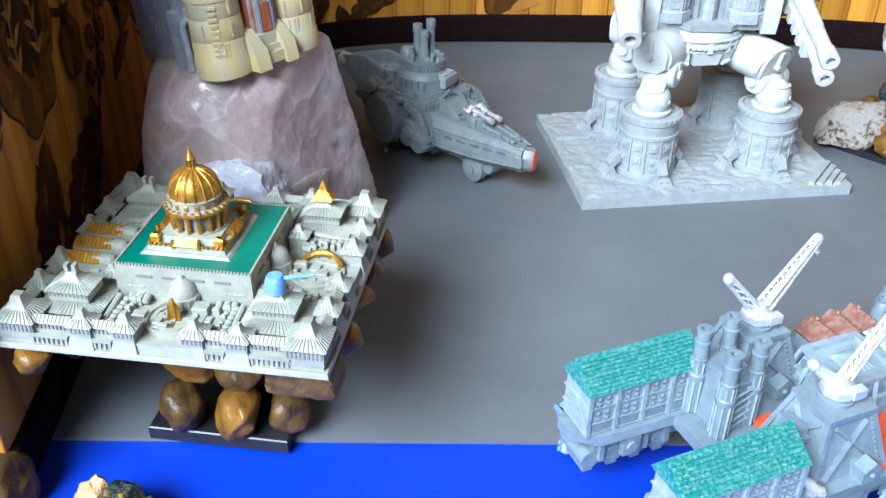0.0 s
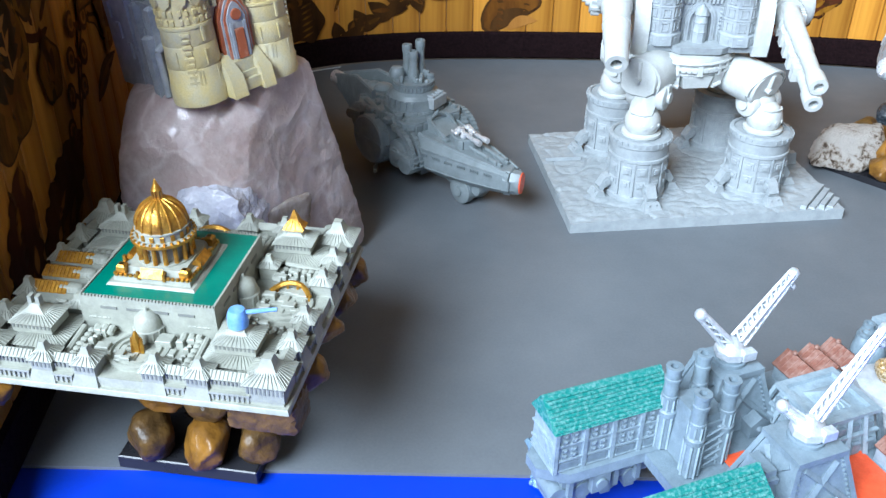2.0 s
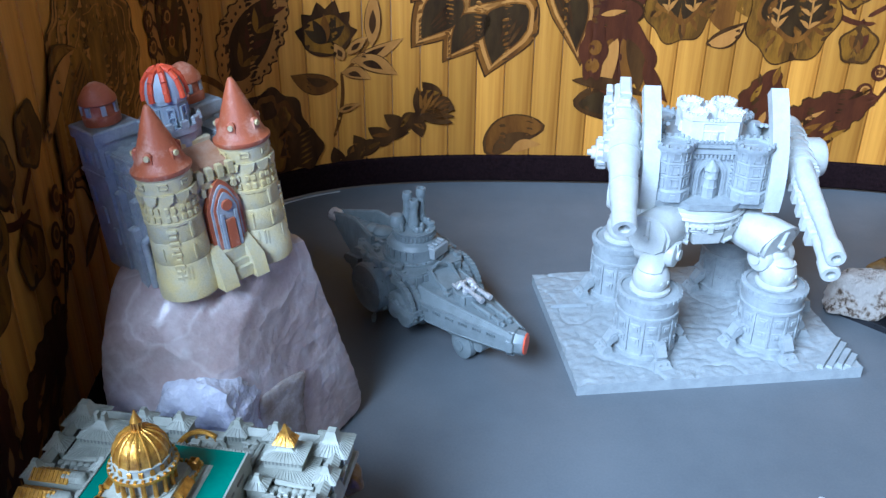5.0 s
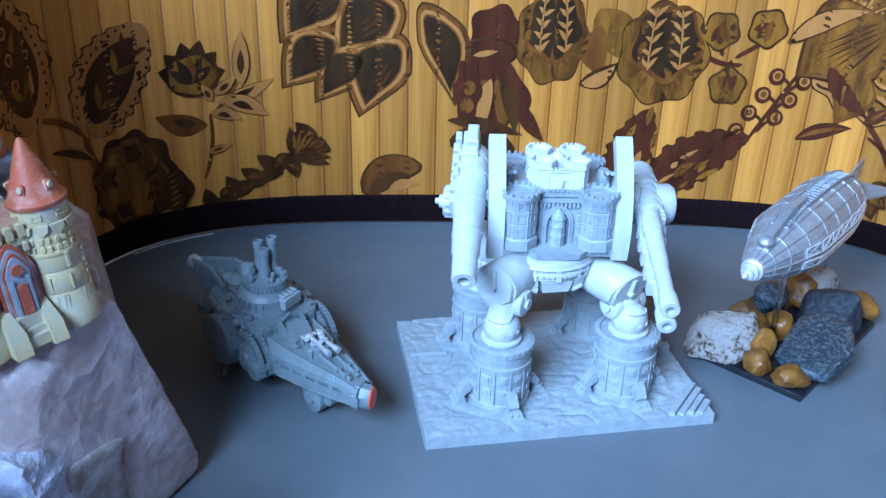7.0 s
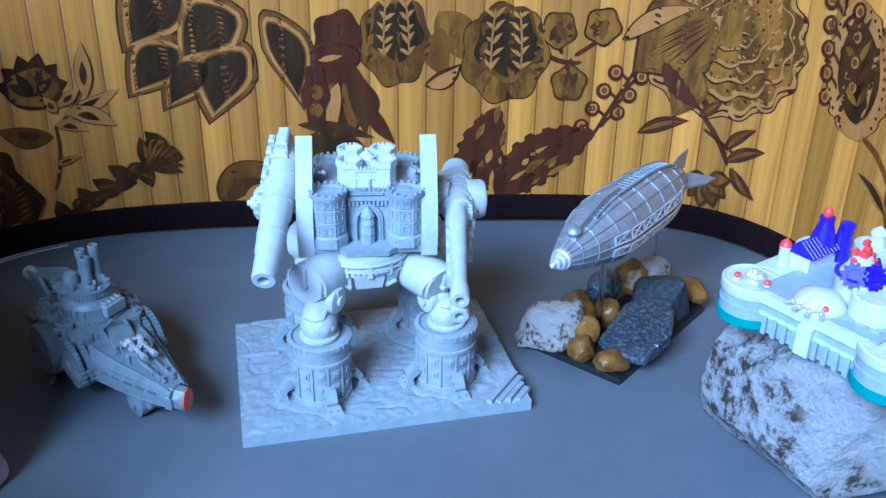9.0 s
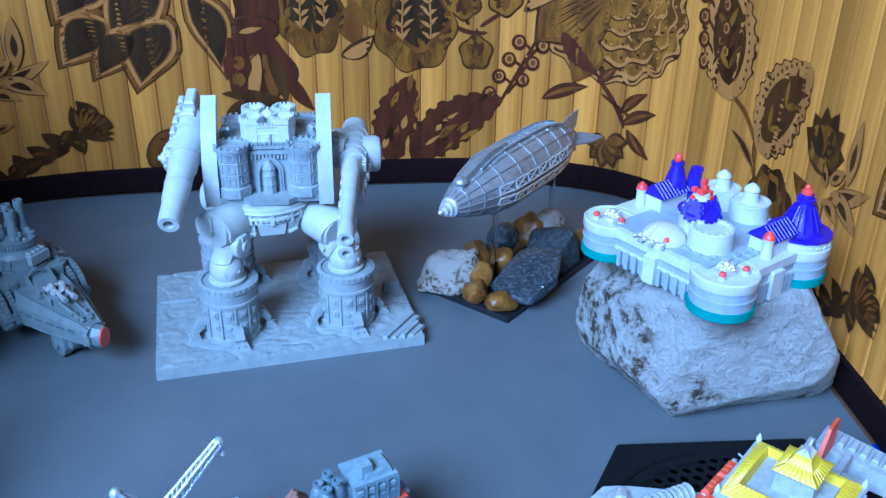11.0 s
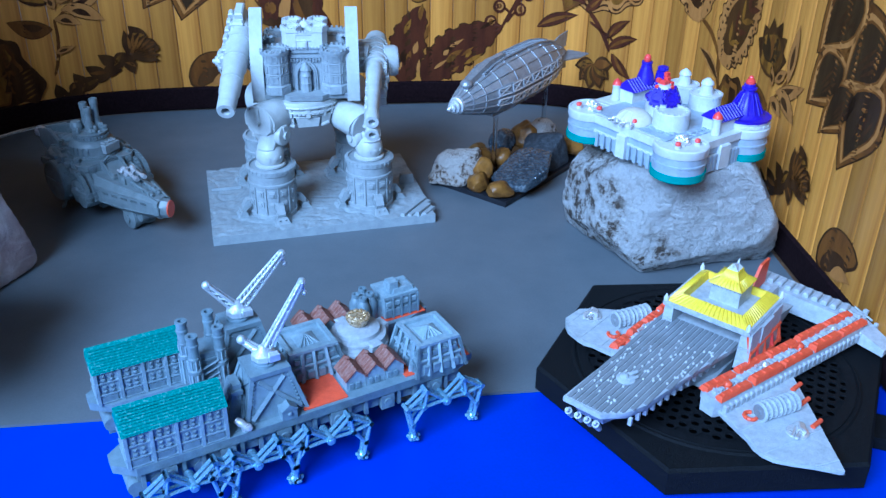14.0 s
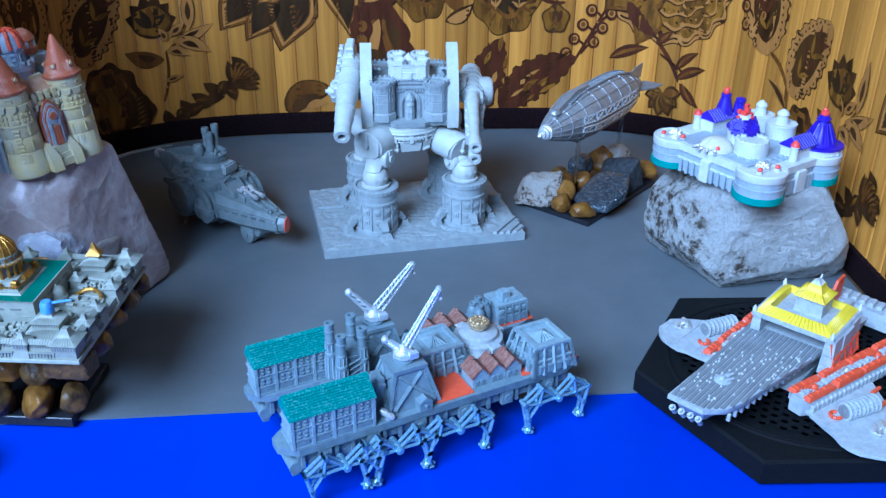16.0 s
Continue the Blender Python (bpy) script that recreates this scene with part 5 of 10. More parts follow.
        poly(b, [[o + q * (g * u) + flat_d * (h * u) + Vector((0, 0, z)) for g, h in ring]
                 for o, u, z in ((low, 0.86, 0.0470), (low, 1.0, 0.0500), (mid_, 1.06, S.z - 0.0010), (mid_, 1.06, S.z + 0.0024), (mid_, 0.90, S.z + 0.0044))])
        part("shin", b, WHITE_RESIN, c, "white resin shin with knee joint")
        b = B()
        turned(b, S - q * 0.0098, S + q * 0.0098, [(0.0044, 0), (0.0062, 0.03), (0.0066, 0.07), (0.0066, 0.22), (0.0050, 0.24), (0.0050, 0.76), (0.0066, 0.78), (0.0066, 0.93), (0.0062, 0.97), (0.0044, 1.0)], 26)
        rod(b, S - q * 0.0112, S + q * 0.0112, 0.0027, 0.0027, 16)
        for e in (-1, 1):
            poly(b, [[S + q * (e * 0.0104) + flat_d * g + Vector((0, 0, h)) for g, h in ((-0.0018, -0.0020), (0.0018, -0.0020), (0.0022, 0.0062), (-0.0022, 0.0062))],
                     [S + q * (e * 0.0088) + flat_d * g + Vector((0, 0, h)) for g, h in ((-0.0018, -0.0020), (0.0018, -0.0020), (0.0022, 0.0062), (-0.0022, 0.0062))]])
        part("knee_hinge", b, WHITE_RESIN, c, "white round knee hinge with a pin")
    b = B()
    lathe(b, hipx, hipy, [(0.010, 0.0590), (0.0150, 0.0596), (0.0162, 0.0630), (0.0205, 0.0660), (0.0226, 0.0690), (0.0232, 0.0735), (0.0225, 0.0752), (0.0170, 0.0760)], 28)
    for z, r in ((0.0724, 0.0234), (0.0694, 0.0230), (0.0664, 0.0214)):   # rails round the ring
        for k in range(28):
            a0, a1 = 2 * math.pi * k / 28, 2 * math.pi * (k + 1) / 28
            rod(b, (hipx + r * math.cos(a0), hipy + r * math.sin(a0), z), (hipx + r * math.cos(a1), hipy + r * math.sin(a1), z), 0.0008, 0.0008, 6)
    for back in (0, math.pi):
        for k in (-42, -27, 0, 27, 42):
            M_ = Matrix.Translation((hipx, hipy, 0)) @ rz(back - math.pi / 2 + radians(k))
            bx(b, 0.0226, 0, 0.0664, 0.0020, 0.0018 if k else 0.0026, 0.0066, 0, M_, 0.0004)
        for k in (-20, -13.5, -7, 7, 13.5, 20):
            M_ = Matrix.Translation((hipx, hipy, 0)) @ rz(back - math.pi / 2 + radians(k))
            bx(b, 0.0228, 0, 0.0682, 0.0018, 0.0020, 0.0022, 0, M_, 0.0003)
        M_ = Matrix.Translation((hipx, hipy, 0)) @ rz(back)
        poly(b, [[(-0.0062, -0.0150, 0.0590), (0.0062, -0.0150, 0.0590), (0.0062, -0.0205, 0.0596), (-0.0062, -0.0205, 0.0596)],
                 [(-0.0074, -0.0150, 0.0655), (0.0074, -0.0150, 0.0655), (0.0074, -0.0218, 0.0655), (-0.0074, -0.0218, 0.0655)]], 0, M_)
        for e in (-1, 1):
            poly(b, [[(e * 0.0082 - 0.0004, -0.0120, 0.0588), (e * 0.0134, -0.0120, 0.0596), (e * 0.0134, -0.0176, 0.0606), (e * 0.0082 - 0.0004, -0.0196, 0.0594)][::e],
                     [(e * 0.0088, -0.0120, 0.0670), (e * 0.0150, -0.0120, 0.0670), (e * 0.0150, -0.0180, 0.0670), (e * 0.0088, -0.0208, 0.0670)][::e]], 0, M_)
            rod(b, (e * 0.0085, -0.0196, 0.0602), (e * 0.0130, -0.0178, 0.0612), 0.0012, 0.0012, 8, 0, M_)
    part("pelvis", b, WHITE_RESIN, c, "white resin hip ring with relief panels")
    # castle body, turned on the hips
    waist = Matrix.Translation((hipx + 0.0043, hipy + 0.0080, -0.0032)) @ rz(radians(-9.0)) @ Matrix.Translation((-hipx, -hipy, 0))
    made = set(c.children)
    b = B()
    lathe(b, hipx - 0.002, hipy - 0.004, [(0.0170, 0.0775), (0.0200, 0.0785), (0.0215, 0.0800)], 30)
    poly(b, [[(0.0385, 0.0275, 0.0795), (0.0515, 0.0275, 0.0795), (0.0555, 0.0235, 0.0795), (0.0745, 0.0235, 0.0795), (0.0785, 0.0275, 0.0795), (0.0915, 0.0275, 0.0795), (0.0915, 0.0770, 0.0795), (0.0385, 0.0770, 0.0795)],
             [(0.0375, 0.0265, 0.0830), (0.0510, 0.0265, 0.0830), (0.0550, 0.0225, 0.0830), (0.0750, 0.0225, 0.0830), (0.0790, 0.0265, 0.0830), (0.0925, 0.0265, 0.0830), (0.0925, 0.0780, 0.0830), (0.0375, 0.0780, 0.0830)]])
    part("platform", b, GREY_RESIN, c)
    b = B()
    box(b, 0.0450, 0.0850, 0.0350, 0.0710, 0.0830, 0.1085)
    box(b, 0.0500, 0.0800, 0.0335, 0.0360, 0.1035, 0.1055)
    crenels(b, 0.0520, 0.0347, 0.0780, 0.0347, 0.1085, 12, 0.0012, 0.0013)
    for i in range(14):
        bx(b, 0.0528 + i * 0.0019, 0.0342, 0.1010, 0.0011, 0.0014, 0.0022, 0, None, 0.0002)
    for s in (-1, 1):
        for i in range(9):
            bx(b, 0.0650 + s * 0.0098, 0.0346, 0.0850 + i * 0.0019, 0.0014, 0.0012, 0.0010, 0, None, 0.0002)
    bx(b, 0.0650, 0.0342, 0.1064, 0.0150, 0.0010, 0.0008, 0)
    for r, y in ((0.0072, 0.0336), (0.0060, 0.0330)):
        out = [(0.065 - r, y, 0.0830)] + [(0.065 + r * math.cos(math.pi * (1 - i / 12)), y, 0.0930 + r * 1.25 * math.sin(math.pi * i / 12)) for i in range(13)] + [(0.065 + r, y, 0.0830)]
        inn = [(0.065 + (x - 0.065) * 0.84, y, 0.0830 + (z - 0.0830) * 0.93) for x, _, z in out]
        for p, q, u, v in zip(out, out[1:], inn, inn[1:]):
            poly(b, [[p, q, v, u], [(a_[0], 0.036, a_[2]) for a_ in (p, q, v, u)]])
    part("castle_front", b, GREY_RESIN, c, "grey gatehouse front with pointed arch")
    b = B()
    lathe(b, 0.0650, 0.0325, [(0.0034, 0.0830), (0.0034, 0.0880), (0.0037, 0.0882), (0.0033, 0.0888), (0.0033, 0.0925), (0.0036, 0.0928), (0.0032, 0.0933), (0.0032, 0.0960), (0.0036, 0.0964), (0.0026, 0.0990), (0.0004, 0.1012)], 8, turn=math.pi / 8)
    part("gate_turret", b, GREY_RESIN, c)
    for x, y in ((0.0470, 0.0330), (0.0830, 0.0330), (0.0470, 0.0720), (0.0830, 0.0720)):
        b = B()
        r, t = 0.0084, math.pi / 8
        z = 0.0830
        lathe(b, x, y, [(r * 1.10, z), (r * 1.10, z + 0.00484), (r, z + 0.00572), (r, z + 0.01188), (r * 1.03, z + 0.01206), (r * 1.03, z + 0.01258), (r, z + 0.01276), (r, z + 0.01804), (r * 1.03, z + 0.01822), (r * 1.03, z + 0.01874), (r, z + 0.01892), (r * 1.0, z + 0.02358), (r * 1.10, z + 0.02464), (r * 1.10, z + 0.02640), (r * 0.92, z + 0.02640), (r * 0.90, z + 0.02508), (0.0001, z + 0.02508)], 8, 0, None, t)
        for k in range(8):
            a = k * math.pi / 4
            M_ = Matrix.Translation((x, y, 0)) @ rz(a) @ Matrix.Translation((r * 0.924, 0, 0))
            for zz in (0.0066, 0.0132, 0.0195):
                for (u, v, su, sv) in ((0, 0.0002, 0.0038, 0.0005), (0, 0.0040, 0.0034, 0.0005), (-0.0015, 0.0002, 0.0005, 0.0042), (0.0015, 0.0002, 0.0005, 0.0042)):
                    bx(b, 0, u, z + zz + v, 0.0007, su, sv, 0, M_)
            bx(b, 0.0004, 0, z + 0.00123, 0.0012, 0.0026, 0.0026, 0, M_, 0.0004)
            for u in (-0.0016, 0.0016):
                bx(b, 0.0004, u, z + 0.02640, 0.0012, 0.0014, 0.0013, 0, M_)
        part("corner_turret", b, GREY_RESIN, c, "grey eight-sided panelled turret")
    b = B()
    kx, ky, z = 0.0650, 0.0500, 0.1085
    lathe(b, kx, ky, [(0.0134, z - 0.002), (0.0134, z + 0.0040), (0.0138, z + 0.0043), (0.0138, z + 0.0048), (0.0134, z + 0.0051), (0.0134, z + 0.0078), (0.0140, z + 0.0082), (0.0140, z + 0.0096), (0.0124, z + 0.0096), (0.0124, z + 0.0070), (0.0002, z + 0.0070)], 8, 0, None, math.pi / 8)
    for k in range(8):
        M_ = Matrix.Translation((kx, ky, 0)) @ rz(k * math.pi / 4) @ Matrix.Translation((0.0124, 0, 0))
        for u in (-0.0042, -0.0025, -0.0008, 0.0008, 0.0025, 0.0042):
            bx(b, 0.0004, u, z + 0.0095, 0.0012, 0.0010, 0.0011, 0, M_)
        bx(b, 0.0004, 0, z + 0.0004, 0.0014, 0.0030, 0.0052, 0, M_, 0.0008)
        bx(b, 0.0010, 0, z + 0.0004, 0.0010, 0.0016, 0.0036, 0, M_, 0.0004)
    part("keep", b, FORT_WHITE, c, "white eight-sided keep")
    for k in range(4):
        a = math.pi / 4 + k * math.pi / 2
        b = B()
        x, y = kx + 0.0112 * math.cos(a), ky + 0.0110 * math.sin(a)
        lathe(b, x, y, [(0.0058, z - 0.001), (0.0058, z + 0.0092), (0.0064, z + 0.0096), (0.0064, z + 0.0122), (0.0054, z + 0.0122), (0.0053, z + 0.0100), (0.0002, z + 0.0100)], 6)
        for q in range(6):
            M_ = Matrix.Translation((x, y, 0)) @ rz(q * math.pi / 3 + math.pi / 6) @ Matrix.Translation((0.0051, 0, 0))
            for u in (-0.0020, 0.0, 0.0020):
                bx(b, 0, u, z + 0.0121, 0.0010, 0.0011, 0.0011, 0, M_)
        part("keep_turret", b, FORT_WHITE, c, "white six-sided open-topped turret")
    b = B()
    ball(b, kx, ky, z + 0.0080, 0.0044, 14, 0, 1.3)
    rod(b, (kx, ky, z + 0.0135), (kx, ky, z + 0.0152), 0.0008, 0.0003)
    part("keep_dome", b, FORT_WHITE, c)
    # rooftop guns behind the keep
    for x in (0.0425, 0.0875):
        b = B()
        lathe(b, x, 0.0525, [(0.0036, 0.1060), (0.0036, 0.1110), (0.0022, 0.1130)], 12)
        rod(b, (x, 0.0525, 0.1115), (x, 0.0430, 0.1145), 0.0010)
        rod(b, (x + 0.0022, 0.0525, 0.1115), (x + 0.0022, 0.0430, 0.1145), 0.0010)
        part("roof_gun", b, GREY_RESIN, c)
    # shoulder discs
    for x in (0.0362, 0.0938):
        b = B()
        s = -1 if x < 0.06 else 1
        prev = None
        rings = []
        for i in range(15):   # a tall band, bowed to the front and cut flat at both ends
            u = -1 + 2 * i / 14
            z, y = 0.1045 + 0.0268 * u, 0.0285 + 0.0085 * u * u + 0.0095 * u
            dy = (0.0170 * u + 0.0095) / 0.0268
            n = Vector((0, 1, -dy)).normalized()
            rings.append([(x - 0.0038, y, z), (x + 0.0038, y, z), (x + 0.0038, y + n.y * 0.0060, z + n.z * 0.0060), (x - 0.0038, y + n.y * 0.0060, z + n.z * 0.0060)])
        poly(b, rings)
        part("shoulder_guard", b, WHITE_RESIN, c, "tall white bowed shoulder guard")
        b = B()
        turned(b, (x - s * 0.0020, 0.0480, 0.1000), (x + s * 0.0020, 0.0480, 0.1000), [(0.0100, 0), (0.0125, 0.1), (0.0125, 0.9), (0.0100, 1.0)], 28)
        part("shoulder_plate", b, WHITE_RESIN, c)
        b = B()
        rod(b, (x + s * 0.003, 0.0500, 0.1000), (x + s * 0.0110, 0.0480, 0.1000), 0.0080, 0.0065, 16)
        for a, dx, dy in ring_of(14, 0.0080):
            bx(b, x + s * 0.0055, 0.0500 + dx, 0.1000 + dy - 0.0005, 0.0030, 0.0014, 0.0014)
        part("shoulder_joint", b, WHITE_RESIN, c)
    for ob in c.children:
        if ob not in made:
            ob.matrix_basis = waist
    # one arm: a single heavy gun that points forwards and down
    p0, p1 = Vector((0.0325, 0.0760, 0.1130)), Vector((0.0154, 0.0052, 0.0830))
    d = p1 - p0
    b = B()
    turned(b, p0, p1, [(0.0045, 0), (0.0078, 0.015), (0.0084, 0.06), (0.0082, 0.30), (0.0074, 0.33), (0.0074, 0.52), (0.0066, 0.55), (0.0062, 0.80), (0.0056, 0.82), (0.0054, 0.985), (0.0050, 1.0), (0.0026, 1.0), (0.0024, 0.93)], 24)
    for u, r in ((0.10, 0.0088), (0.22, 0.0087), (0.42, 0.0078), (0.66, 0.0067)):
        rod(b, p0 + d * u, p0 + d * (u + 0.018), r, r, 24)
    part("gun_barrel", b, WHITE_RESIN, c, "white heavy gun barrel pointing down")
    b = B()
    up = Vector((0, 0, 1))
    side = d.cross(up).normalized()      # away from the body
    if side.x > 0:
        side = -side
    nrm = side.cross(d).normalized()
    if nrm.z < 0:
        nrm = -nrm
    G_ = Matrix((side, -d.normalized(), nrm)).transposed().to_4x4()
    G_.translation = p0
    # axes of the gun: x outwards, y to its rear, z up from its axis
    bx(b, 0.0005, -0.0040, -0.0050, 0.0078, 0.0220, 0.0130, 0, G_, 0.0012)
    bx(b, 0.0005, -0.0030, 0.0060, 0.0070, 0.0160, 0.0040, 0, G_, 0.0010)
    bx(b, -0.0002, -0.0010, 0.0074, 0.0052, 0.0120, 0.0066, 0, G_, 0.0008)
    for i in range(6):
        bx(b, 0.0072, -0.0330 + i * 0.0066, -0.0036 + 0.0006 * (i % 2), 0.0036, 0.0048, 0.0072, 0, G_, 0.0008)
    for i in range(4):
        bx(b, 0.0066, -0.0200 + i * 0.0080, 0.0040, 0.0030, 0.0052, 0.0038, 0, G_, 0.0008)
    rod(b, (0.0060, -0.0260, -0.0070), (0.0120, -0.0260, -0.0070), 0.0066, 0.0066, 20, 0, G_)
    rod(b, (0.0120, -0.0260, -0.0070), (0.0140, -0.0260, -0.0070), 0.0034, 0.0030, 14, 0, G_)
    rod(b, (0.0140, -0.0260, -0.0070), (0.0158, -0.0260, -0.0070), 0.0016, 0.0014, 10, 0, G_)
    for a, dx, dy in ring_of(12, 0.0066):
        bx(b, 0.0092, -0.0260 + dx, -0.0070 + dy - 0.0008, 0.0040, 0.0016, 0.0016, 0, G_)
    rod(b, (-0.0060, -0.0260, -0.0060), (-0.0135, -0.0220, -0.0050), 0.0062, 0.0050, 18, 0, G_)
    for a, dx, dy in ring_of(12, 0.0062):
        bx(b, -0.0088, -0.0260 + dx, -0.0060 + dy - 0.0007, 0.0026, 0.0015, 0.0015, 0, G_)
    part("gun_mount", b, WHITE_RESIN, c, "white gun mount with gear wheels")
    # other arm: twin long guns below a rounded receiver
    q0, q1 = Vector((0.1170, 0.0740, 0.0985)), Vector((0.0942, -0.0262, 0.0776))
    d = q1 - q0
    side = d.cross(up).normalized()
    if side.x < 0:
        side = -side
    nrm = side.cross(d).normalized()
    if nrm.z < 0:
        nrm = -nrm
    G_ = Matrix((side, -d.normalized(), nrm)).transposed().to_4x4()
    G_.translation = q0
    n_ = d.length
    b = B()
    ball(b, 0, 0.0, 0, 0.0072, 20, 0, 1.0, G_)
    rod(b, (0, 0, 0), (0, -0.0330, 0), 0.0072, 0.0068, 22, 0, G_)
    rod(b, (0, -0.0330, 0), (0, -0.0440, -0.0006), 0.0062, 0.0056, 20, 0, G_)
    for k in range(5):
        rod(b, (0, -0.0060 - k * 0.0064, 0), (0, -0.0078 - k * 0.0064, 0), 0.0077, 0.0077, 22, 0, G_)
    for k in range(12):   # cooling ribs on the receiver
        bx(b, 0.0064, -0.0080 - k * 0.0028, -0.0020, 0.0022, 0.0014, 0.0050, 0, G_, 0.0003)
    for k in range(5):
        bx(b, -0.0020, -0.0400 - k * 0.0100, -0.0074, 0.0066, 0.0046, 0.0080, 0, G_, 0.0010)
    part("gun_receiver", b, WHITE_RESIN, c, "white ribbed gun receiver")
    for z in (0.0044, -0.0042):
        b = B()
        turned(b, G_ @ Vector((0, -0.0380, z * 0.6)), G_ @ Vector((0, -n_, z)), [(0.0044, 0), (0.0046, 0.20), (0.0040, 0.22), (0.0038, 0.55), (0.0034, 0.57), (0.0033, 0.86), (0.0040, 0.87), (0.0041, 0.99), (0.0038, 1.0), (0.0020, 1.0), (0.0018, 0.95)], 20)
        part("gun_barrel", b, WHITE_RESIN, c, "white long gun barrel pointing down")
    b = B()
    wheel = Vector((0.1180, 0.0560, 0.0910))
    turned(b, wheel, wheel + Vector((0.0090, -0.0012, 0)), [(0.0090, 0), (0.0098, 0.08), (0.0098, 0.80), (0.0086, 1.0), (0.0082, 0.92), (0.0046, 0.92), (0.0042, 1.12), (0.0002, 1.12)], 28)
    for k in range(4):
        o = wheel + Vector((-0.0045 - k * 0.0018, -0.0100 - k * 0.0070, -0.0030 - k * 0.0026))
        turned(b, o, o + Vector((0.0070 - k * 0.0008, 0, 0)), [(0.0034, 0), (0.0036, 0.1), (0.0036, 0.9), (0.0026, 1.0)], 14)
        bx(b, o.x + 0.0020, o.y - 0.0010, o.z - 0.0068, 0.0050, 0.0044, 0.0050, 0, None, 0.0008)
    box(b, 0.1020, 0.1150, 0.0560, 0.0680, 0.0840, 0.1030, 0.0012, 0.0014, 0, None, 0.0010)
    part("gun_mount", b, WHITE_RESIN, c, "white gun mount with drum magazine")


mech()


# ---- steam tank ship ----
def tank_ship():
    """A land ship: local x to its muzzle, z up."""
    c = thing("armoured_land_ship", "dark grey resin land ship with riveted hull and orange muzzle", "ship model", pose(0.0425, 0.3945, 0, 0, 0, -49.4))
    G = SHIP_GREY
    f = fine(c, [G])
    # hull: faceted, drawn in to the muzzle; (x, half width, keel, chine, deck edge, deck)
    secs = [(-0.0010, 0.0054, 0.0168, 0.0192, 0.0268, 0.0280), (-0.0090, 0.0074, 0.0145, 0.0180, 0.0268, 0.0288), (-0.0300, 0.0128, 0.0105, 0.0165, 0.0266, 0.0300), (-0.0480, 0.0165, 0.0092, 0.0160, 0.0266, 0.0310),
            (-0.0600, 0.0178, 0.0090, 0.0160, 0.0266, 0.0318), (-0.0850, 0.0170, 0.0090, 0.0165, 0.0266, 0.0320), (-0.1050, 0.0140, 0.0090, 0.0180, 0.0260, 0.0320), (-0.1180, 0.0090, 0.0140, 0.0210, 0.0270, 0.0310)]
    b = B()
    poly(b, [[(x - (y * 0.5 if x > -0.005 else 0), y, z) for y, z in ((-w * 0.45, k), (w * 0.45, k), (w * 0.92, ch), (w, e - 0.0006), (w * 0.97, e), (w * 0.74, d), (-w * 0.74, d), (-w * 0.97, e), (-w, e - 0.0006), (-w * 0.92, ch))] for x, w, k, ch, e, d in secs])
    part("hull", b, G, c, "dark grey faceted hull with rivets")
    xs = [-q[0] for q in secs]

    def at(x, i):
        return float(np.interp(-x, xs, [q[i] for q in secs]))

    for s in (-1, 1):
        for k in range(40):   # rows of portholes and rivets along the sides
            x = -0.008 - 0.050 * k / 39
            w = at(x, 1)
            if k % 6 < 4:
                zz = at(x, 3) + (at(x, 4) - at(x, 3)) * 0.66
                bx(f, x, s * w * 0.985, zz, 0.0008, 0.0012, 0.0013)
            if 6 < k and k % 7 < 4:
                zz = at(x, 2) + (at(x, 3) - at(x, 2)) * 0.80
                bx(f, x, s * w * 0.84, zz, 0.0007, 0.0012, 0.0009)
            if k % 2:
                bx(f, x, s * w * 0.80, at(x, 4) + (at(x, 5) - at(x, 4)) * 0.52, 0.0006, 0.0006, 0.0007)
        for (xa, wa, ka, ca, ea, da), (xb, wb, kb, cb, eb, db) in zip(secs[:4], secs[1:5]):   # beading along the edges
            rod(f, (xa, s * wa * 0.74, da), (xb, s * wb * 0.74, db), 0.0006, 0.0006, 5)
            rod(f, (xa, s * wa, ea), (xb, s * wb, eb), 0.0005, 0.0005, 5)
            rod(f, (xa, s * wa * 0.92, ca), (xb, s * wb * 0.92, cb), 0.0004, 0.0004, 5)
    b = B()
    M_ = Matrix.Translation((-0.0002, 0.0004, 0.0222)) @ rz(radians(30)) @ Matrix.Rotation(radians(90), 4, "Y")   # cut off aslant
    lathe(b, 0, 0, [(0.0070, -0.0040), (0.0070, -0.0012), (0.0062, -0.0008), (0.0060, 0.0030), (0.0056, 0.0038)], 8, 0, M_, math.pi / 8, 0.86)
    for k in range(4):
        M2 = M_ @ rz(k * math.pi / 2)
        bx(b, 0.0054, 0, -0.0040, 0.0018, 0.0050, 0.0036, 0, M2, 0.0005)
    part("muzzle_collar", b, G, c)
    b = B()
    lathe(b, 0, 0, [(0.0052, 0.0036), (0.0054, 0.0040), (0.0052, 0.0045), (0.0001, 0.0046)], 26, 0, M_, 0, 0.86)
    part("muzzle_disc", b, ORANGE, c, "round orange painted muzzle")
    for s in (-1, 1):   # twin rails along the foredeck
        b = B()
        rod(b, (-0.0060, s * 0.0022, 0.0292), (-0.0300, s * 0.0030, 0.0312), 0.0010, 0.0010, 8)
        for x in (-0.0090, -0.0150, -0.0230):
            bx(b, x, s * 0.0026, 0.0284, 0.0016, 0.0030, 0.0026, 0, None, 0.0004)
        part("deck_rail", b, G, c)
    b = B()
    lathe(b, -0.0345, 0.0, [(0.0072, 0.0290), (0.0072, 0.0335), (0.0074, 0.0337), (0.0074, 0.0348), (0.0066, 0.0350), (0.0064, 0.0340), (0.0002, 0.0340)], 22)
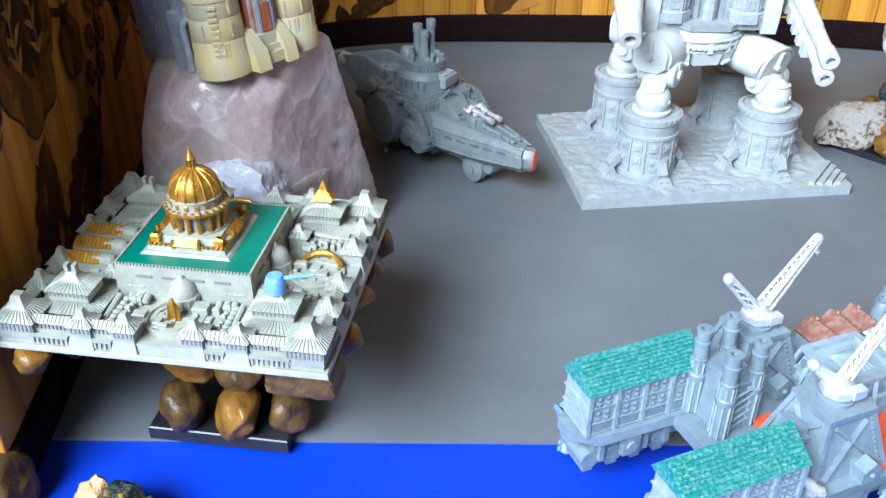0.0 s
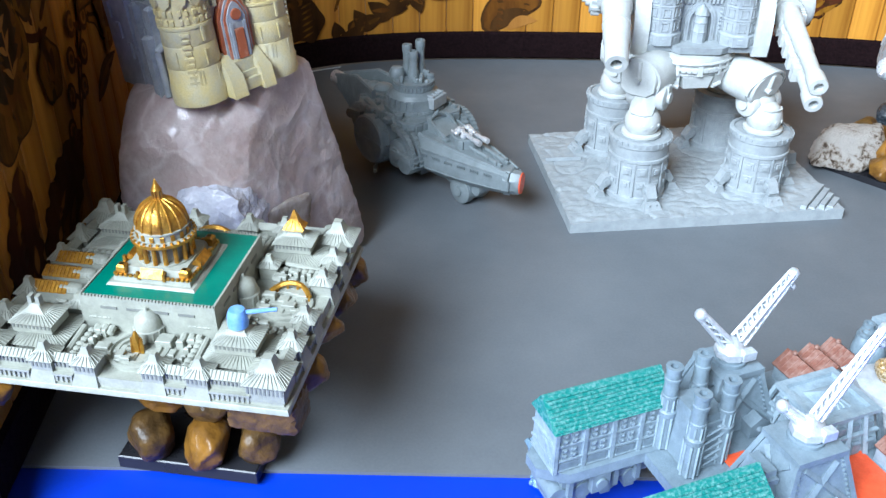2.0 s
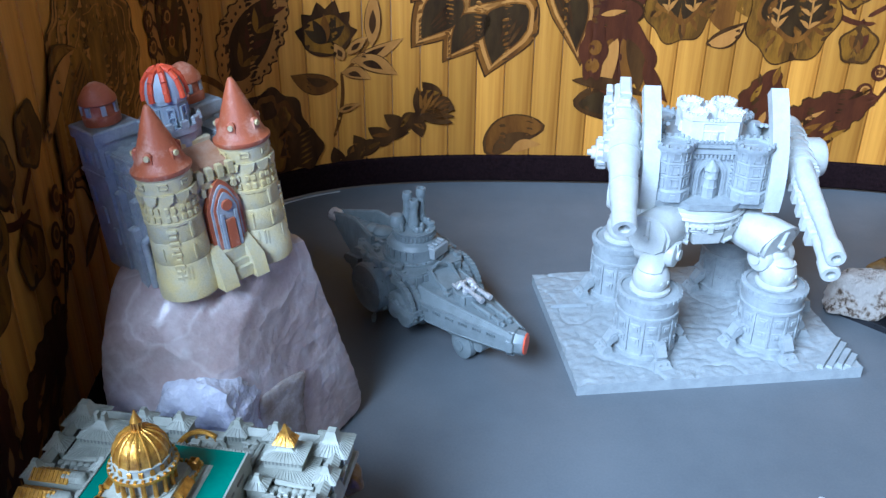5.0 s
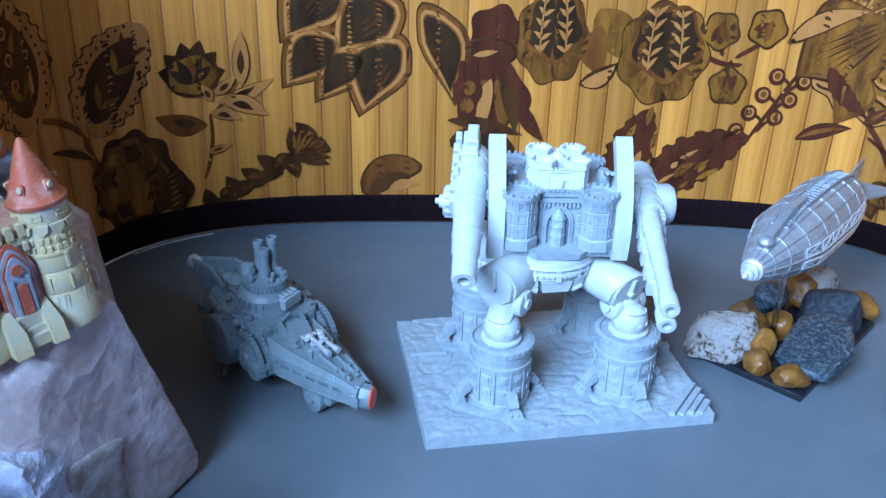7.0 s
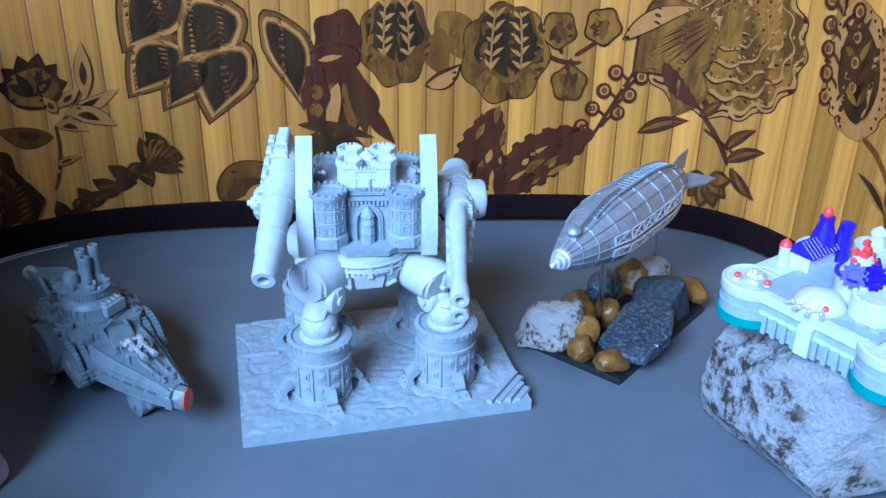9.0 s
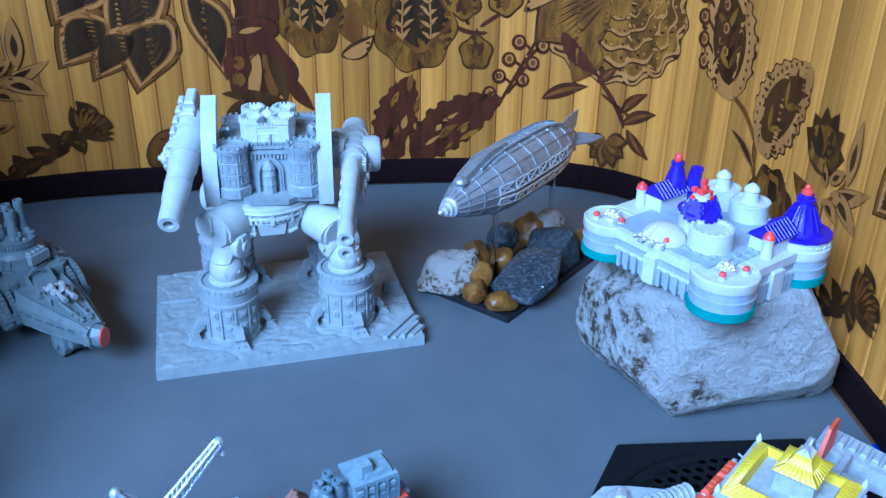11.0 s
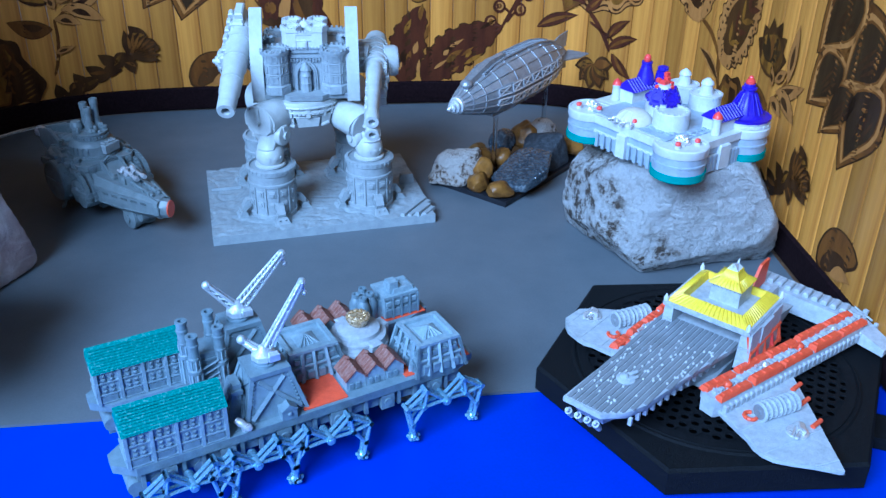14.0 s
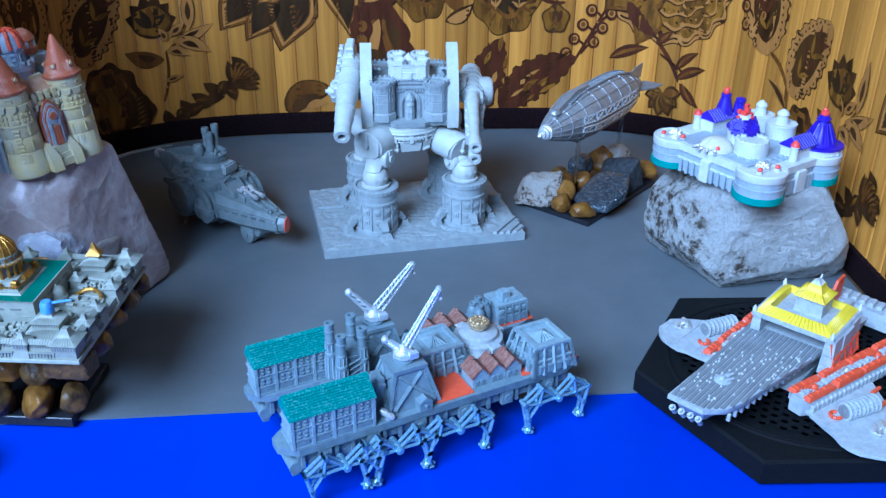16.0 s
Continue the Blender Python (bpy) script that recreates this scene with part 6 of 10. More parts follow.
    for a, dx, dy in ring_of(4, 0.0074, 0.5):
        bx(b, 0, 0, 0.0296, 0.0018, 0.0024, 0.0050, 0, Matrix.Translation((-0.0345 + dx, dy, 0)) @ rz(a), 0.0005)
    bx(b, -0.0420, -0.0070, 0.0300, 0.0036, 0.0024, 0.0022, 0, None, 0.0005)
    part("fore_turret", b, G, c)
    b = B()
    rnd = random.Random(5)
    for k in range(16):
        ball(b, -0.0345 + rnd.uniform(-0.0046, 0.0046), rnd.uniform(-0.0040, 0.0040), 0.0352 + rnd.uniform(0, 0.0022), rnd.uniform(0.0010, 0.0018), 8)
    for s in (-1, 1):
        rod(b, (-0.0330, s * 0.0022, 0.0362), (-0.0225, s * 0.0026, 0.0352), 0.0010, 0.0010, 8)
        rod(b, (-0.0245, s * 0.0025, 0.0354), (-0.0215, s * 0.0026, 0.0351), 0.0015, 0.0015, 10)
        rod(b, (-0.0370, s * 0.0040, 0.0350), (-0.0410, s * 0.0044, 0.0362), 0.0009, 0.0006, 7)
    part("fore_gun", b, SILVER, c, "bright silver twin gun")
    # raised bridge deck with a gabled hatch in its front
    b = B()
    poly(b, [[(-0.0575, -0.0150, 0.0300), (-0.0575, 0.0150, 0.0300), (-0.0620, 0.0190, 0.0300), (-0.1000, 0.0190, 0.0300), (-0.1080, 0.0130, 0.0300), (-0.1080, -0.0130, 0.0300), (-0.1000, -0.0190, 0.0300), (-0.0620, -0.0190, 0.0300)],
             [(-0.0575, -0.0150, 0.0362), (-0.0575, 0.0150, 0.0362), (-0.0620, 0.0190, 0.0362), (-0.1000, 0.0190, 0.0362), (-0.1080, 0.0130, 0.0362), (-0.1080, -0.0130, 0.0362), (-0.1000, -0.0190, 0.0362), (-0.0620, -0.0190, 0.0362)]])
    for y in (-0.0125, -0.0075, 0.0075, 0.0125):
        bx(b, -0.0572, y, 0.0306, 0.0010, 0.0034, 0.0048, 0, None, 0.0003)
    part("bridge_deck", b, G, c)
    b = B()
    poly(b, [[(-0.0440, -0.0062, 0.0300), (-0.0440, 0.0062, 0.0300), (-0.0440, 0.0056, 0.0322), (-0.0440, -0.0056, 0.0322)], [(-0.0580, -0.0062, 0.0300), (-0.0580, 0.0062, 0.0300), (-0.0580, 0.0056, 0.0352), (-0.0580, -0.0056, 0.0352)]])
    for s in (-1, 1):
        poly(b, [[(-0.0460, s * 0.0068, 0.0302), (-0.0590, s * 0.0068, 0.0302), (-0.0580, s * 0.0068, 0.0378), (-0.0555, s * 0.0068, 0.0378)], [(-0.0460, s * 0.0056, 0.0302), (-0.0590, s * 0.0056, 0.0302), (-0.0580, s * 0.0056, 0.0378), (-0.0555, s * 0.0056, 0.0378)]])
        rod(b, (-0.0575, s * 0.0075, 0.0345), (-0.0575, 0.0, 0.0395), 0.0008, 0.0008, 6)
    part("hatch", b, G, c, "grey gabled hatch before the bridge")
    # stepped round bridge
    b = B()
    tx, ty = -0.0775, 0.0004
    lathe(b, tx, ty, [(0.0160, 0.0360), (0.0160, 0.0374), (0.0154, 0.0378), (0.0144, 0.0380), (0.0142, 0.0390), (0.0138, 0.0436), (0.0132, 0.0442), (0.0128, 0.0452), (0.0116, 0.0460), (0.0106, 0.0466), (0.0104, 0.0500), (0.0108, 0.0503), (0.0108, 0.0512), (0.0098, 0.0513), (0.0096, 0.0508), (0.0002, 0.0508)], 40)
    part("bridge_drum", b, G, c, "grey stepped round bridge")
    for a, dx, dy in ring_of(26, 0.0140):
        M_ = Matrix.Translation((tx + dx, ty + dy, 0)) @ rz(a)
        if abs(math.atan2(math.sin(a), math.cos(a))) > 0.55:
            bx(f, 0, 0, 0.0388, 0.0012, 0.0012, 0.0042 + 0.0006 * (int(a * 9) % 2), 0, M_, 0.0002)
    for a, dx, dy in ring_of(34, 0.0105):
        bx(f, tx + dx, ty + dy, 0.0476, 0.0008, 0.0008, 0.0018)
    for a, dx, dy in ring_of(44, 0.0157):
        bx(f, tx + dx, ty + dy, 0.0376, 0.0006, 0.0006, 0.0008)
    for k in range(16):
        a, r = rnd.uniform(0, math.tau), rnd.uniform(0.004, 0.0088)
        h = rnd.uniform(0.0006, 0.0032)
        lathe(f, tx + r * math.cos(a), ty + r * math.sin(a), [(0.0012, 0.0510), (0.0012, 0.0512 + h), (0.0007, 0.0518 + h)], 8)
    b = B()
    M_ = Matrix.Translation((tx + 0.0116, ty + 0.0046, 0)) @ rz(0.33)
    bx(b, 0, 0, 0.0392, 0.0070, 0.0124, 0.0056, 0, M_, 0.0005)
    for k in range(4):
        bx(b, 0.0002, -0.0045 + k * 0.003, 0.0451, 0.0042, 0.0016, 0.0008, 0, M_, 0.0002)
    part("bridge_box", b, GREY_RESIN, c, "pale grey box on the bridge front")
    for x, y, h in ((-0.0858, 0.0026, 0.0668), (-0.0806, 0.0072, 0.0696), (-0.0785, 0.0010, 0.0656)):
        b = B()
        lathe(b, x, y, [(0.0031, 0.0508), (0.0029, 0.0545), (0.0022, 0.0562), (0.0021, h - 0.0042), (0.0025, h - 0.0040), (0.0026, h - 0.0004), (0.0024, h), (0.0017, h), (0.0016, h - 0.004)], 18)
        rod(b, (x + 0.0030, y - 0.0004, 0.0512), (x + 0.0016, y - 0.0002, 0.0572), 0.0008, 0.0006, 6)
        part("chimney", b, G, c, "grey round chimney with a collar")
    b = B()
    lathe(b, -0.0858, -0.0042, [(0.0042, 0.0508), (0.0042, 0.0535), (0.0036, 0.0545), (0.0030, 0.0560), (0.0012, 0.0566)], 16)
    lathe(b, -0.0735, 0.0080, [(0.0022, 0.0508), (0.0022, 0.0530), (0.0012, 0.0536)], 12)
    part("bridge_fitting", b, G, c)
    # running gear on both sides
    for s in (-1, 1):
        b = B()
        turned(b, (-0.0835, s * 0.0120, 0.0222), (-0.0835, s * 0.0262, 0.0222), [(0.0110, 0), (0.0136, 0.05), (0.0142, 0.35), (0.0140, 0.62), (0.0132, 0.66), (0.0130, 0.94), (0.0122, 1.0), (0.0118, 0.97), (0.0002, 0.97)], 40)
        bx(b, -0.0835, s * 0.0259, 0.0212, 0.0230, 0.0008, 0.0014)
        for a, dx, dy in ring_of(10, 0.0136):
            bx(f, 0, 0, -0.0004, 0.0010, 0.0090, 0.0010, 0, Matrix.Translation((-0.0835 + dx, s * 0.0190, 0.0222 + dy)) @ Matrix.Rotation(-a, 4, "Y"))
        part("wheel", b, G, c, "large dark grey side wheel")
        for yy in (0.0168, 0.0212):   # two toothed arcs before the wheel
            b = B()
            pts_o, pts_i = [], []
            for i in range(15):
                a = -0.15 + i / 14 * 1.95
                pts_o.append((-0.0640 + 0.0148 * math.cos(a), 0.0185 + 0.0160 * math.sin(a)))
                pts_i.append((-0.0640 + 0.0122 * math.cos(a), 0.0185 + 0.0134 * math.sin(a)))
            for (o0, o1), (i0, i1) in zip(zip(pts_o, pts_o[1:]), zip(pts_i, pts_i[1:])):
                ring = [o0, o1, i1, i0]
                poly(b, [[(x, s * (yy - 0.0012), z) for x, z in ring], [(x, s * (yy + 0.0012), z) for x, z in ring]])
            for i in range(13):
                a = -0.10 + i / 12 * 1.85
                M_ = Matrix.Translation((-0.0640 + 0.0152 * math.cos(a), s * yy, 0.0185 + 0.0164 * math.sin(a))) @ Matrix.Rotation(-a, 4, "Y")
                bx(b, -0.0003, 0, -0.0005, 0.0009, 0.0024, 0.0010, 0, M_)
            part("track_arc", b, G, c, "grey toothed track arc")
        b = B()
        for k, r in ((0, 0.0074), (1, 0.0040)):
            turned(b, (-0.0635, s * 0.0130, 0.0200), (-0.0635, s * (0.0222 + 0.0010 * k), 0.0200), [(r, 0), (r, 0.9), (r * 0.8, 1.0)], 20)
        part("idler_wheel", b, G, c)
        b = B()
        y0, y1 = sorted((s * 0.0130, s * 0.0240))
        box(b, -0.0670, -0.0495, y0, y1, 0.0190, 0.0222, 0.0003, 0.0003, 0, None, 0.0005)
        box(b, -0.0680, -0.0510, *sorted((s * 0.0130, s * 0.0225)), 0.0150, 0.0192, 0.0006, 0.0004)
        turned(b, (-0.0570, s * 0.0120, 0.0170), (-0.0570, s * 0.0226, 0.0170), [(0.0058, 0), (0.0062, 0.1), (0.0062, 0.9), (0.0056, 1.0), (0.0002, 1.0)], 24)
        turned(b, (-0.0670, s * 0.0120, 0.0158), (-0.0670, s * 0.0212, 0.0158), [(0.0050, 0), (0.0052, 0.1), (0.0052, 0.9), (0.0046, 1.0), (0.0002, 1.0)], 20)
        part("side_sponson", b, G, c, "grey sponson with road wheels below")
        b = B()
        poly(b, [[(-0.0960, s * 0.0130, 0.0320), (-0.1085, s * 0.0110, 0.0300), (-0.1125, s * 0.0110, 0.0260), (-0.1100, s * 0.0110, 0.0240), (-0.0980, s * 0.0130, 0.0270)], [(-0.0960, s * 0.0215, 0.0320), (-0.1085, s * 0.0210, 0.0300), (-0.1125, s * 0.0200, 0.0260), (-0.1100, s * 0.0200, 0.0240), (-0.0980, s * 0.0215, 0.0270)]])
        turned(b, (-0.1010, s * 0.0110, 0.0260), (-0.1010, s * 0.0190, 0.0260), [(0.0080, 0), (0.0090, 0.1), (0.0090, 0.9), (0.0070, 1.0), (0.0002, 1.0)], 24)
        part("rear_fender", b, G, c)
        b = B()   # pipes and boxes between deck and wheel
        rod(b, (-0.0980, s * 0.0160, 0.0372), (-0.0760, s * 0.0190, 0.0352), 0.0014, 0.0014, 8)
        rod(b, (-0.0880, s * 0.0200, 0.0360), (-0.0700, s * 0.0180, 0.0372), 0.0011, 0.0011, 8)
        rod(b, (-0.0720, s * 0.0178, 0.0372), (-0.0660, s * 0.0200, 0.0330), 0.0012, 0.0012, 8)
        for k in range(4):
            bx(b, -0.0940 + k * 0.0072, s * (0.0196 + 0.0010 * (k % 2)), 0.0340, 0.0044, 0.0036, 0.0026 + 0.0010 * (k % 3), 0, None, 0.0005)
        lathe(b, -0.0690, s * 0.0160, [(0.0022, 0.0360), (0.0022, 0.0384), (0.0012, 0.0390)], 12)
        part("side_pipe", b, G, c)
    b = B()
    turned(b, (-0.0310, -0.0078, 0.0074), (-0.0310, 0.0078, 0.0074), [(0.0056, 0), (0.0072, 0.05), (0.0072, 0.30), (0.0064, 0.32), (0.0064, 0.68), (0.0072, 0.70), (0.0072, 0.95), (0.0056, 1.0)], 26)
    rod(b, (-0.0310, -0.0088, 0.0074), (-0.0310, 0.0088, 0.0074), 0.0026, 0.0026, 14)
    box(b, -0.0420, -0.0240, -0.0060, 0.0060, 0.0085, 0.0130)
    rod(b, (-0.0215, -0.0050, 0.0110), (-0.0215, 0.0050, 0.0110), 0.0034, 0.0034, 16)
    part("fore_wheel", b, G, c)
    b = B()
    rod(b, (-0.0850, -0.0080, 0.0074), (-0.0850, 0.0080, 0.0074), 0.0073, 0.0073, 22)
    box(b, -0.1000, -0.0600, -0.0090, 0.0090, 0.0050, 0.0110)
    part("belly", b, G, c)
    b = B()
    rod(b, (-0.0900, -0.0150, 0.0070), (-0.0765, -0.0268, 0.0064), 0.0007, 0.0007, 6)
    rod(b, (-0.0800, -0.0240, 0.0066), (-0.0765, -0.0268, 0.0064), 0.0013, 0.0010, 8)
    part("tow_hook", b, G, c)
    # tail: two side plates that rise to a silver cap
    b = B()
    for s in (-1, 1):
        poly(b, [[(-0.0980, s * 0.0120, 0.0180), (-0.0980, s * 0.0120, 0.0400), (-0.1180, s * 0.0085, 0.0420), (-0.1470, s * 0.0030, 0.0330), (-0.1470, s * 0.0030, 0.0275), (-0.1250, s * 0.0070, 0.0190)],
                 [(-0.0980, s * 0.0096, 0.0180), (-0.0980, s * 0.0096, 0.0400), (-0.1180, s * 0.0062, 0.0420), (-0.1470, s * 0.0012, 0.0330), (-0.1470, s * 0.0012, 0.0275), (-0.1250, s * 0.0046, 0.0190)]])
        rod(b, (-0.0980, s * 0.0108, 0.0402), (-0.1180, s * 0.0074, 0.0422), 0.0010, 0.0010, 6)
        rod(b, (-0.1180, s * 0.0074, 0.0422), (-0.1470, s * 0.0022, 0.0332), 0.0010, 0.0010, 6)
    poly(b, [[(-0.0980, -0.0100, 0.0375), (-0.0980, 0.0100, 0.0375), (-0.0980, 0.0100, 0.0200), (-0.0980, -0.0100, 0.0200)], [(-0.1460, -0.0014, 0.0322), (-0.1460, 0.0014, 0.0322), (-0.1460, 0.0014, 0.0270), (-0.1460, -0.0014, 0.0270)]])
    for k in range(4):
        ball(b, -0.1040 - k * 0.0085, 0.0, 0.0376 - k * 0.0012, 0.0056 - k * 0.0011, 14, 0, 0.6)
        rod(b, (-0.1060 - k * 0.0085, -0.0088 + k * 0.0016, 0.0385 - k * 0.0010), (-0.1060 - k * 0.0085, 0.0088 - k * 0.0016, 0.0365 - k * 0.0010), 0.0009, 0.0009, 6)
    part("tail_boom", b, G, c, "grey tapering tail frame")
    b = B()
    turned(b, (-0.1440, 0, 0.0308), (-0.1525, 0, 0.0303), [(0.0034, 0), (0.0040, 0.2), (0.0036, 0.32), (0.0040, 0.5), (0.0036, 0.62), (0.0040, 0.85), (0.0030, 1.0)], 12)
    part("tail_cap", b, SILVER, c, "silver tail cap")
    for k in range(60):   # small plating over the bridge deck
        x, y = rnd.uniform(-0.106, -0.060), rnd.uniform(-0.0165, 0.0165)
        if (x - tx) ** 2 + (y - ty) ** 2 > 0.0180 ** 2:
            bx(f, x, y, 0.0360, rnd.uniform(0.0012, 0.0036), rnd.uniform(0.0012, 0.0030), rnd.uniform(0.0006, 0.0022), 0, None, 0.0002)
    finish_fine()


tank_ship()


# ---- airship over its stone base ----
AIR_M = pose(0.257, 0.420, 0, 0, 0, 45)


def airship():
    b = B()
    box(b, 0.0, 0.100, 0.0, 0.064, 0.0002, 0.0036, 0, 0, 0, None, 0.0004)
    solo("acrylic_base", b, DARK_GLASS, "dark glossy slab strewn with stones under an airship", "stand", AIR_M)
    c = thing("airship", "silver grey model airship with lattice girders on clear rods", "airship model", AIR_M)
    nose, tail = Vector((-0.0205, 0.0312, 0.0680)), Vector((0.1160, 0.0335, 0.0735))
    ax = (tail - nose)
    Mx = Matrix.Translation(nose) @ ax.to_track_quat("Z", "Y").to_matrix().to_4x4()
    Ln = ax.length

    def rad(u):
        return 0.0178 * min(1.0, (u / 0.34) ** 0.62 if u < 0.34 else 1.0) * (1.0 if u < 0.62 else max(0.18, 1 - ((u - 0.62) / 0.42) ** 2.0))
    b = B()
    us = [0.045 + 0.955 * i / 26 for i in range(27)]
    poly(b, [circle(24, rad(u), u * Ln) for u in us], 0, Mx)
    part("envelope", b, AIRSHIP_SKIN, c, "dull grey airship envelope")
    b = B()
    for k in range(16):   # long ribs
        a = 2 * math.pi * k / 16
        for u0, u1 in zip(us, us[1:]):
            r0, r1 = rad(u0) * 1.01, rad(u1) * 1.01
            rod(b, (r0 * math.cos(a), r0 * math.sin(a), u0 * Ln), (r1 * math.cos(a), r1 * math.sin(a), u1 * Ln), 0.00055, 0.00055, 4, 0, Mx)
    part("long_rib", b, AIRSHIP, c)
    for u in (0.10, 0.17, 0.27, 0.38, 0.49, 0.60, 0.71, 0.82, 0.92):
        b = B()
        r = rad(u)
        poly(b, [circle(24, r * q, u * Ln + z) for q, z in ((1.0, -0.0008), (1.035, -0.0006), (1.035, 0.0006), (1.0, 0.0008))], 0, Mx)
        part("hoop", b, AIRSHIP, c)
    b = B()
    poly(b, [circle(14, r, z) for r, z in ((0.0003, -0.0040), (0.0014, -0.0030), (0.0014, -0.0005), (0.0030, 0.0), (0.0030, 0.0022), (0.0044, 0.0026), (0.0044, 0.0046), (0.0056, 0.0052), (0.0058, 0.0072))], 0, Mx)
    part("nose_cone", b, SILVER, c, "stepped bright silver nose cone")
    # lattice girders along both flanks
    for side in (-1, 1):
        b = B()
        for lat in (0.20, -0.25):
            for k in range(7):
                u0, u1 = 0.24 + k * 0.085, 0.24 + (k + 1) * 0.085 - 0.012
                for s in (-1, 1):
                    def at(u, dl):
                        r = rad(u) * 1.05
                        a = side * (math.pi / 2) + (lat + dl) * side
                        return (r * math.sin(a), -r * math.cos(a), u * Ln)
                    rod(b, at(u0, -0.13 * s), at(u1, 0.13 * s), 0.00055, 0.00055, 4, 0, Mx)
                    rod(b, at(u0, -0.14 * s), at(u1, -0.14 * s), 0.0006, 0.0006, 4, 0, Mx)
                rod(b, at(u0, -0.15), at(u0, 0.15), 0.0006, 0.0006, 4, 0, Mx)
        part("flank_girder", b, SILVER, c, "bright silver crossed girders")
    # walkway and cabin on top (world up)
    b = B()
    ups = [(u, rad(u)) for u in (0.22, 0.30, 0.40, 0.50, 0.60, 0.70, 0.80, 0.88)]

    def top(u, r, dy, dz):
        p = nose + ax * u
        return (p.x, p.y + dy, p.z + r * 0.97 + dz)
    for (u0, r0), (u1, r1) in zip(ups, ups[1:]):
        for dy in (-0.0040, 0.0040):
            rod(b, top(u0, r0, dy, 0.0014), top(u1, r1, dy, 0.0014), 0.0007, 0.0007, 5)
        n = 4
        for k in range(n):
            u = u0 + (u1 - u0) * k / n
            r = r0 + (r1 - r0) * k / n
            rod(b, top(u, r, -0.0042, 0.0008), top(u, r, 0.0042, 0.0008), 0.0006, 0.0006, 4)
            rod(b, top(u, r, -0.0040, -0.0012), top(u, r, -0.0040, 0.0022), 0.0004, 0.0004, 4)
    part("top_walkway", b, AIRSHIP, c)
    b = B()
    poly(b, [[top(0.10, 0.0080, -0.0028, 0.0), top(0.10, 0.0080, 0.0028, 0.0), top(0.10, 0.0085, 0.0020, 0.004), top(0.10, 0.0085, -0.0020, 0.004)],
             [top(0.30, 0.0165, -0.0030, 0.0), top(0.30, 0.0165, 0.0030, 0.0), top(0.30, 0.0165, 0.0020, 0.0046), top(0.30, 0.0165, -0.0020, 0.0046)],
             [top(0.42, 0.0178, -0.0024, 0.0), top(0.42, 0.0178, 0.0024, 0.0), top(0.42, 0.0178, 0.0016, 0.003), top(0.42, 0.0178, -0.0016, 0.003)]])
    ball(b, *top(0.115, 0.0105, 0, 0.001), 0.0042, 12, 0, 0.7)
    part("top_cabin", b, AIRSHIP, c)
    b = B()
    for u in (0.36, 0.46, 0.56, 0.66):
        p = nose + ax * u
        bx(b, p.x, p.y, p.z - rad(u) - 0.0022, 0.0100, 0.0052, 0.0040, 0, None, 0.0008)
    part("keel_cabin", b, AIRSHIP, c)
    for k in range(4):   # tail fins
        a = k * math.pi / 2
        b = B()
        M_ = Mx @ Matrix.Rotation(a, 4, "Z")
        fr = 0.0180 if abs((M_ @ Vector((1, 0, 0))).z - M_.translation.z) < 0.5 else 0.0130
        poly(b, [[(0.006, -0.0007, 0.80 * Ln), (0.006, 0.0007, 0.80 * Ln), (0.003, 0.0007, 1.03 * Ln), (0.003, -0.0007, 1.03 * Ln)],
                 [(fr, -0.0004, 0.965 * Ln), (fr, 0.0004, 0.965 * Ln), (fr + 0.001, 0.0004, 1.05 * Ln), (fr + 0.001, -0.0004, 1.05 * Ln)]], 0, M_)
        part("tail_fin", b, AIRSHIP, c)
    for x, y in ((0.0304, 0.0315), (0.0950, 0.0325)):
        b = B()
        p = nose + ax * ((x + 0.0205) / ax.x)
        rod(b, (x, y, 0.0036), (x, y, p.z - 0.0165), 0.0017, 0.0017, 12)
        ob = part("support_rod", b, CLEAR, c, "clear acrylic support rod")
    G = "stones under the airship"

    def lump(x, y, z, sx, sy, sz, seed, mat_, label, tilt=0, rough=0.2, faces=9, sub=4):
        bb = B()
        stone(bb, (0, 0, 0), (sx * 1.08, sy * 1.08, sz * 1.08), seed, rough * 0.55, sub, faces + 3, flat=0.80)
        solo("stone", bb, mat_, label, "stone", AIR_M @ pose(x, y, z, tilt, 0, (seed * 31) % 50), G, angle=40)
    BR = "glossy brown pebble on a dark slab"
    def hewn_stone(c_, planes, mat_, label, seed, rough=0.04, grain=160, sharp=40, chips=24):
        bb = B()
        hewn(bb, (0, 0, 0), planes, 5, rough, grain, seed, sharp, chips=chips)
        solo("stone", bb, mat_, label, "stone", AIR_M @ pose(*c_), G, angle=30)
    hewn_stone((0.0108, 0.0478, 0.0132), [((0, 0, -1), 0.0098), ((-0.15, 0.05, 1), 0.0112), ((0.43, -0.90, 0.15), 0.0170), ((-0.43, 0.90, 0.35), 0.0160), ((-0.90, -0.43, 0.25), 0.0112), ((0.9, 0.43, 0.1), 0.0120),
                ((-0.5, -0.7, 0.75), 0.0135), ((-0.75, 0.5, 0.6), 0.0132), ((-0.2, -0.8, -0.6), 0.0155), ((0.1, 0.5, 0.9), 0.0125)], PALE_ROCK, "white lumpy stone with dark brown clefts", 41, 0.13, 210, 14, 14)
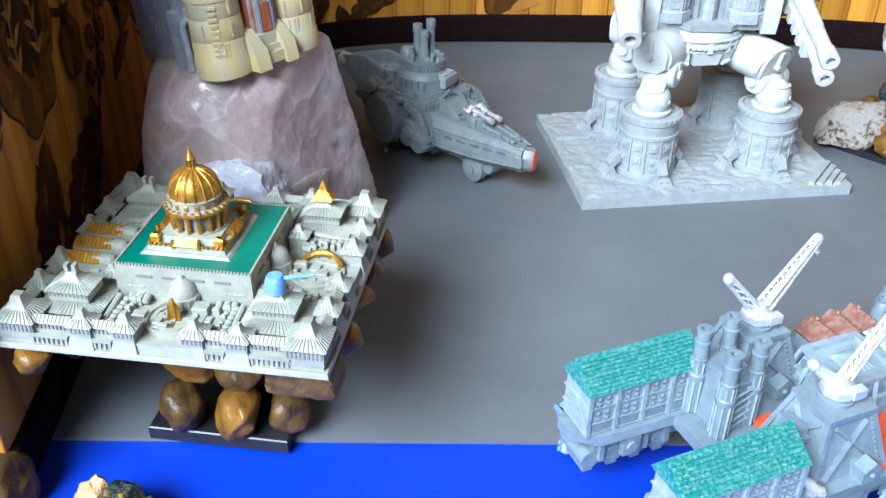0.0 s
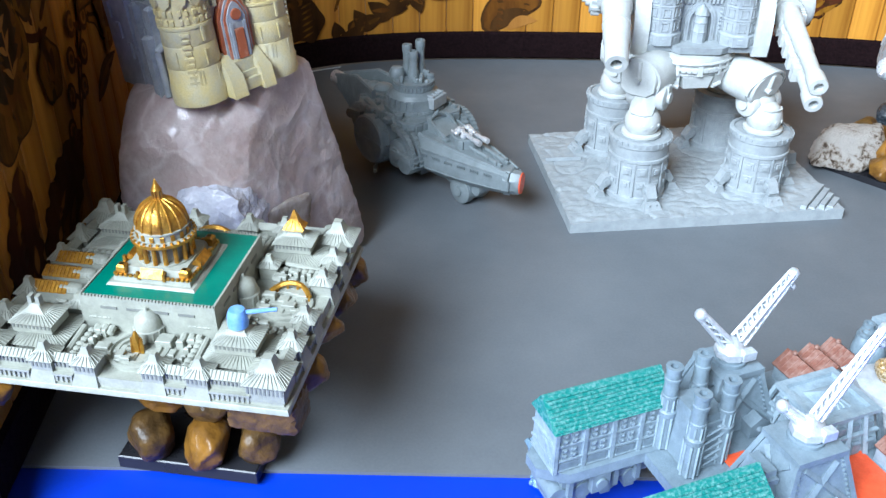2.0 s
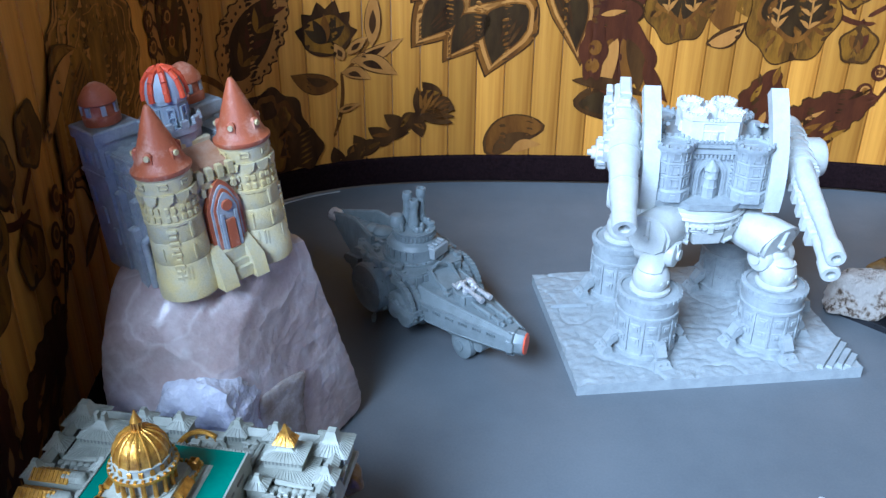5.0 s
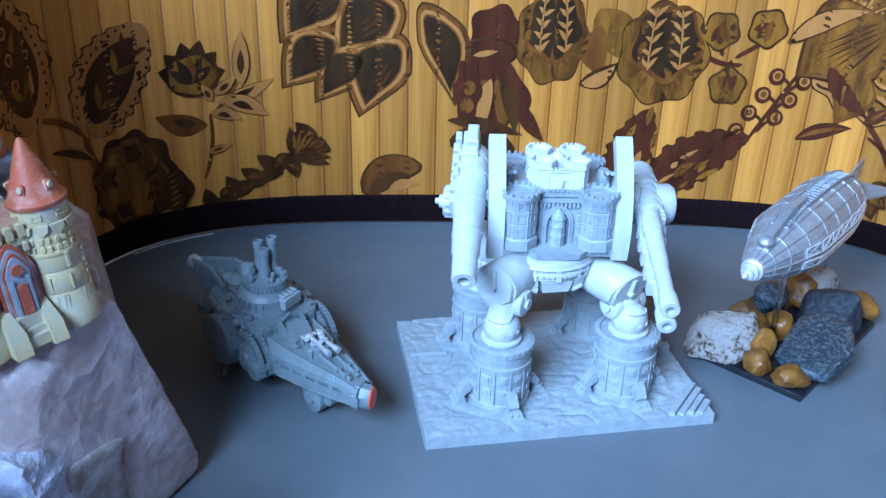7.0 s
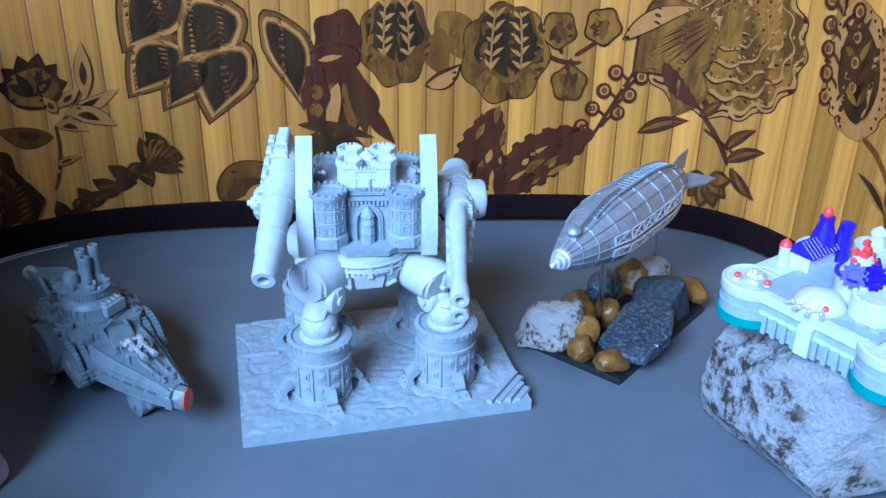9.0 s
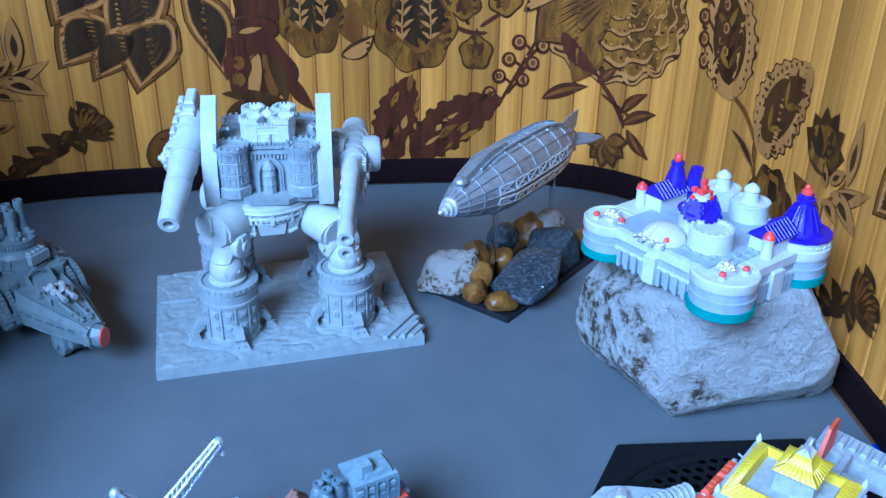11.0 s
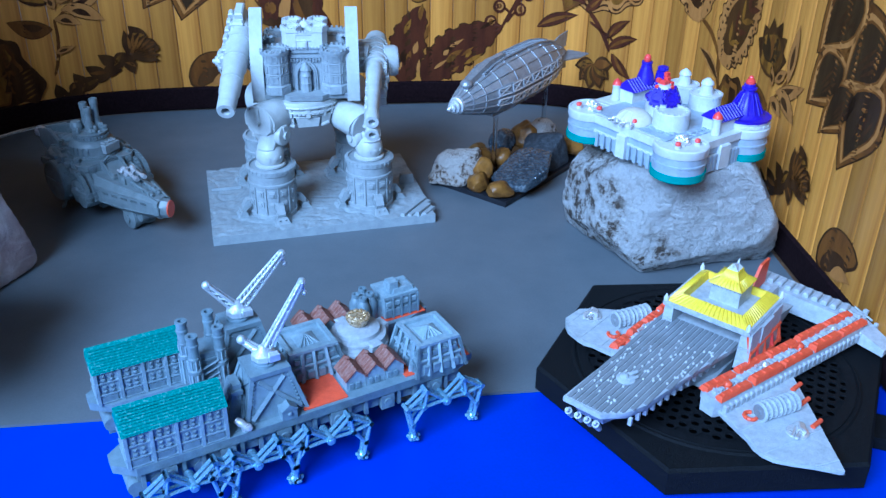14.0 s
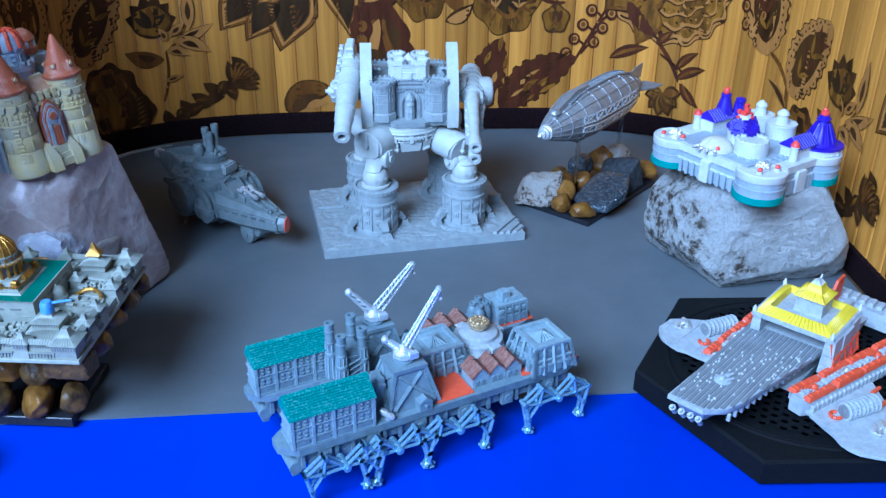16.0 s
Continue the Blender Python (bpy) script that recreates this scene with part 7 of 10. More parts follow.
    hewn_stone((0.0330, 0.0075, 0.0148), [((-0.24, 0.03, 1), 0.0028), ((0.24, 0, -1), 0.0030), ((-0.97, 0.1, -0.1), 0.0225), ((-0.85, -0.53, -0.3), 0.0245), ((-0.2, -0.98, 0.1), 0.0165), ((0.40, -0.92, 0), 0.0165),
                ((0.97, -0.1, 0), 0.0225), ((0.75, 0.66, 0), 0.0225), ((-0.1, 1, 0.1), 0.0160), ((-0.6, 0.8, 0), 0.0235), ((-0.8, -0.2, 0.6), 0.0170), ((-0.5, -0.75, 0.6), 0.0165)], BLACK_ROCK, "flat black glittering stone leaning on pebbles", 42, 0.03, 200, 60, 16)
    hewn_stone((0.0735, 0.0170, 0.0120), [((-0.50, -0.05, 1), 0.0105), ((0.25, 0.30, 1), 0.0135), ((0, 0, -1), 0.0085), ((-0.98, 0.1, 0), 0.0185), ((-0.4, 0.92, 0.1), 0.0155), ((0.45, 0.89, 0.1), 0.0150), ((0.98, 0.1, 0.2), 0.0175),
                ((0.65, -0.75, 0.3), 0.0165), ((-0.1, -1, 0.15), 0.0130), ((-0.75, -0.65, 0), 0.0180)], SLATE, "dark grey slate stone on a dark slab", 43, 0.05, 170, 26, 16)
    lump(0.0050, 0.0270, 0.0095, 0.0085, 0.0078, 0.0065, 44, PEBBLE, BR)
    lump(0.0050, 0.0090, 0.0085, 0.0075, 0.0100, 0.0058, 45, PEBBLE, "reddish brown pebble at the slab's corner")
    lump(0.0150, 0.0300, 0.0140, 0.0065, 0.0070, 0.0085, 46, PEBBLE, BR)
    lump(0.0280, 0.0420, 0.0120, 0.0120, 0.0085, 0.0085, 47, PEBBLE, BR)
    lump(0.0420, 0.0330, 0.0130, 0.0085, 0.0080, 0.0090, 48, PEBBLE, BR)
    lump(0.0400, 0.0520, 0.0110, 0.0100, 0.0080, 0.0080, 49, PEBBLE_DARK, "dark brown pebble on a dark slab")
    lump(0.0660, 0.0490, 0.0130, 0.0125, 0.0090, 0.0095, 50, BLACK_ROCK, "black stone among brown pebbles")
    lump(0.0830, 0.0400, 0.0160, 0.0120, 0.0100, 0.0120, 51, PEBBLE, BR)
    lump(0.0930, 0.0330, 0.0150, 0.0135, 0.0115, 0.0120, 52, PALE_ROCK, "pale brown veined stone on a dark slab")
    lump(0.1010, 0.0090, 0.0100, 0.0125, 0.0070, 0.0065, 53, PEBBLE, "tan brown pebble hanging over the slab's edge")
    lump(0.0860, 0.0280, 0.0100, 0.0100, 0.0090, 0.0080, 54, PEBBLE_DARK, "dark brown pebble on a dark slab")


airship()

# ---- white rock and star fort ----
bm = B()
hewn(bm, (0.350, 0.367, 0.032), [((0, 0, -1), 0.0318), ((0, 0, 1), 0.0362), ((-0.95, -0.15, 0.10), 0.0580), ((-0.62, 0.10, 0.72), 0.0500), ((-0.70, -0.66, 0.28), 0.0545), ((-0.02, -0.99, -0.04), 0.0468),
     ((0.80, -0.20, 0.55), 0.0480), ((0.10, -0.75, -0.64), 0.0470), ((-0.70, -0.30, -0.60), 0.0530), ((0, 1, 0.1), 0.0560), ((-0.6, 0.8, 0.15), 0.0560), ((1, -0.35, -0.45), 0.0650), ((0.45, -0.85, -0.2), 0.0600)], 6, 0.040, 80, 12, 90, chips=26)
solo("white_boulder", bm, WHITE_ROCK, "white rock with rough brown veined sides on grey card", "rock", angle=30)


def fort():
    c = thing("star_fort", "white model fort with round bastions and violet roofs on a rock", "fort model", pose(0.3280, 0.3165, 0.0682, 0, 0, 29.5) @ Matrix.Scale(0.92, 4))
    X, Y, T = 0.0567, 0.0720, 0.0195
    for z0, z1, o, mi in ((0.0, 0.004, -0.0012, 1), (0.004, 0.0085, -0.0006, 1), (0.0085, 0.0100, 0.0004, 0), (0.0100, 0.0145, -0.0006, 1), (0.0145, T, 0.0006, 0)):
        b = B()
        box(b, -0.0085 - o, X + 0.0085 + o, 0.010, Y - 0.010, z0, z1)
        box(b, 0.010, X - 0.010, -0.0085 - o, Y + 0.0085 + o, z0 + 0.0001, z1 - 0.0001)
        part("rampart_band", b, (FORT_WHITE, FORT_GREY, TEAL)[mi], c, ("white rampart band", "grey rampart band", "teal rampart foot")[mi])
    for i in range(9):   # wall ribs and gates along the two seen sides
        b = B()
        y = 0.015 + i * (Y - 0.030) / 8
        bx(b, -0.0090, y, 0.0, 0.0012, 0.0022, 0.0095, 0, None, 0.0004)
        part("wall_rib", b, FORT_GREY, c)
        b = B()
        x = 0.015 + i * (X - 0.030) / 8
        bx(b, x, -0.0090, 0.0, 0.0022, 0.0012, 0.0095, 0, None, 0.0004)
        part("wall_rib", b, FORT_GREY, c)
    for x, y in ((-0.0092, Y / 2), (X / 2, -0.0092)):
        b = B()
        bx(b, x, y, 0.0, 0.0040 if x < 0 else 0.0090, 0.0070 if x < 0 else 0.0030, 0.0150, 0, None, 0.0008)
        part("gate_block", b, FORT_WHITE, c)
    for x, y, r in ((0, 0, 0.0158), (X, 0, 0.0158), (0, Y, 0.0146), (X, Y, 0.0150)):
        b = B()
        lathe(b, x, y, [(r * 1.02, 0.0), (r * 1.02, 0.0042)], 40, 2)
        lathe(b, x, y, [(r * 0.97, 0.0042), (r * 0.97, 0.0085), (r * 1.0, 0.0087), (r * 1.0, 0.0098), (r * 0.97, 0.0100), (r * 0.97, 0.0142)], 40, 1)
        lathe(b, x, y, [(r * 1.0, 0.0142), (r * 1.02, 0.0150), (r * 1.02, 0.0190), (r * 0.98, 0.0196), (r * 0.93, 0.0196), (r * 0.92, 0.0188), (0.0001, 0.0188)], 40, 0)
        part("bastion", b, [FORT_WHITE, FORT_GREY, TEAL], c, "round banded bastion with a teal foot")
    b = B()
    box(b, -0.006, X + 0.006, 0.006, Y - 0.006, T - 0.0002, T + 0.0004, 0, 0, 0)
    for i in range(7):
        for s in (0, 1):
            bx(b, 0.002 + s * 0.004, 0.012 + i * 0.006, T, 0.0030, 0.0046, 0.0010, 0, None, 0.0003)
            bx(b, 0.010 + i * 0.006, 0.002 + s * 0.004, T, 0.0046, 0.0030, 0.0010, 0, None, 0.0003)
    part("fort_roof", b, FORT_GREY, c, "grey roof slabs")
    # silver gun clusters with red caps
    for x, y, n in ((0, 0.0, 9), (0, Y, 8)):
        b = B()
        lathe(b, x, y, [(0.0055, T - 0.001), (0.0050, T + 0.0008), (0.0026, T + 0.0018)], 14)
        for a, dx, dy in ring_of(n, 0.0040):
            rod(b, (x + dx * 0.3, y + dy * 0.3, T + 0.0022), (x + dx, y + dy, T + 0.0012), 0.0011, 0.0008, 6)
            ball(b, x + dx * 0.7, y + dy * 0.7, T + 0.0026, 0.0012, 6)
        ball(b, x, y, T + 0.0030, 0.0020, 8)
        part("gun_mount", b, SILVER, c, "bright silver gun cluster")
        for a in (3.6, 5.4) if y == 0 else (2.6, 4.4):
            b = B()
            px, py = x + 0.0088 * math.cos(a), y + 0.0088 * math.sin(a)
            lathe(b, px, py, [(0.0018, T - 0.0008), (0.0018, T + 0.0010)], 10, 1)
            ball(b, px, py, T + 0.0018, 0.0017, 8, 0)
            bx(b, px + 0.0010, py, T + 0.0012, 0.0020, 0.0012, 0.0016, 0, None, 0.0003)
            part("red_gun", b, [RED, FORT_WHITE], c, "small red painted gun")
    # cream dome with silver guns
    b = B()
    M_ = Matrix.Translation((0.0020, 0.0390, T - 0.0012))
    lathe(b, 0, 0, [(0.0112, 0), (0.0114, 0.0020), (0.0108, 0.0038), (0.0092, 0.0062), (0.0064, 0.0082), (0.0030, 0.0092), (0.0001, 0.0094)], 26, 0, M_)
    for k in range(3):
        a = math.pi + (k - 1) * 0.5
        rod(b, (0.004 * math.cos(a), 0.004 * math.sin(a), 0.0072), (0.0110 * math.cos(a), 0.0110 * math.sin(a), 0.0030), 0.0024, 0.0020, 8, 0, M_)
    part("dome_turret", b, FORT_CREAM, c, "cream ribbed dome turret")
    b = B()
    for k in range(4):
        a = math.pi + (k - 1.5) * 0.42
        rod(b, (0.0085 * math.cos(a), 0.0085 * math.sin(a), 0.0036), (0.0160 * math.cos(a), 0.0160 * math.sin(a), 0.0030), 0.0010, 0.0008, 8, 0, M_)
        ball(b, 0.0120 * math.cos(a), 0.0120 * math.sin(a), 0.0034, 0.0014, 8, 0, 1, M_)
    part("dome_gun", b, SILVER, c, "bright silver guns")
    b = B()
    ball(b, -0.0045, 0.0325, T + 0.0034, 0.0018, 8)
    ball(b, 0.0060, 0.0480, T + 0.0032, 0.0017, 8)
    part("dome_lamp", b, RED, c, "small red painted knobs")
    # white drum and violet geared tower
    b = B()
    lathe(b, 0.0129, 0.0199, [(0.0108, T), (0.0108, T + 0.0105), (0.0104, T + 0.0110), (0.0086, T + 0.0110), (0.0086, T + 0.0100), (0.0001, T + 0.0100)], 30)
    for a, dx, dy in ring_of(16, 0.0094):
        bx(b, 0.0129 + dx, 0.0199 + dy, T + 0.0108, 0.0014, 0.0014, 0.0007)
    part("white_drum", b, FORT_WHITE, c, "plain white round drum")
    b = B()
    gx, gy = 0.0203, 0.0342
    lathe(b, gx, gy, [(0.0098, T), (0.0098, T + 0.0100), (0.0104, T + 0.0110), (0.0104, T + 0.0126), (0.0090, T + 0.0130), (0.0070, T + 0.0160), (0.0046, T + 0.0200), (0.0040, T + 0.0215)], 26)
    part("gear_tower", b, FORT_WHITE, c)
    b = B()
    lathe(b, gx, gy, [(0.0107, T + 0.0126), (0.0107, T + 0.0136), (0.0100, T + 0.0136)], 26)
    for k in range(3):
        a = 3.4 + k * 1.0
        M_ = Matrix.Translation((gx, gy, T + 0.0150)) @ rz(a) @ Matrix.Translation((0.0080, 0, 0)) @ Matrix.Rotation(1.15, 4, "Y")
        lathe(b, 0, 0, [(0.0050, 0), (0.0050, 0.0014), (0.0030, 0.0014), (0.0030, 0.0006)], 18, 0, M_)
        for q, dx, dy in ring_of(12, 0.0053):
            bx(b, dx, dy, 0, 0.0014, 0.0014, 0.0014, 0, M_)
    part("violet_gear", b, PURPLE, c, "violet painted gear wheels")
    b = B()
    for k, (dx, dy, dz, s) in enumerate(((0, 0, 0.0195, 0.0040), (0.0026, 0.0004, 0.0222, 0.0030), (-0.0034, 0.0016, 0.0178, 0.0030), (0.0020, -0.0036, 0.0178, 0.0030), (0.0040, 0.0022, 0.0248, 0.0026), (-0.0010, -0.0046, 0.0165, 0.0026), (0.0048, -0.0010, 0.0196, 0.0026), (-0.0020, 0.0030, 0.0222, 0.0024))):
        bx(b, gx + dx, gy + dy, T + dz, s, s, s * 1.1, 0, rz(0.0), 0.0005)
    part("red_lantern", b, RED, c, "red painted lantern blocks")
    # violet hall and tower behind
    b = B()
    box(b, 0.0235, 0.0445, 0.0605, 0.0725, T - 0.004, T + 0.0080)
    part("hall", b, FORT_WHITE, c)
    b = B()
    gable(b, 0.0230, 0.0445, 0.0590, 0.0740, T + 0.0080, 0.0062, 0, None, 0.0004)
    for k in range(9):
        for s in (-1, 1):
            rod(fine(c, [PURPLE], "roof_rib"), (0.0240 + k * 0.0025, 0.0665 + s * 0.0078, T + 0.0082), (0.0240 + k * 0.0025, 0.0665, T + 0.0144), 0.0004, 0.0004, 4)
    part("violet_roof", b, PURPLE, c, "violet ribbed hall roof")
    b = B()
    lathe(b, 0.0400, 0.0660, [(0.0062, T + 0.0100), (0.0052, T + 0.0150), (0.0036, T + 0.0200), (0.0032, T + 0.0222), (0.0036, T + 0.0226), (0.0034, T + 0.0240)], 12)
    part("violet_spire", b, PURPLE, c, "violet painted spire")
    b = B()
    ball(b, 0.0400, 0.0660, T + 0.0256, 0.0024, 10, 0, 1.3)
    part("red_finial", b, RED, c, "red painted finial")
    b = B()
    rod(b, (0.0465, 0.0615, T + 0.004), (0.0485, 0.0615, T + 0.0175), 0.0030, 0.0024, 12)
    lathe(b, 0.0490, 0.0600, [(0.0034, T), (0.0030, T + 0.0180), (0.0036, T + 0.0184), (0.0034, T + 0.0204), (0.0010, T + 0.0212)], 12)
    part("violet_funnel", b, PURPLE, c, "violet painted funnel")
    for x, y in ((0.0225, 0.0735), (0.0262, -0.0030)):
        b = B()
        lathe(b, x, y, [(0.0030, T), (0.0026, T + 0.0090), (0.0030, T + 0.0092), (0.0030, T + 0.0100)], 10)
        part("chimney", b, FORT_WHITE, c)
        b = B()
        lathe(b, x, y, [(0.0031, T + 0.0100), (0.0026, T + 0.0118), (0.0020, T + 0.0124), (0.0004, T + 0.0140)], 10)
        part("red_cap", b, RED, c, "red painted chimney cap")
    # right bastion: violet cone tower with a hall
    b = B()
    lathe(b, X, 0.0, [(0.0150, T), (0.0150, T + 0.0030), (0.0154, T + 0.0032), (0.0154, T + 0.0042)], 36)
    for a, dx, dy in ring_of(20, 0.0150):
        bx(b, 0, 0, T + 0.0008, 0.0010, 0.0026, 0.0016, 0, Matrix.Translation((X + dx, dy, 0)) @ rz(a), 0.0003)
    box(b, 0.0280, 0.0490, -0.0040, 0.0085, T, T + 0.0075)
    part("bastion_hall", b, FORT_WHITE, c)
    b = B()
    lathe(b, X, 0.0, [(0.0158, T + 0.0040), (0.0158, T + 0.0053), (0.0120, T + 0.0055), (0.0098, T + 0.0075), (0.0058, T + 0.0150), (0.0042, T + 0.0195), (0.0040, T + 0.0207), (0.0046, T + 0.0211), (0.0046, T + 0.0223), (0.0036, T + 0.0227), (0.0034, T + 0.0245)], 16)
    for a, dx, dy in ring_of(16, 1.0):
        rod(b, (X + dx * 0.0100, dy * 0.0100, T + 0.0073), (X + dx * 0.0044, dy * 0.0044, T + 0.0191), 0.0006, 0.0005, 5)
    gable(b, 0.0275, 0.0500, -0.0050, 0.0095, T + 0.0075, 0.0062, 0, None, 0.0004)
    for k in range(8):
        for s in (-1, 1):
            rod(b, (0.0290 + k * 0.0025, 0.0022 + s * 0.0075, T + 0.0078), (0.0290 + k * 0.0025, 0.0022, T + 0.0139), 0.0004, 0.0004, 4)
    part("violet_tower_roof", b, PURPLE, c, "violet ribbed cone roof and hall roof")
    b = B()
    ball(b, X, 0, T + 0.0253, 0.0030, 10, 0, 0.8)
    ball(b, X + 0.0015, 0.001, T + 0.0273, 0.0016, 8)
    part("red_finial", b, RED, c, "red painted finial")
    # pale towers at the back
    for x, y, r, h in ((0.0571, 0.0304, 0.0100, 0.0085), (0.0579, 0.0489, 0.0095, 0.0095)):
        b = B()
        lathe(b, x, y, [(r, T), (r, T + h), (r * 1.04, T + h + 0.0003), (r * 1.04, T + h + 0.0016), (r * 0.90, T + h + 0.0016), (r * 0.90, T + h + 0.0006), (r * 0.45, T + h + 0.0010), (r * 0.40, T + h + 0.0040), (r * 0.34, T + h + 0.0070), (r * 0.42, T + h + 0.0073), (r * 0.36, T + h + 0.0090), (r * 0.1, T + h + 0.0110)], 24)
        part("white_tower", b, FORT_WHITE, c, "round white tower with a small lantern")


fort()


# ---- walking dock on jointed legs ----
def dock():
    c = thing("walking_dock", "grey model dock with teal roofs and cranes on silver legs", "dock model", pose(0.061, 0.160, 0, 0, 0, 22.3))
    D = 0.028
    G, L_ = RIG_GREY, RIG_BLUE
    for nm, y0, y1 in (("front_hull", -0.0030, 0.0165), ("rear_hull", 0.0400, 0.0585)):
        b = B()
        rings = []
        for x, q in ((-0.004, 0.35), (0.004, 1.0), (0.142, 1.0), (0.154, 0.45)):
            ym, w = (y0 + y1) / 2, (y1 - y0) / 2 * q
            rings.append([(x, ym - w, D - 0.0038), (x, ym - w, D), (x, ym + w, D), (x, ym + w, D - 0.0038)])
        poly(b, rings)
        box(b, 0.004, 0.146, y0 + 0.0035, y1 - 0.0035, D - 0.011, D - 0.0036)
        for k in range(18):
            x = 0.006 + k * 0.0078
            for y in (y0 + 0.0022, y1 - 0.0022):
                bx(b, x, y, D - 0.0120, 0.0016, 0.0016, 0.0085, 0, None, 0.0003)
            if k % 3 == 1:
                bx(b, x + 0.002, y0 + 0.0016, D - 0.0115, 0.0060, 0.0024, 0.0075, 0, None, 0.0008)
                rod(b, (x + 0.002, y0 - 0.0004, D - 0.0080), (x + 0.002, y0 + 0.002, D - 0.0080), 0.0019, 0.0019, 12)
        part(nm, b, G, c, "grey riveted hull with plain deck edge")
        b = B()
        for k in range(4):   # hanging pods at the stern
            x = 0.003 + k * 0.0085
            rod(b, (x, y0 + 0.003, D - 0.012), (x, y1 - 0.003, D - 0.012), 0.0032, 0.0032, 12)
            bx(b, x, (y0 + y1) / 2, D - 0.017, 0.0034, 0.0110, 0.0060, 0, None, 0.001)
        part("stern_pod", b, G, c)
    b = B()
    box(b, 0.030, 0.126, 0.0160, 0.0405, D - 0.0045, D - 0.0006)
    box(b, 0.040, 0.118, 0.018, 0.039, D - 0.014, D - 0.0045)
    part("middle_deck", b, G, c)
    # orange deck patches
    for x0, x1, y0, y1 in ((0.0720, 0.0915, -0.0012, 0.0185), (0.1190, 0.1255, -0.0005, 0.0150), (0.0640, 0.0760, 0.0410, 0.0560), (0.0500, 0.0600, 0.0210, 0.0300), (0.1160, 0.1520, 0.0425, 0.0475), (0.1450, 0.1520, 0.0010, 0.0100)):
        b = B()
        box(b, x0, x1, y0, y1, D - 0.0001, D + 0.0004)
        part("painted_deck", b, ORANGE, c, "bright orange painted deck patch")
    # long houses with teal roofs
    for x0, y0, y1 in ((-0.0005, 0.0420, 0.0560), (0.0015, -0.0022, 0.0120)):
        b = B()
        x1 = x0 + 0.0385
        box(b, x0, x1, y0, y1, D, 0.0436, 0.0002, 0.0006)
        for k in range(5):
            x = x0 + 0.0004 + k * (x1 - x0 - 0.0008) / 4
            bx(b, x, y0 + 0.0002, D, 0.0013, 0.0016, 0.0156, 0, None, 0.0003)
        for z in (D + 0.0004, D + 0.0042, D + 0.0100, 0.0430):
            bx(b, (x0 + x1) / 2, y0 + 0.0002, z, x1 - x0, 0.0012, 0.0006)
            bx(b, x0 + 0.0001, (y0 + y1) / 2, z, 0.0012, y1 - y0, 0.0006)
        sf0 = fine(c, [L_, G, RUST])
        for k in range(4):
            xc = x0 + (k + 0.5) * (x1 - x0) / 4
            bx(b, xc, y0 + 0.0001, D + 0.0008, 0.0062, 0.0008, 0.0028, 1)
            for zz in (D + 0.0056, D + 0.0112):
                for i in range(2):
                    for j in range(2):
                        bx(sf0, xc - 0.0015 + i * 0.0030, y0, zz - 0.0003 + j * 0.0021, 0.0017, 0.0007, 0.0014, 1, None, 0.0003)
                        bx(sf0, xc - 0.0015 + i * 0.0030, y0 - 0.0002, zz + 0.0001 + j * 0.0021, 0.0007, 0.0007, 0.0006, 0)
        ring = [(x0 - 0.0004, y0 + 0.007 + 0.0042 * math.cos(math.pi * i / 10), D + 0.0008 + 0.0085 * math.sin(math.pi * i / 10)) for i in range(11)]
        poly(b, [ring, [(x + 0.001, y, z) for x, y, z in ring]])
        part("long_house", b, [L_, G], c, "grey panelled long house")
        b = B()
        ym = y0 + (y1 - y0) * 0.62
        poly(b, [[(x0 - 0.0008, y0 - 0.0008, 0.0436), (x0 - 0.0008, y1 + 0.0008, 0.0436), (x0 - 0.0008, ym + 0.0012, 0.0503), (x0 - 0.0008, ym - 0.0004, 0.0503)],
                 [(x1 + 0.0008, y0 - 0.0008, 0.0436), (x1 + 0.0008, y1 + 0.0008, 0.0436), (x1 + 0.0008, ym + 0.0012, 0.0503), (x1 + 0.0008, ym - 0.0004, 0.0503)]])
        sf = fine(c, [ROOF_TEAL], "shingle")
        for r in range(9):   # rows of shingles
            u = (r + 0.4) / 9
            y, z = y0 - 0.0006 + (ym - y0) * u, 0.0437 + 0.0066 * u
            n = 28
            for k in range(n):
                xk = x0 + (k + 0.25 + 0.5 * (r % 2)) * (x1 - x0) / n
                bx(sf, xk, y, z, 0.0010, 0.0008, 0.0003)
        rod(b, (x0 - 0.0008, ym + 0.0004, 0.0504), (x1 + 0.0008, ym + 0.0004, 0.0504), 0.0007, 0.0007, 6)
        part("shingle_roof", b, ROOF_TEAL, c, "teal painted shingle roof")
    # boiler house with four stacks
    b = B()
    box(b, 0.0365, 0.0500, 0.0285, 0.0445, D, 0.0470, 0.0020, 0.0020)
    for k in range(5):
        bx(b, 0.0432, 0.0290 + 0.0002 * k, D + 0.002 + k * 0.0034, 0.0080, 0.0008, 0.0012, 0, None, 0.0002)
        rod(b, (0.0392, 0.0280, D + 0.001 + k * 0.003), (0.0470, 0.0284, D + 0.0035 + k * 0.003), 0.0004, 0.0004, 4)
    part("boiler_house", b, G, c)
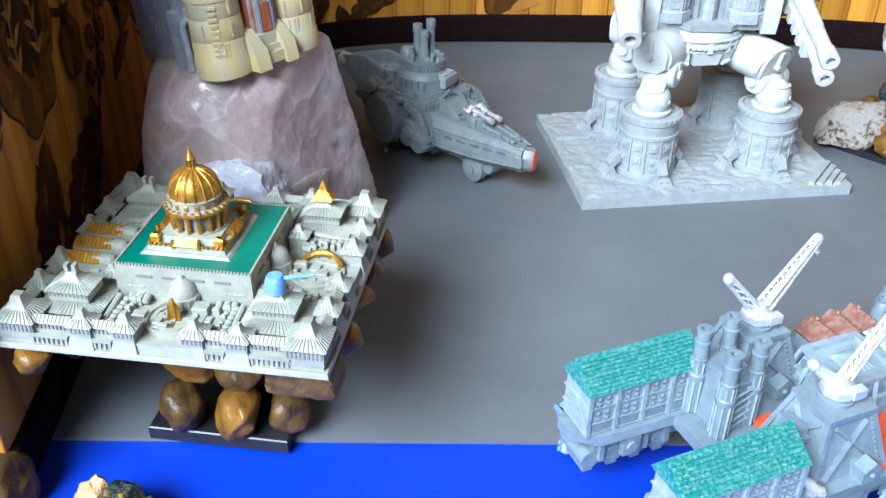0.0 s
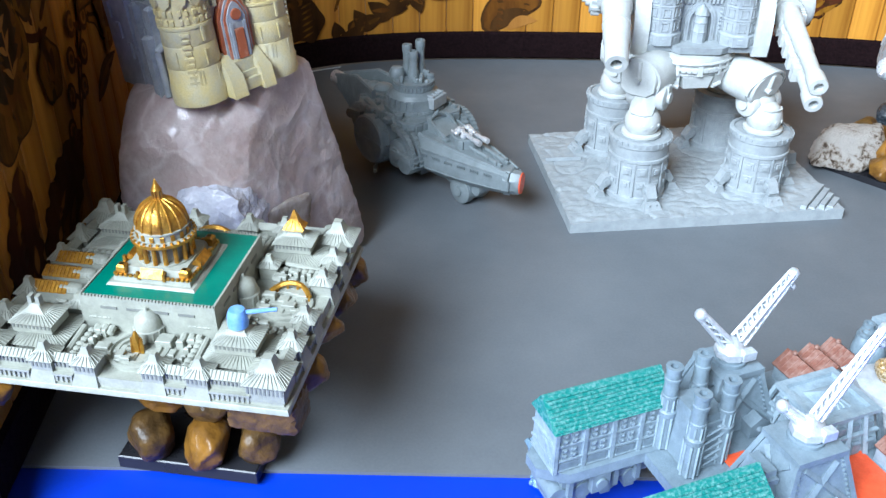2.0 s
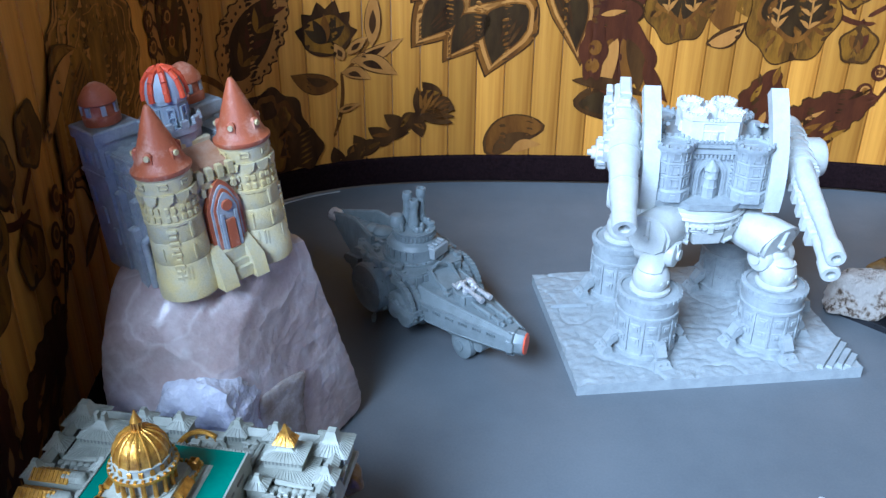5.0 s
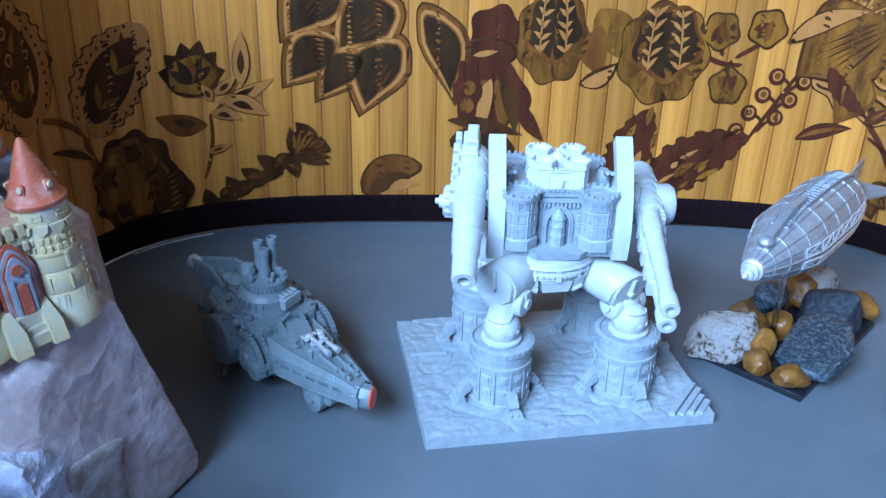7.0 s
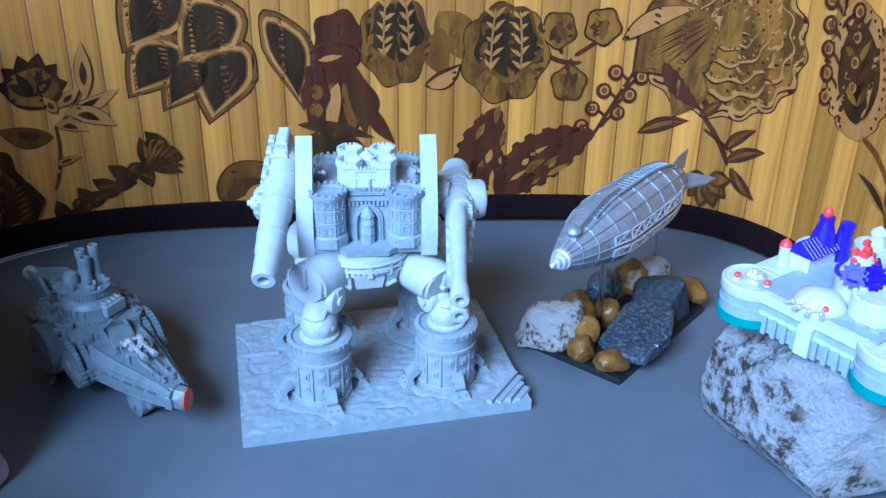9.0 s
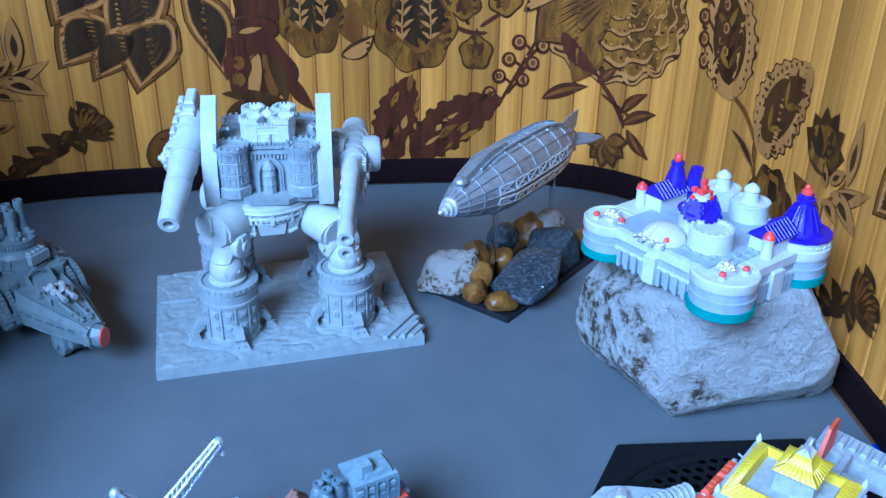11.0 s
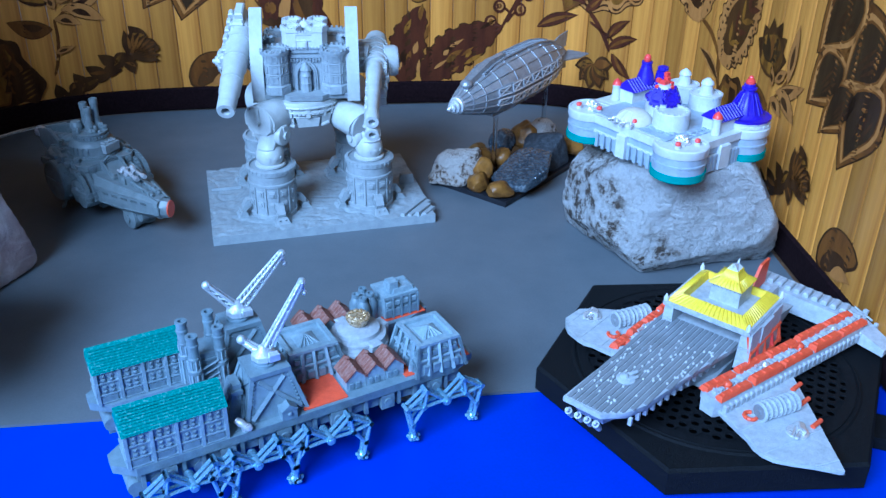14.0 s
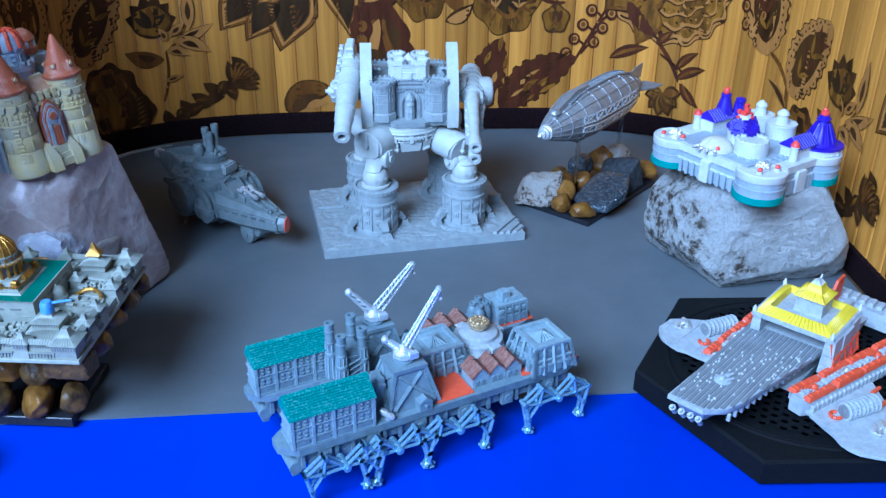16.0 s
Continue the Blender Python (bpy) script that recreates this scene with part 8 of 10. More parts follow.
    for x, y in ((0.0365, 0.0418), (0.0482, 0.0438), (0.0372, 0.0288), (0.0485, 0.0308)):
        b = B()
        lathe(b, x, y, [(r_ * 0.80, z_) for r_, z_ in [(0.0033, D), (0.0033, D + 0.0120), (0.0037, D + 0.0124), (0.0037, D + 0.0140), (0.0030, D + 0.0146), (0.0029, D + 0.0190), (0.0032, D + 0.0192), (0.0032, D + 0.0200), (0.0029, D + 0.0202), (0.0028, D + 0.0250), (0.0032, D + 0.0252), (0.0032, D + 0.0262), (0.0028, D + 0.0264), (0.0028, D + 0.0290), (0.0032, D + 0.0292), (0.0032, D + 0.0302), (0.0016, D + 0.0302), (0.0015, D + 0.028)]], 16)
        for a, dx, dy in ring_of(8, 0.0030):
            ff = fine(c, [L_, G, RUST])
            rod(ff, (x + dx * 0.9, y + dy * 0.9, D), (x + dx * 0.9, y + dy * 0.9, D + 0.0122), 0.0005, 0.0005, 5)
            rod(ff, (x + dx * 0.78, y + dy * 0.78, D + 0.0144), (x + dx * 0.78, y + dy * 0.78, D + 0.0190), 0.0004, 0.0004, 4)
        part("funnel", b, G, c, "banded grey chimney funnel")

    def crane(cx, cy, half, tip, tail_, slim):
        b = B()
        z1 = 0.0470
        box(b, cx - half, cx + half, cy - half * 0.9, cy + half * 0.9, D, z1, half * 0.42, half * 0.38)
        box(b, cx - half * 0.66, cx + half * 0.66, cy - half * 0.62, cy + half * 0.62, z1 - 0.0012, z1 + 0.0008)
        for s in (-1, 1):   # crossed bracing, ladders and corner strips
            for u, v in ((-1, 1), (1, -1)):
                rod(b, (cx + u * half * 0.8, cy + s * half * 0.92, D + 0.002), (cx + v * half * 0.42, cy + s * half * 0.56, z1 - 0.003), 0.0012, 0.0011, 4)
                rod(b, (cx + s * half * 1.02, cy + u * half * 0.7, D + 0.002), (cx + s * half * 0.62, cy + v * half * 0.38, z1 - 0.003), 0.0012, 0.0011, 4)
            for u in (-1, 1):
                rod(b, (cx + u * half, cy + s * half * 0.9, D), (cx + u * half * 0.58, cy + s * half * 0.52, z1), 0.0011, 0.0011, 4)
                for k in range(12):
                    w = k / 12
                    bx(b, cx + u * half * (1 - 0.42 * w) * 0.86, cy + s * half * 0.9 * (1 - 0.42 * w) + s * 0.0002, D + 0.0188 * w, 0.0007, 0.0010, 0.0006)
        part("crane_tower", b, G, c, "tapered grey braced crane tower")
        b = B()
        hx = cx + half * 0.30
        box(b, hx - 0.0032, hx + 0.0032, cy - half * 1.25, cy - half * 0.7, D, D + 0.0048)
        gable(b, 0, 0.0045, -0.0036, 0.0036, D + 0.0048, 0.0028, 0, Matrix.Translation((hx, cy - half * 1.28, 0)) @ rz(math.pi / 2))
        ball(b, hx, cy - half * 1.26, D + 0.0030, 0.0010, 6)
        part("tower_shed", b, G, c)
        b = B()
        lathe(b, cx, cy, [(0.0052, z1), (0.0052, z1 + 0.0020), (0.0046, z1 + 0.0022), (0.0046, z1 + 0.0032)], 22)
        part("turntable", b, G, c)
        b = B()
        lathe(b, cx, cy, [(0.0050, z1 + 0.0032), (0.0052, z1 + 0.0042), (0.0050, z1 + 0.0056), (0.0030, z1 + 0.0072), (0.0012, z1 + 0.0090)], 8)
        o = Vector((cx, cy, z1 + 0.0052))
        for e, w0, w1, n in ((Vector(tip), 0.0017, 0.0009, 12), (Vector(tail_), 0.0014, 0.0010, 4)):
            d = (e - o).normalized()
            side = d.cross(Vector((0, 0, 1))).normalized()
            up = side.cross(d)
            w0, w1 = w0 * slim, w1 * slim
            rails = [[o + d * 0.003 + side * (s * w0) + up * (t * w0), e + side * (s * w1) + up * (t * w1)] for s, t in ((-1, -1), (1, -1), (1, 1), (-1, 1))]
            for r in rails:
                rod(b, r[0], r[1], 0.00070, 0.00060, 5)
            for k in range(n):
                for i in range(4):
                    p = rails[i][0].lerp(rails[i][1], k / n)
                    q = rails[(i + 1) % 4][0].lerp(rails[(i + 1) % 4][1], (k + 1) / n)
                    rod(b, p, q, 0.00048, 0.00048, 4)
            if n > 6:
                ball(b, *e, 0.0018, 8)
                rod(b, e, e + Vector((0.0008, 0, -0.0045)), 0.0005, 0.0005, 5)
                ball(b, *(e + Vector((0.0008, 0, -0.0052))), 0.0012, 8)
            else:
                ball(b, *e, 0.0020, 10)
        bx(b, cx + 0.003, cy - 0.004, z1 + 0.0034, 0.0045, 0.0030, 0.0034, 0, None, 0.0005)
        part("crane_jib", b, CRANE_SILVER, c, "bright silver lattice crane jib")

    crane(0.0625, 0.0490, 0.0120, (0.0865, 0.0553, 0.0705), (0.0512, 0.0523, 0.0655), 1.0)
    crane(0.0612, 0.0125, 0.0128, (0.0800, 0.0140, 0.0795), (0.0540, 0.0165, 0.0585), 0.7)
    # stair beside the front tower
    b = B()
    for k in range(6):
        bs = B()
        bx(bs, 0.0445 + k * 0.0006, 0.0150 - k * 0.0012, D + k * 0.0022, 0.0050, 0.0030, 0.0022, 0, None, 0.0003)
        part("step", bs, G, c)
    poly(b, [[(0.0425, 0.006, D), (0.0480, 0.006, D), (0.0480, 0.019, D), (0.0425, 0.019, D)], [(0.0465, 0.009, 0.0430), (0.0500, 0.009, 0.0430), (0.0500, 0.017, 0.0430), (0.0465, 0.017, 0.0430)]])
    part("tower_stair", b, G, c)
    b = B()
    turned(b, (0.0440, 0.0010, 0.0330), (0.0490, -0.0030, 0.0290), [(0.0012, 0), (0.0018, 0.3), (0.0014, 0.5), (0.0018, 0.8), (0.0010, 1)], 10)
    bx(b, 0.0470, -0.0005, D, 0.0024, 0.0024, 0.0030, 0, None, 0.0005)
    part("deck_gun", b, SILVER, c, "small silver deck gun")
    # square halls with sunk roofs
    for x0, x1, y0, y1, z1 in ((0.0748, 0.0955, 0.0195, 0.0390, 0.0420), (0.1256, 0.1440, -0.0012, 0.0190, 0.0425)):
        b = B()
        rings = []
        for q, z in ((-0.0022, D), (0.0008, z1 - 0.0014), (-0.0008, z1 - 0.0010), (-0.0008, z1 + 0.0004), (0.0014, z1 + 0.0004), (0.0016, z1 - 0.0010)):
            rings.append([(x0 + q, y0 + q, z), (x1 - q, y0 + q, z), (x1 - q, y1 - q, z), (x0 + q, y1 - q, z)])
        poly(b, rings)
        poly(b, [[((x0 + x1) / 2 + sx * 0.0052, (y0 + y1) / 2 + sy * 0.0052, z1 - 0.0011) for sx, sy in ((-1, -1), (1, -1), (1, 1), (-1, 1))], [((x0 + x1) / 2 + sx * 0.0005, (y0 + y1) / 2 + sy * 0.0005, z1 + 0.0020) for sx, sy in ((-1, -1), (1, -1), (1, 1), (-1, 1))]])
        for k in range(5):
            u = -0.0040 + k * 0.0020
            rod(b, ((x0 + x1) / 2 + u, (y0 + y1) / 2 - 0.0053, z1 - 0.0008), ((x0 + x1) / 2 + u * 0.15, (y0 + y1) / 2 - 0.0008, z1 + 0.0018), 0.0003, 0.0003, 4)
        n = 4
        for k in range(n + 1):
            u = (k - n / 2) / n
            for p, q in (((x0 + x1) / 2 + u * (x1 - x0 + 0.006), y0 - 0.0030), (x1 + 0.0030, (y0 + y1) / 2 + u * (y1 - y0 + 0.006)), (x0 - 0.0030, (y0 + y1) / 2 + u * (y1 - y0 + 0.006))):
                xm, ym = (x0 + x1) / 2, (y0 + y1) / 2
                e = 0.80
                rod(fine(c, [L_, G, RUST]), (p, q, D), (xm + (p - xm) * e, ym + (q - ym) * e, z1 - 0.0008), 0.0011, 0.0009, 4)
        for k in range(n):
            xm, ym = x0 + (k + 0.5) * (x1 - x0) / n, y0 + (k + 0.5) * (y1 - y0) / n
            bx(fine(c, [L_, G, RUST]), xm, y0 - 0.0024, D + 0.0010, 0.0030, 0.0014, 0.0045, 1, None, 0.0006)
            bx(fine(c, [L_, G, RUST]), x0 - 0.0024, ym, D + 0.0010, 0.0014, 0.0030, 0.0045, 1, None, 0.0006)
            bx(fine(c, [L_, G, RUST]), xm, y0 - 0.0005, D + 0.0082, 0.0024, 0.0012, 0.0024, 1)
            bx(fine(c, [L_, G, RUST]), x0 - 0.0005, ym, D + 0.0082, 0.0012, 0.0024, 0.0024, 1)
        for z in (D + 0.0068,):
            bx(fine(c, [L_, G, RUST]), (x0 + x1) / 2, y0 - 0.0014, z, x1 - x0 + 0.0030, 0.0012, 0.0008)
            bx(fine(c, [L_, G, RUST]), x0 - 0.0014, (y0 + y1) / 2, z, 0.0012, y1 - y0 + 0.0030, 0.0008)
        part("square_hall", b, [L_, G], c, "grey square hall with sunk roof and pyramid skylight")
    # round house with a gilt bowl
    b = B()
    lathe(b, 0.1108, 0.0300, [(0.0135, D), (0.0135, D + 0.0040), (0.0124, D + 0.0044), (0.0120, D + 0.0070), (0.0126, D + 0.0072), (0.0126, D + 0.0084), (0.0100, D + 0.0090), (0.0098, D + 0.0110), (0.0075, D + 0.0118), (0.0062, D + 0.0122)], 32)
    for k in range(4):
        M_ = Matrix.Translation((0.1108, 0.0300, 0)) @ rz(k * math.pi / 2 + 0.2)
        bx(b, 0.0122, 0, D, 0.0050, 0.0062, 0.0090, 0, M_, 0.0006)
    part("round_house", b, CARRIER, c, "pale grey stepped round house")
    b = B()
    lathe(b, 0.1108, 0.0300, [(0.0028, D + 0.0120), (0.0044, D + 0.0136), (0.0054, D + 0.0156), (0.0055, D + 0.0168), (0.0048, D + 0.0172), (0.0030, D + 0.0176), (0.0002, D + 0.0178)], 22)
    for a, dx, dy in ring_of(9, 0.0034):
        ball(b, 0.1108 + dx, 0.0300 + dy, D + 0.0172, 0.0012, 6)
    part("gilt_bowl", b, GILT, c, "gilt bowl lantern")
    # gabled sheds with rust roofs
    for xs, y0, y1 in ((0.0925, 0.0020, 0.0135), (0.0890, 0.0430, 0.0560)):
        for k in range(3):
            x = xs + k * 0.0090
            b = B()
            box(b, x, x + 0.0088, y0, y1, D, D + 0.0052)
            M_ = Matrix.Translation((x + 0.0044, (y0 + y1) / 2, 0)) @ rz(math.pi / 2)
            gable(b, -(y1 - y0) / 2, (y1 - y0) / 2, -0.0044, 0.0044, D + 0.0052, 0.0044, 0, M_)
            for u in (-0.0024, 0.0006):
                bx(b, x + 0.0044 + u, y0 - 0.0002, D + 0.0010, 0.0018, 0.0008, 0.0030, 1, None, 0.0004)
            part("shed", b, [L_, G], c)
            b = B()
            for s in (-1, 1):
                poly(b, [[(x + 0.0044 + s * q, y0 - 0.0005, z) for q, z in ((0.0050, D + 0.0050), (0.0, D + 0.0097), (0.0, D + 0.0104), (0.0053, D + 0.0056))], [(x + 0.0044 + s * q, y1 + 0.0005, z) for q, z in ((0.0050, D + 0.0050), (0.0, D + 0.0097), (0.0, D + 0.0104), (0.0053, D + 0.0056))]])
                for r in range(6):
                    y = y0 + (r + 0.5) * (y1 - y0) / 6
                    rod(fine(c, [L_, G, RUST]), (x + 0.0044 + s * 0.0051, y, D + 0.0056), (x + 0.0044, y, D + 0.0104), 0.0003, 0.0003, 4, 2)
            ball(b, x + 0.0044, y1 - 0.003, D + 0.0108, 0.0010, 6)
            part("shed_roof", b, RUST, c, "worn rust red gabled roof")
    for x, y in ((0.1190, 0.0500), (0.1240, 0.0535), (0.1255, 0.0480), (0.1205, 0.0455)):
        b = B()
        lathe(b, x, y, [(0.0030, D), (0.0032, D + 0.0020), (0.0032, D + 0.0100), (0.0022, D + 0.0124), (0.0016, D + 0.0130), (0.0020, D + 0.0134), (0.0020, D + 0.0148), (0.0011, D + 0.0148), (0.0010, D + 0.0138)], 14)
        part("tank", b, G, c, "grey storage tank with funnel")
    b = B()
    box(b, 0.1310, 0.1480, 0.0440, 0.0580, D, D + 0.0120, 0.0004, 0.0004)
    box(b, 0.1280, 0.1360, 0.0470, 0.0560, D, D + 0.0090, 0.0004, 0.0004)
    box(b, 0.1360, 0.1470, 0.0450, 0.0560, D + 0.0120, D + 0.0145, 0.0006, 0.0006)
    box(b, 0.1345, 0.1395, 0.0460, 0.0520, D + 0.0120, D + 0.0178, 0.0003, 0.0003)
    box(b, 0.1305, 0.1485, 0.0435, 0.0585, D + 0.0108, D + 0.0124)
    for k in range(4):
        bf = fine(c, [L_, G, RUST])
        x = 0.1330 + k * 0.0044
        bx(bf, x, 0.0438, D + 0.0010, 0.0030, 0.0010, 0.0050, 1, None, 0.0008)
        bx(bf, x, 0.0437, D + 0.0072, 0.0026, 0.0010, 0.0024, 0, None, 0.0004)
        bx(bf, x + 0.0022, 0.0436, D, 0.0009, 0.0012, 0.0110, 1, None, 0.0002)
    part("bow_tower", b, L_, c, "grey stepped bow tower with panelled sides")

    # jointed legs, built once and copied
    def leg_unit(M_, name="walking_leg"):
        hub = new(name)
        hub.empty_display_size = 0.005
        hub.parent = c
        hub.matrix_basis = M_
        return tagged(hub, "silver jointed walking leg pair with a painted-in blue reflection")

    def strut(p, q):
        b = B()
        for s in (-0.0016, 0.0016):
            rod(b, (p[0], s, p[1]), (q[0], s, q[1]), 0.00085, 0.00085, 6)
        for e in (p, q):
            rod(b, (e[0], -0.0026, e[1]), (e[0], 0.0026, e[1]), 0.0012, 0.0012, 8)
        return "strut", b

    def foot_pad(x):
        b = B()
        poly(b, [circle(8, 0.0026, 0.0003, 0, x, 0), circle(8, 0.0024, 0.0014, 0, x, 0), circle(8, 0.0010, 0.0028, 0, x, 0)])
        for a, dx, dy in ring_of(5, 0.0024):
            ball(b, x + dx, dy, 0.0011, 0.0010, 6)
        return "foot", b

    def leg_pieces():
        hub = (0, 0.0170)
        for s in (-1, 1):
            top_, out, low, ank, foot = [(s * x, z) for x, z in ((0.0092, 0.0246), (0.0185, 0.0180), (0.0105, 0.0165), (0.0160, 0.0090), (0.0150, 0.0016))]
            for p, q in ((hub, top_), (hub, low), (top_, out), (top_, low), (out, ank), (low, ank), (low, out), (ank, foot), (out, foot)):
                yield strut(p, q)
            yield foot_pad(foot[0])
        b = B()
        rod(b, (0, -0.0036, 0.0170), (0, 0.0060, 0.0170), 0.0019, 0.0019, 12)
        rod(b, (0, -0.0042, 0.0170), (0, -0.0030, 0.0170), 0.0011, 0.0011, 10)
        yield "axle", b

    first = []
    for side, y in ((1, -0.0082), (-1, 0.0640)):
        for x in (0.0225, 0.0480, 0.0790, 0.1337):
            h = leg_unit(Matrix.Translation((x, y, 0)) @ rz(0 if side > 0 else math.pi))
            if not first:
                first = [part(nm, b, LEG_SILVER, h) for nm, b in leg_pieces()]
            else:
                for f in first:
                    o = new(f.name.split(".")[0], f.data)
                    o.parent = h

    finish_fine()


dock()


# ---- black perforated hexagon plinth and winged carrier ----
def hexagon():
    cx, cy, R = 0.3185, 0.2205, 0.0840
    t0 = radians(176.5)
    b = B()
    ring = lambda r, z: [(r * math.cos(t0 + k * math.pi / 3), r * math.sin(t0 + k * math.pi / 3), z) for k in range(6)]
    poly(b, [ring(R - 0.0015, 0.0001), ring(R, 0.0012), ring(R, 0.0126), ring(R - 0.0014, 0.0140)])
    ob = thing("hexagonal_plinth", "black plastic hexagonal plinth with a perforated top", "plinth", pose(cx, cy, 0))
    part("body", b, BLACK, ob)
    # perforated top: rings round each hole
    b = B()
    s = 0.0056
    n = 0
    for j in range(-14, 15):
        for i in range(-16, 17):
            x, y = (i + 0.5 * (j % 2)) * s, j * s * 0.866
            d = math.hypot(x, y)
            if d > 0.0585 or d < 0.012:
                continue
            hexo = [(x + s / 1.732 * math.cos(math.pi / 6 + k * math.pi / 3 - 0.0), y + s / 1.732 * math.sin(math.pi / 6 + k * math.pi / 3)) for k in range(6)]
            outer = []
            for k in range(6):
                a_, c_ = hexo[k], hexo[(k + 1) % 6]
                outer += [a_, ((a_[0] + c_[0]) / 2, (a_[1] + c_[1]) / 2)]
            inner = [(x + 0.0019 * math.cos(math.pi / 6 + k * math.pi / 6), y + 0.0019 * math.sin(math.pi / 6 + k * math.pi / 6)) for k in range(12)]
            vo = [b.verts.new((*p, 0.0150)) for p in outer]
            vi = [b.verts.new((*p, 0.0150)) for p in inner]
            vl = [b.verts.new((*p, 0.0141)) for p in inner]
            for k in range(12):
                q = (k + 1) % 12
                b.faces.new((vo[k], vo[q], vi[q], vi[k]))
                b.faces.new((vi[k], vi[q], vl[q], vl[k]))
            f = b.faces.new(vl)
            f.material_index = 1
            n += 1
    pl = part("perforated_plate", b, [BLACK, HOLE], ob, "plate of small round holes")
    tagged(pl, kind="stuff")
    b = B()
    poly(b, [circle(64, r, z) for r, z in ((0.0665, 0.0138), (0.0655, 0.0149), (0.0648, 0.0149), (0.0646, 0.0141), (0.0638, 0.0141), (0.0636, 0.0149), (0.0590, 0.0149))], 0, None, True, False)
    part("ring_groove", b, BLACK, ob)

    b = B()   # flat black lead leaving the plinth
    poly(b, [[(0.0570, -0.0300, z), (0.0480, -0.0460, z), (0.1200, -0.0830, z), (0.1280, -0.0680, z)] for z in (-0.0010, 0.0050)])
    part("cable_lead", b, BLACK, ob, "flat black lead on blue card")


hexagon()


def carrier():
    c = thing("winged_carrier", "pale grey model carrier with orange rails and yellow pagoda", "carrier model", pose(0.321, 0.226, 0, 0, 0, 43))
    G = CARRIER
    # flight deck of single planks
    b = B()
    out = [(-0.0965, 0.0240), (-0.0968, 0.0062), (-0.0900, -0.0008), (-0.0800, -0.0046), (-0.0528, -0.0086), (-0.0165, -0.0150), (0.012, -0.0160), (0.012, 0.0215), (-0.0165, 0.0215)]
    poly(b, [[(x * 0.97, y * 0.9, 0.0295) for x, y in out], [(x, y, 0.0312) for x, y in out], [(x, y, 0.0336) for x, y in out]])
    part("deck_body", b, G, c)
    planks = 16
    for k in range(planks):
        y = 0.0232 - (k + 0.5) * 0.0384 / planks
        w = 0.0384 / planks
        front = -0.0955 if y > 0.0060 else np.interp(y, [-0.0160, -0.0150, -0.0086, -0.0046, -0.0008, 0.0060], [-0.010, -0.0170, -0.0520, -0.0790, -0.0890, -0.0950])
        if front > -0.02:
            continue
        b = B()
        box(b, front, -0.0125, y - w * 0.44, y + w * 0.44, 0.0334, 0.0341, 0, 0.0002)
        part("plank", b, DECK, c)
    b = B()
    rnd_ = random.Random(9)
    for k in range(120):
        x, y = rnd_.uniform(-0.092, -0.022), rnd_.uniform(-0.012, 0.021)
        lim = np.interp(y, [-0.0150, -0.0086, -0.0046, 0.0, 0.0060], [-0.0160, -0.0480, -0.075, -0.085, -0.092])
        if x > lim + 0.002:
            bx(b, x, y, 0.0340, 0.0007, 0.0007, 0.0008)
    tagged(part("deck_studs", b, FORT_WHITE, c, "small white deck studs"), kind="stuff")
    b = B()
    lathe(b, -0.0700, 0.0100, [(0.0042, 0.0340), (0.0042, 0.0346), (0.0020, 0.0354)], 14)
    for a, dx, dy in ring_of(3, 0.0022):
        rod(b, (-0.0700 + dx, 0.0100 + dy, 0.0352), (-0.0660 + dx, 0.0080 + dy, 0.0356), 0.0008, 0.0007, 6)
    ball(b, -0.0705, 0.0105, 0.0352, 0.0020, 8)
    part("deck_turret", b, G, c)
    b = B()   # bow frames and underside
    poly(b, [[(-0.0930, 0.0215, 0.0295), (-0.0930, 0.0070, 0.0295), (-0.0890, 0.0085, 0.0225), (-0.0890, 0.0200, 0.0225)], [(-0.0200, 0.0195, 0.0295), (-0.0200, -0.0130, 0.0295), (-0.0200, -0.0100, 0.0180), (-0.0200, 0.0180, 0.0180)], [(0.045, 0.0130, 0.0280), (0.045, -0.0190, 0.0280), (0.045, -0.0150, 0.0150), (0.045, 0.0100, 0.0150)]])
    for y in (0.0205, 0.0160, 0.0115, 0.0075):
        rod(b, (-0.0975, y, 0.0285), (-0.0940, y, 0.0240), 0.0016, 0.0013, 10)
        rod(b, (-0.0975, y, 0.0285), (-0.0988, y, 0.0300), 0.0010, 0.0008, 8)
    for k in range(14):
        x = -0.086 + k * 0.005
        bx(b, x, -0.0020 - 0.0007 * k, 0.0260, 0.0014, 0.0016, 0.0040, 0, None, 0.0004)
    box(b, -0.0300, 0.0350, -0.0120, 0.0160, 0.0152, 0.0200)
    part("lower_hull", b, G, c)
    # pagoda gate
    for y0, y1 in ((0.0155, 0.0212), (-0.0225, -0.0160)):
        for x0, x1 in ((-0.0178, -0.0060), (0.0060, 0.0186)):
            b = B()
            box(b, x0, x1, y0, y1, 0.0240, 0.0430, 0.0008, 0.0008)
            bx(b, x0 - 0.0001, (y0 + y1) / 2, 0.0350, 0.0008, 0.0040, 0.0006)
            bx(b, x0 - 0.0001, (y0 + y1) / 2, 0.0270, 0.0008, 0.0040, 0.0006)
            rod(b, (x0, y0 + 0.0008, 0.0275), (x0, y1 - 0.0008, 0.0350), 0.0004, 0.0004, 4)
            part("gate_pier", b, G, c)
    b = B()
    box(b, -0.0062, 0.0062, -0.0225, -0.0165, 0.0240, 0.0425)
    part("side_wall", b, G, c)
    for k in range(5):   # red framed flank
        b = B()
        x = -0.0165 + k * 0.0084
        rod(b, (x, -0.0236, 0.0235), (x, -0.0196, 0.0425), 0.0010, 0.0009, 6)
        part("red_post", b, RED if k % 2 else ORANGE, c, "orange red painted post")
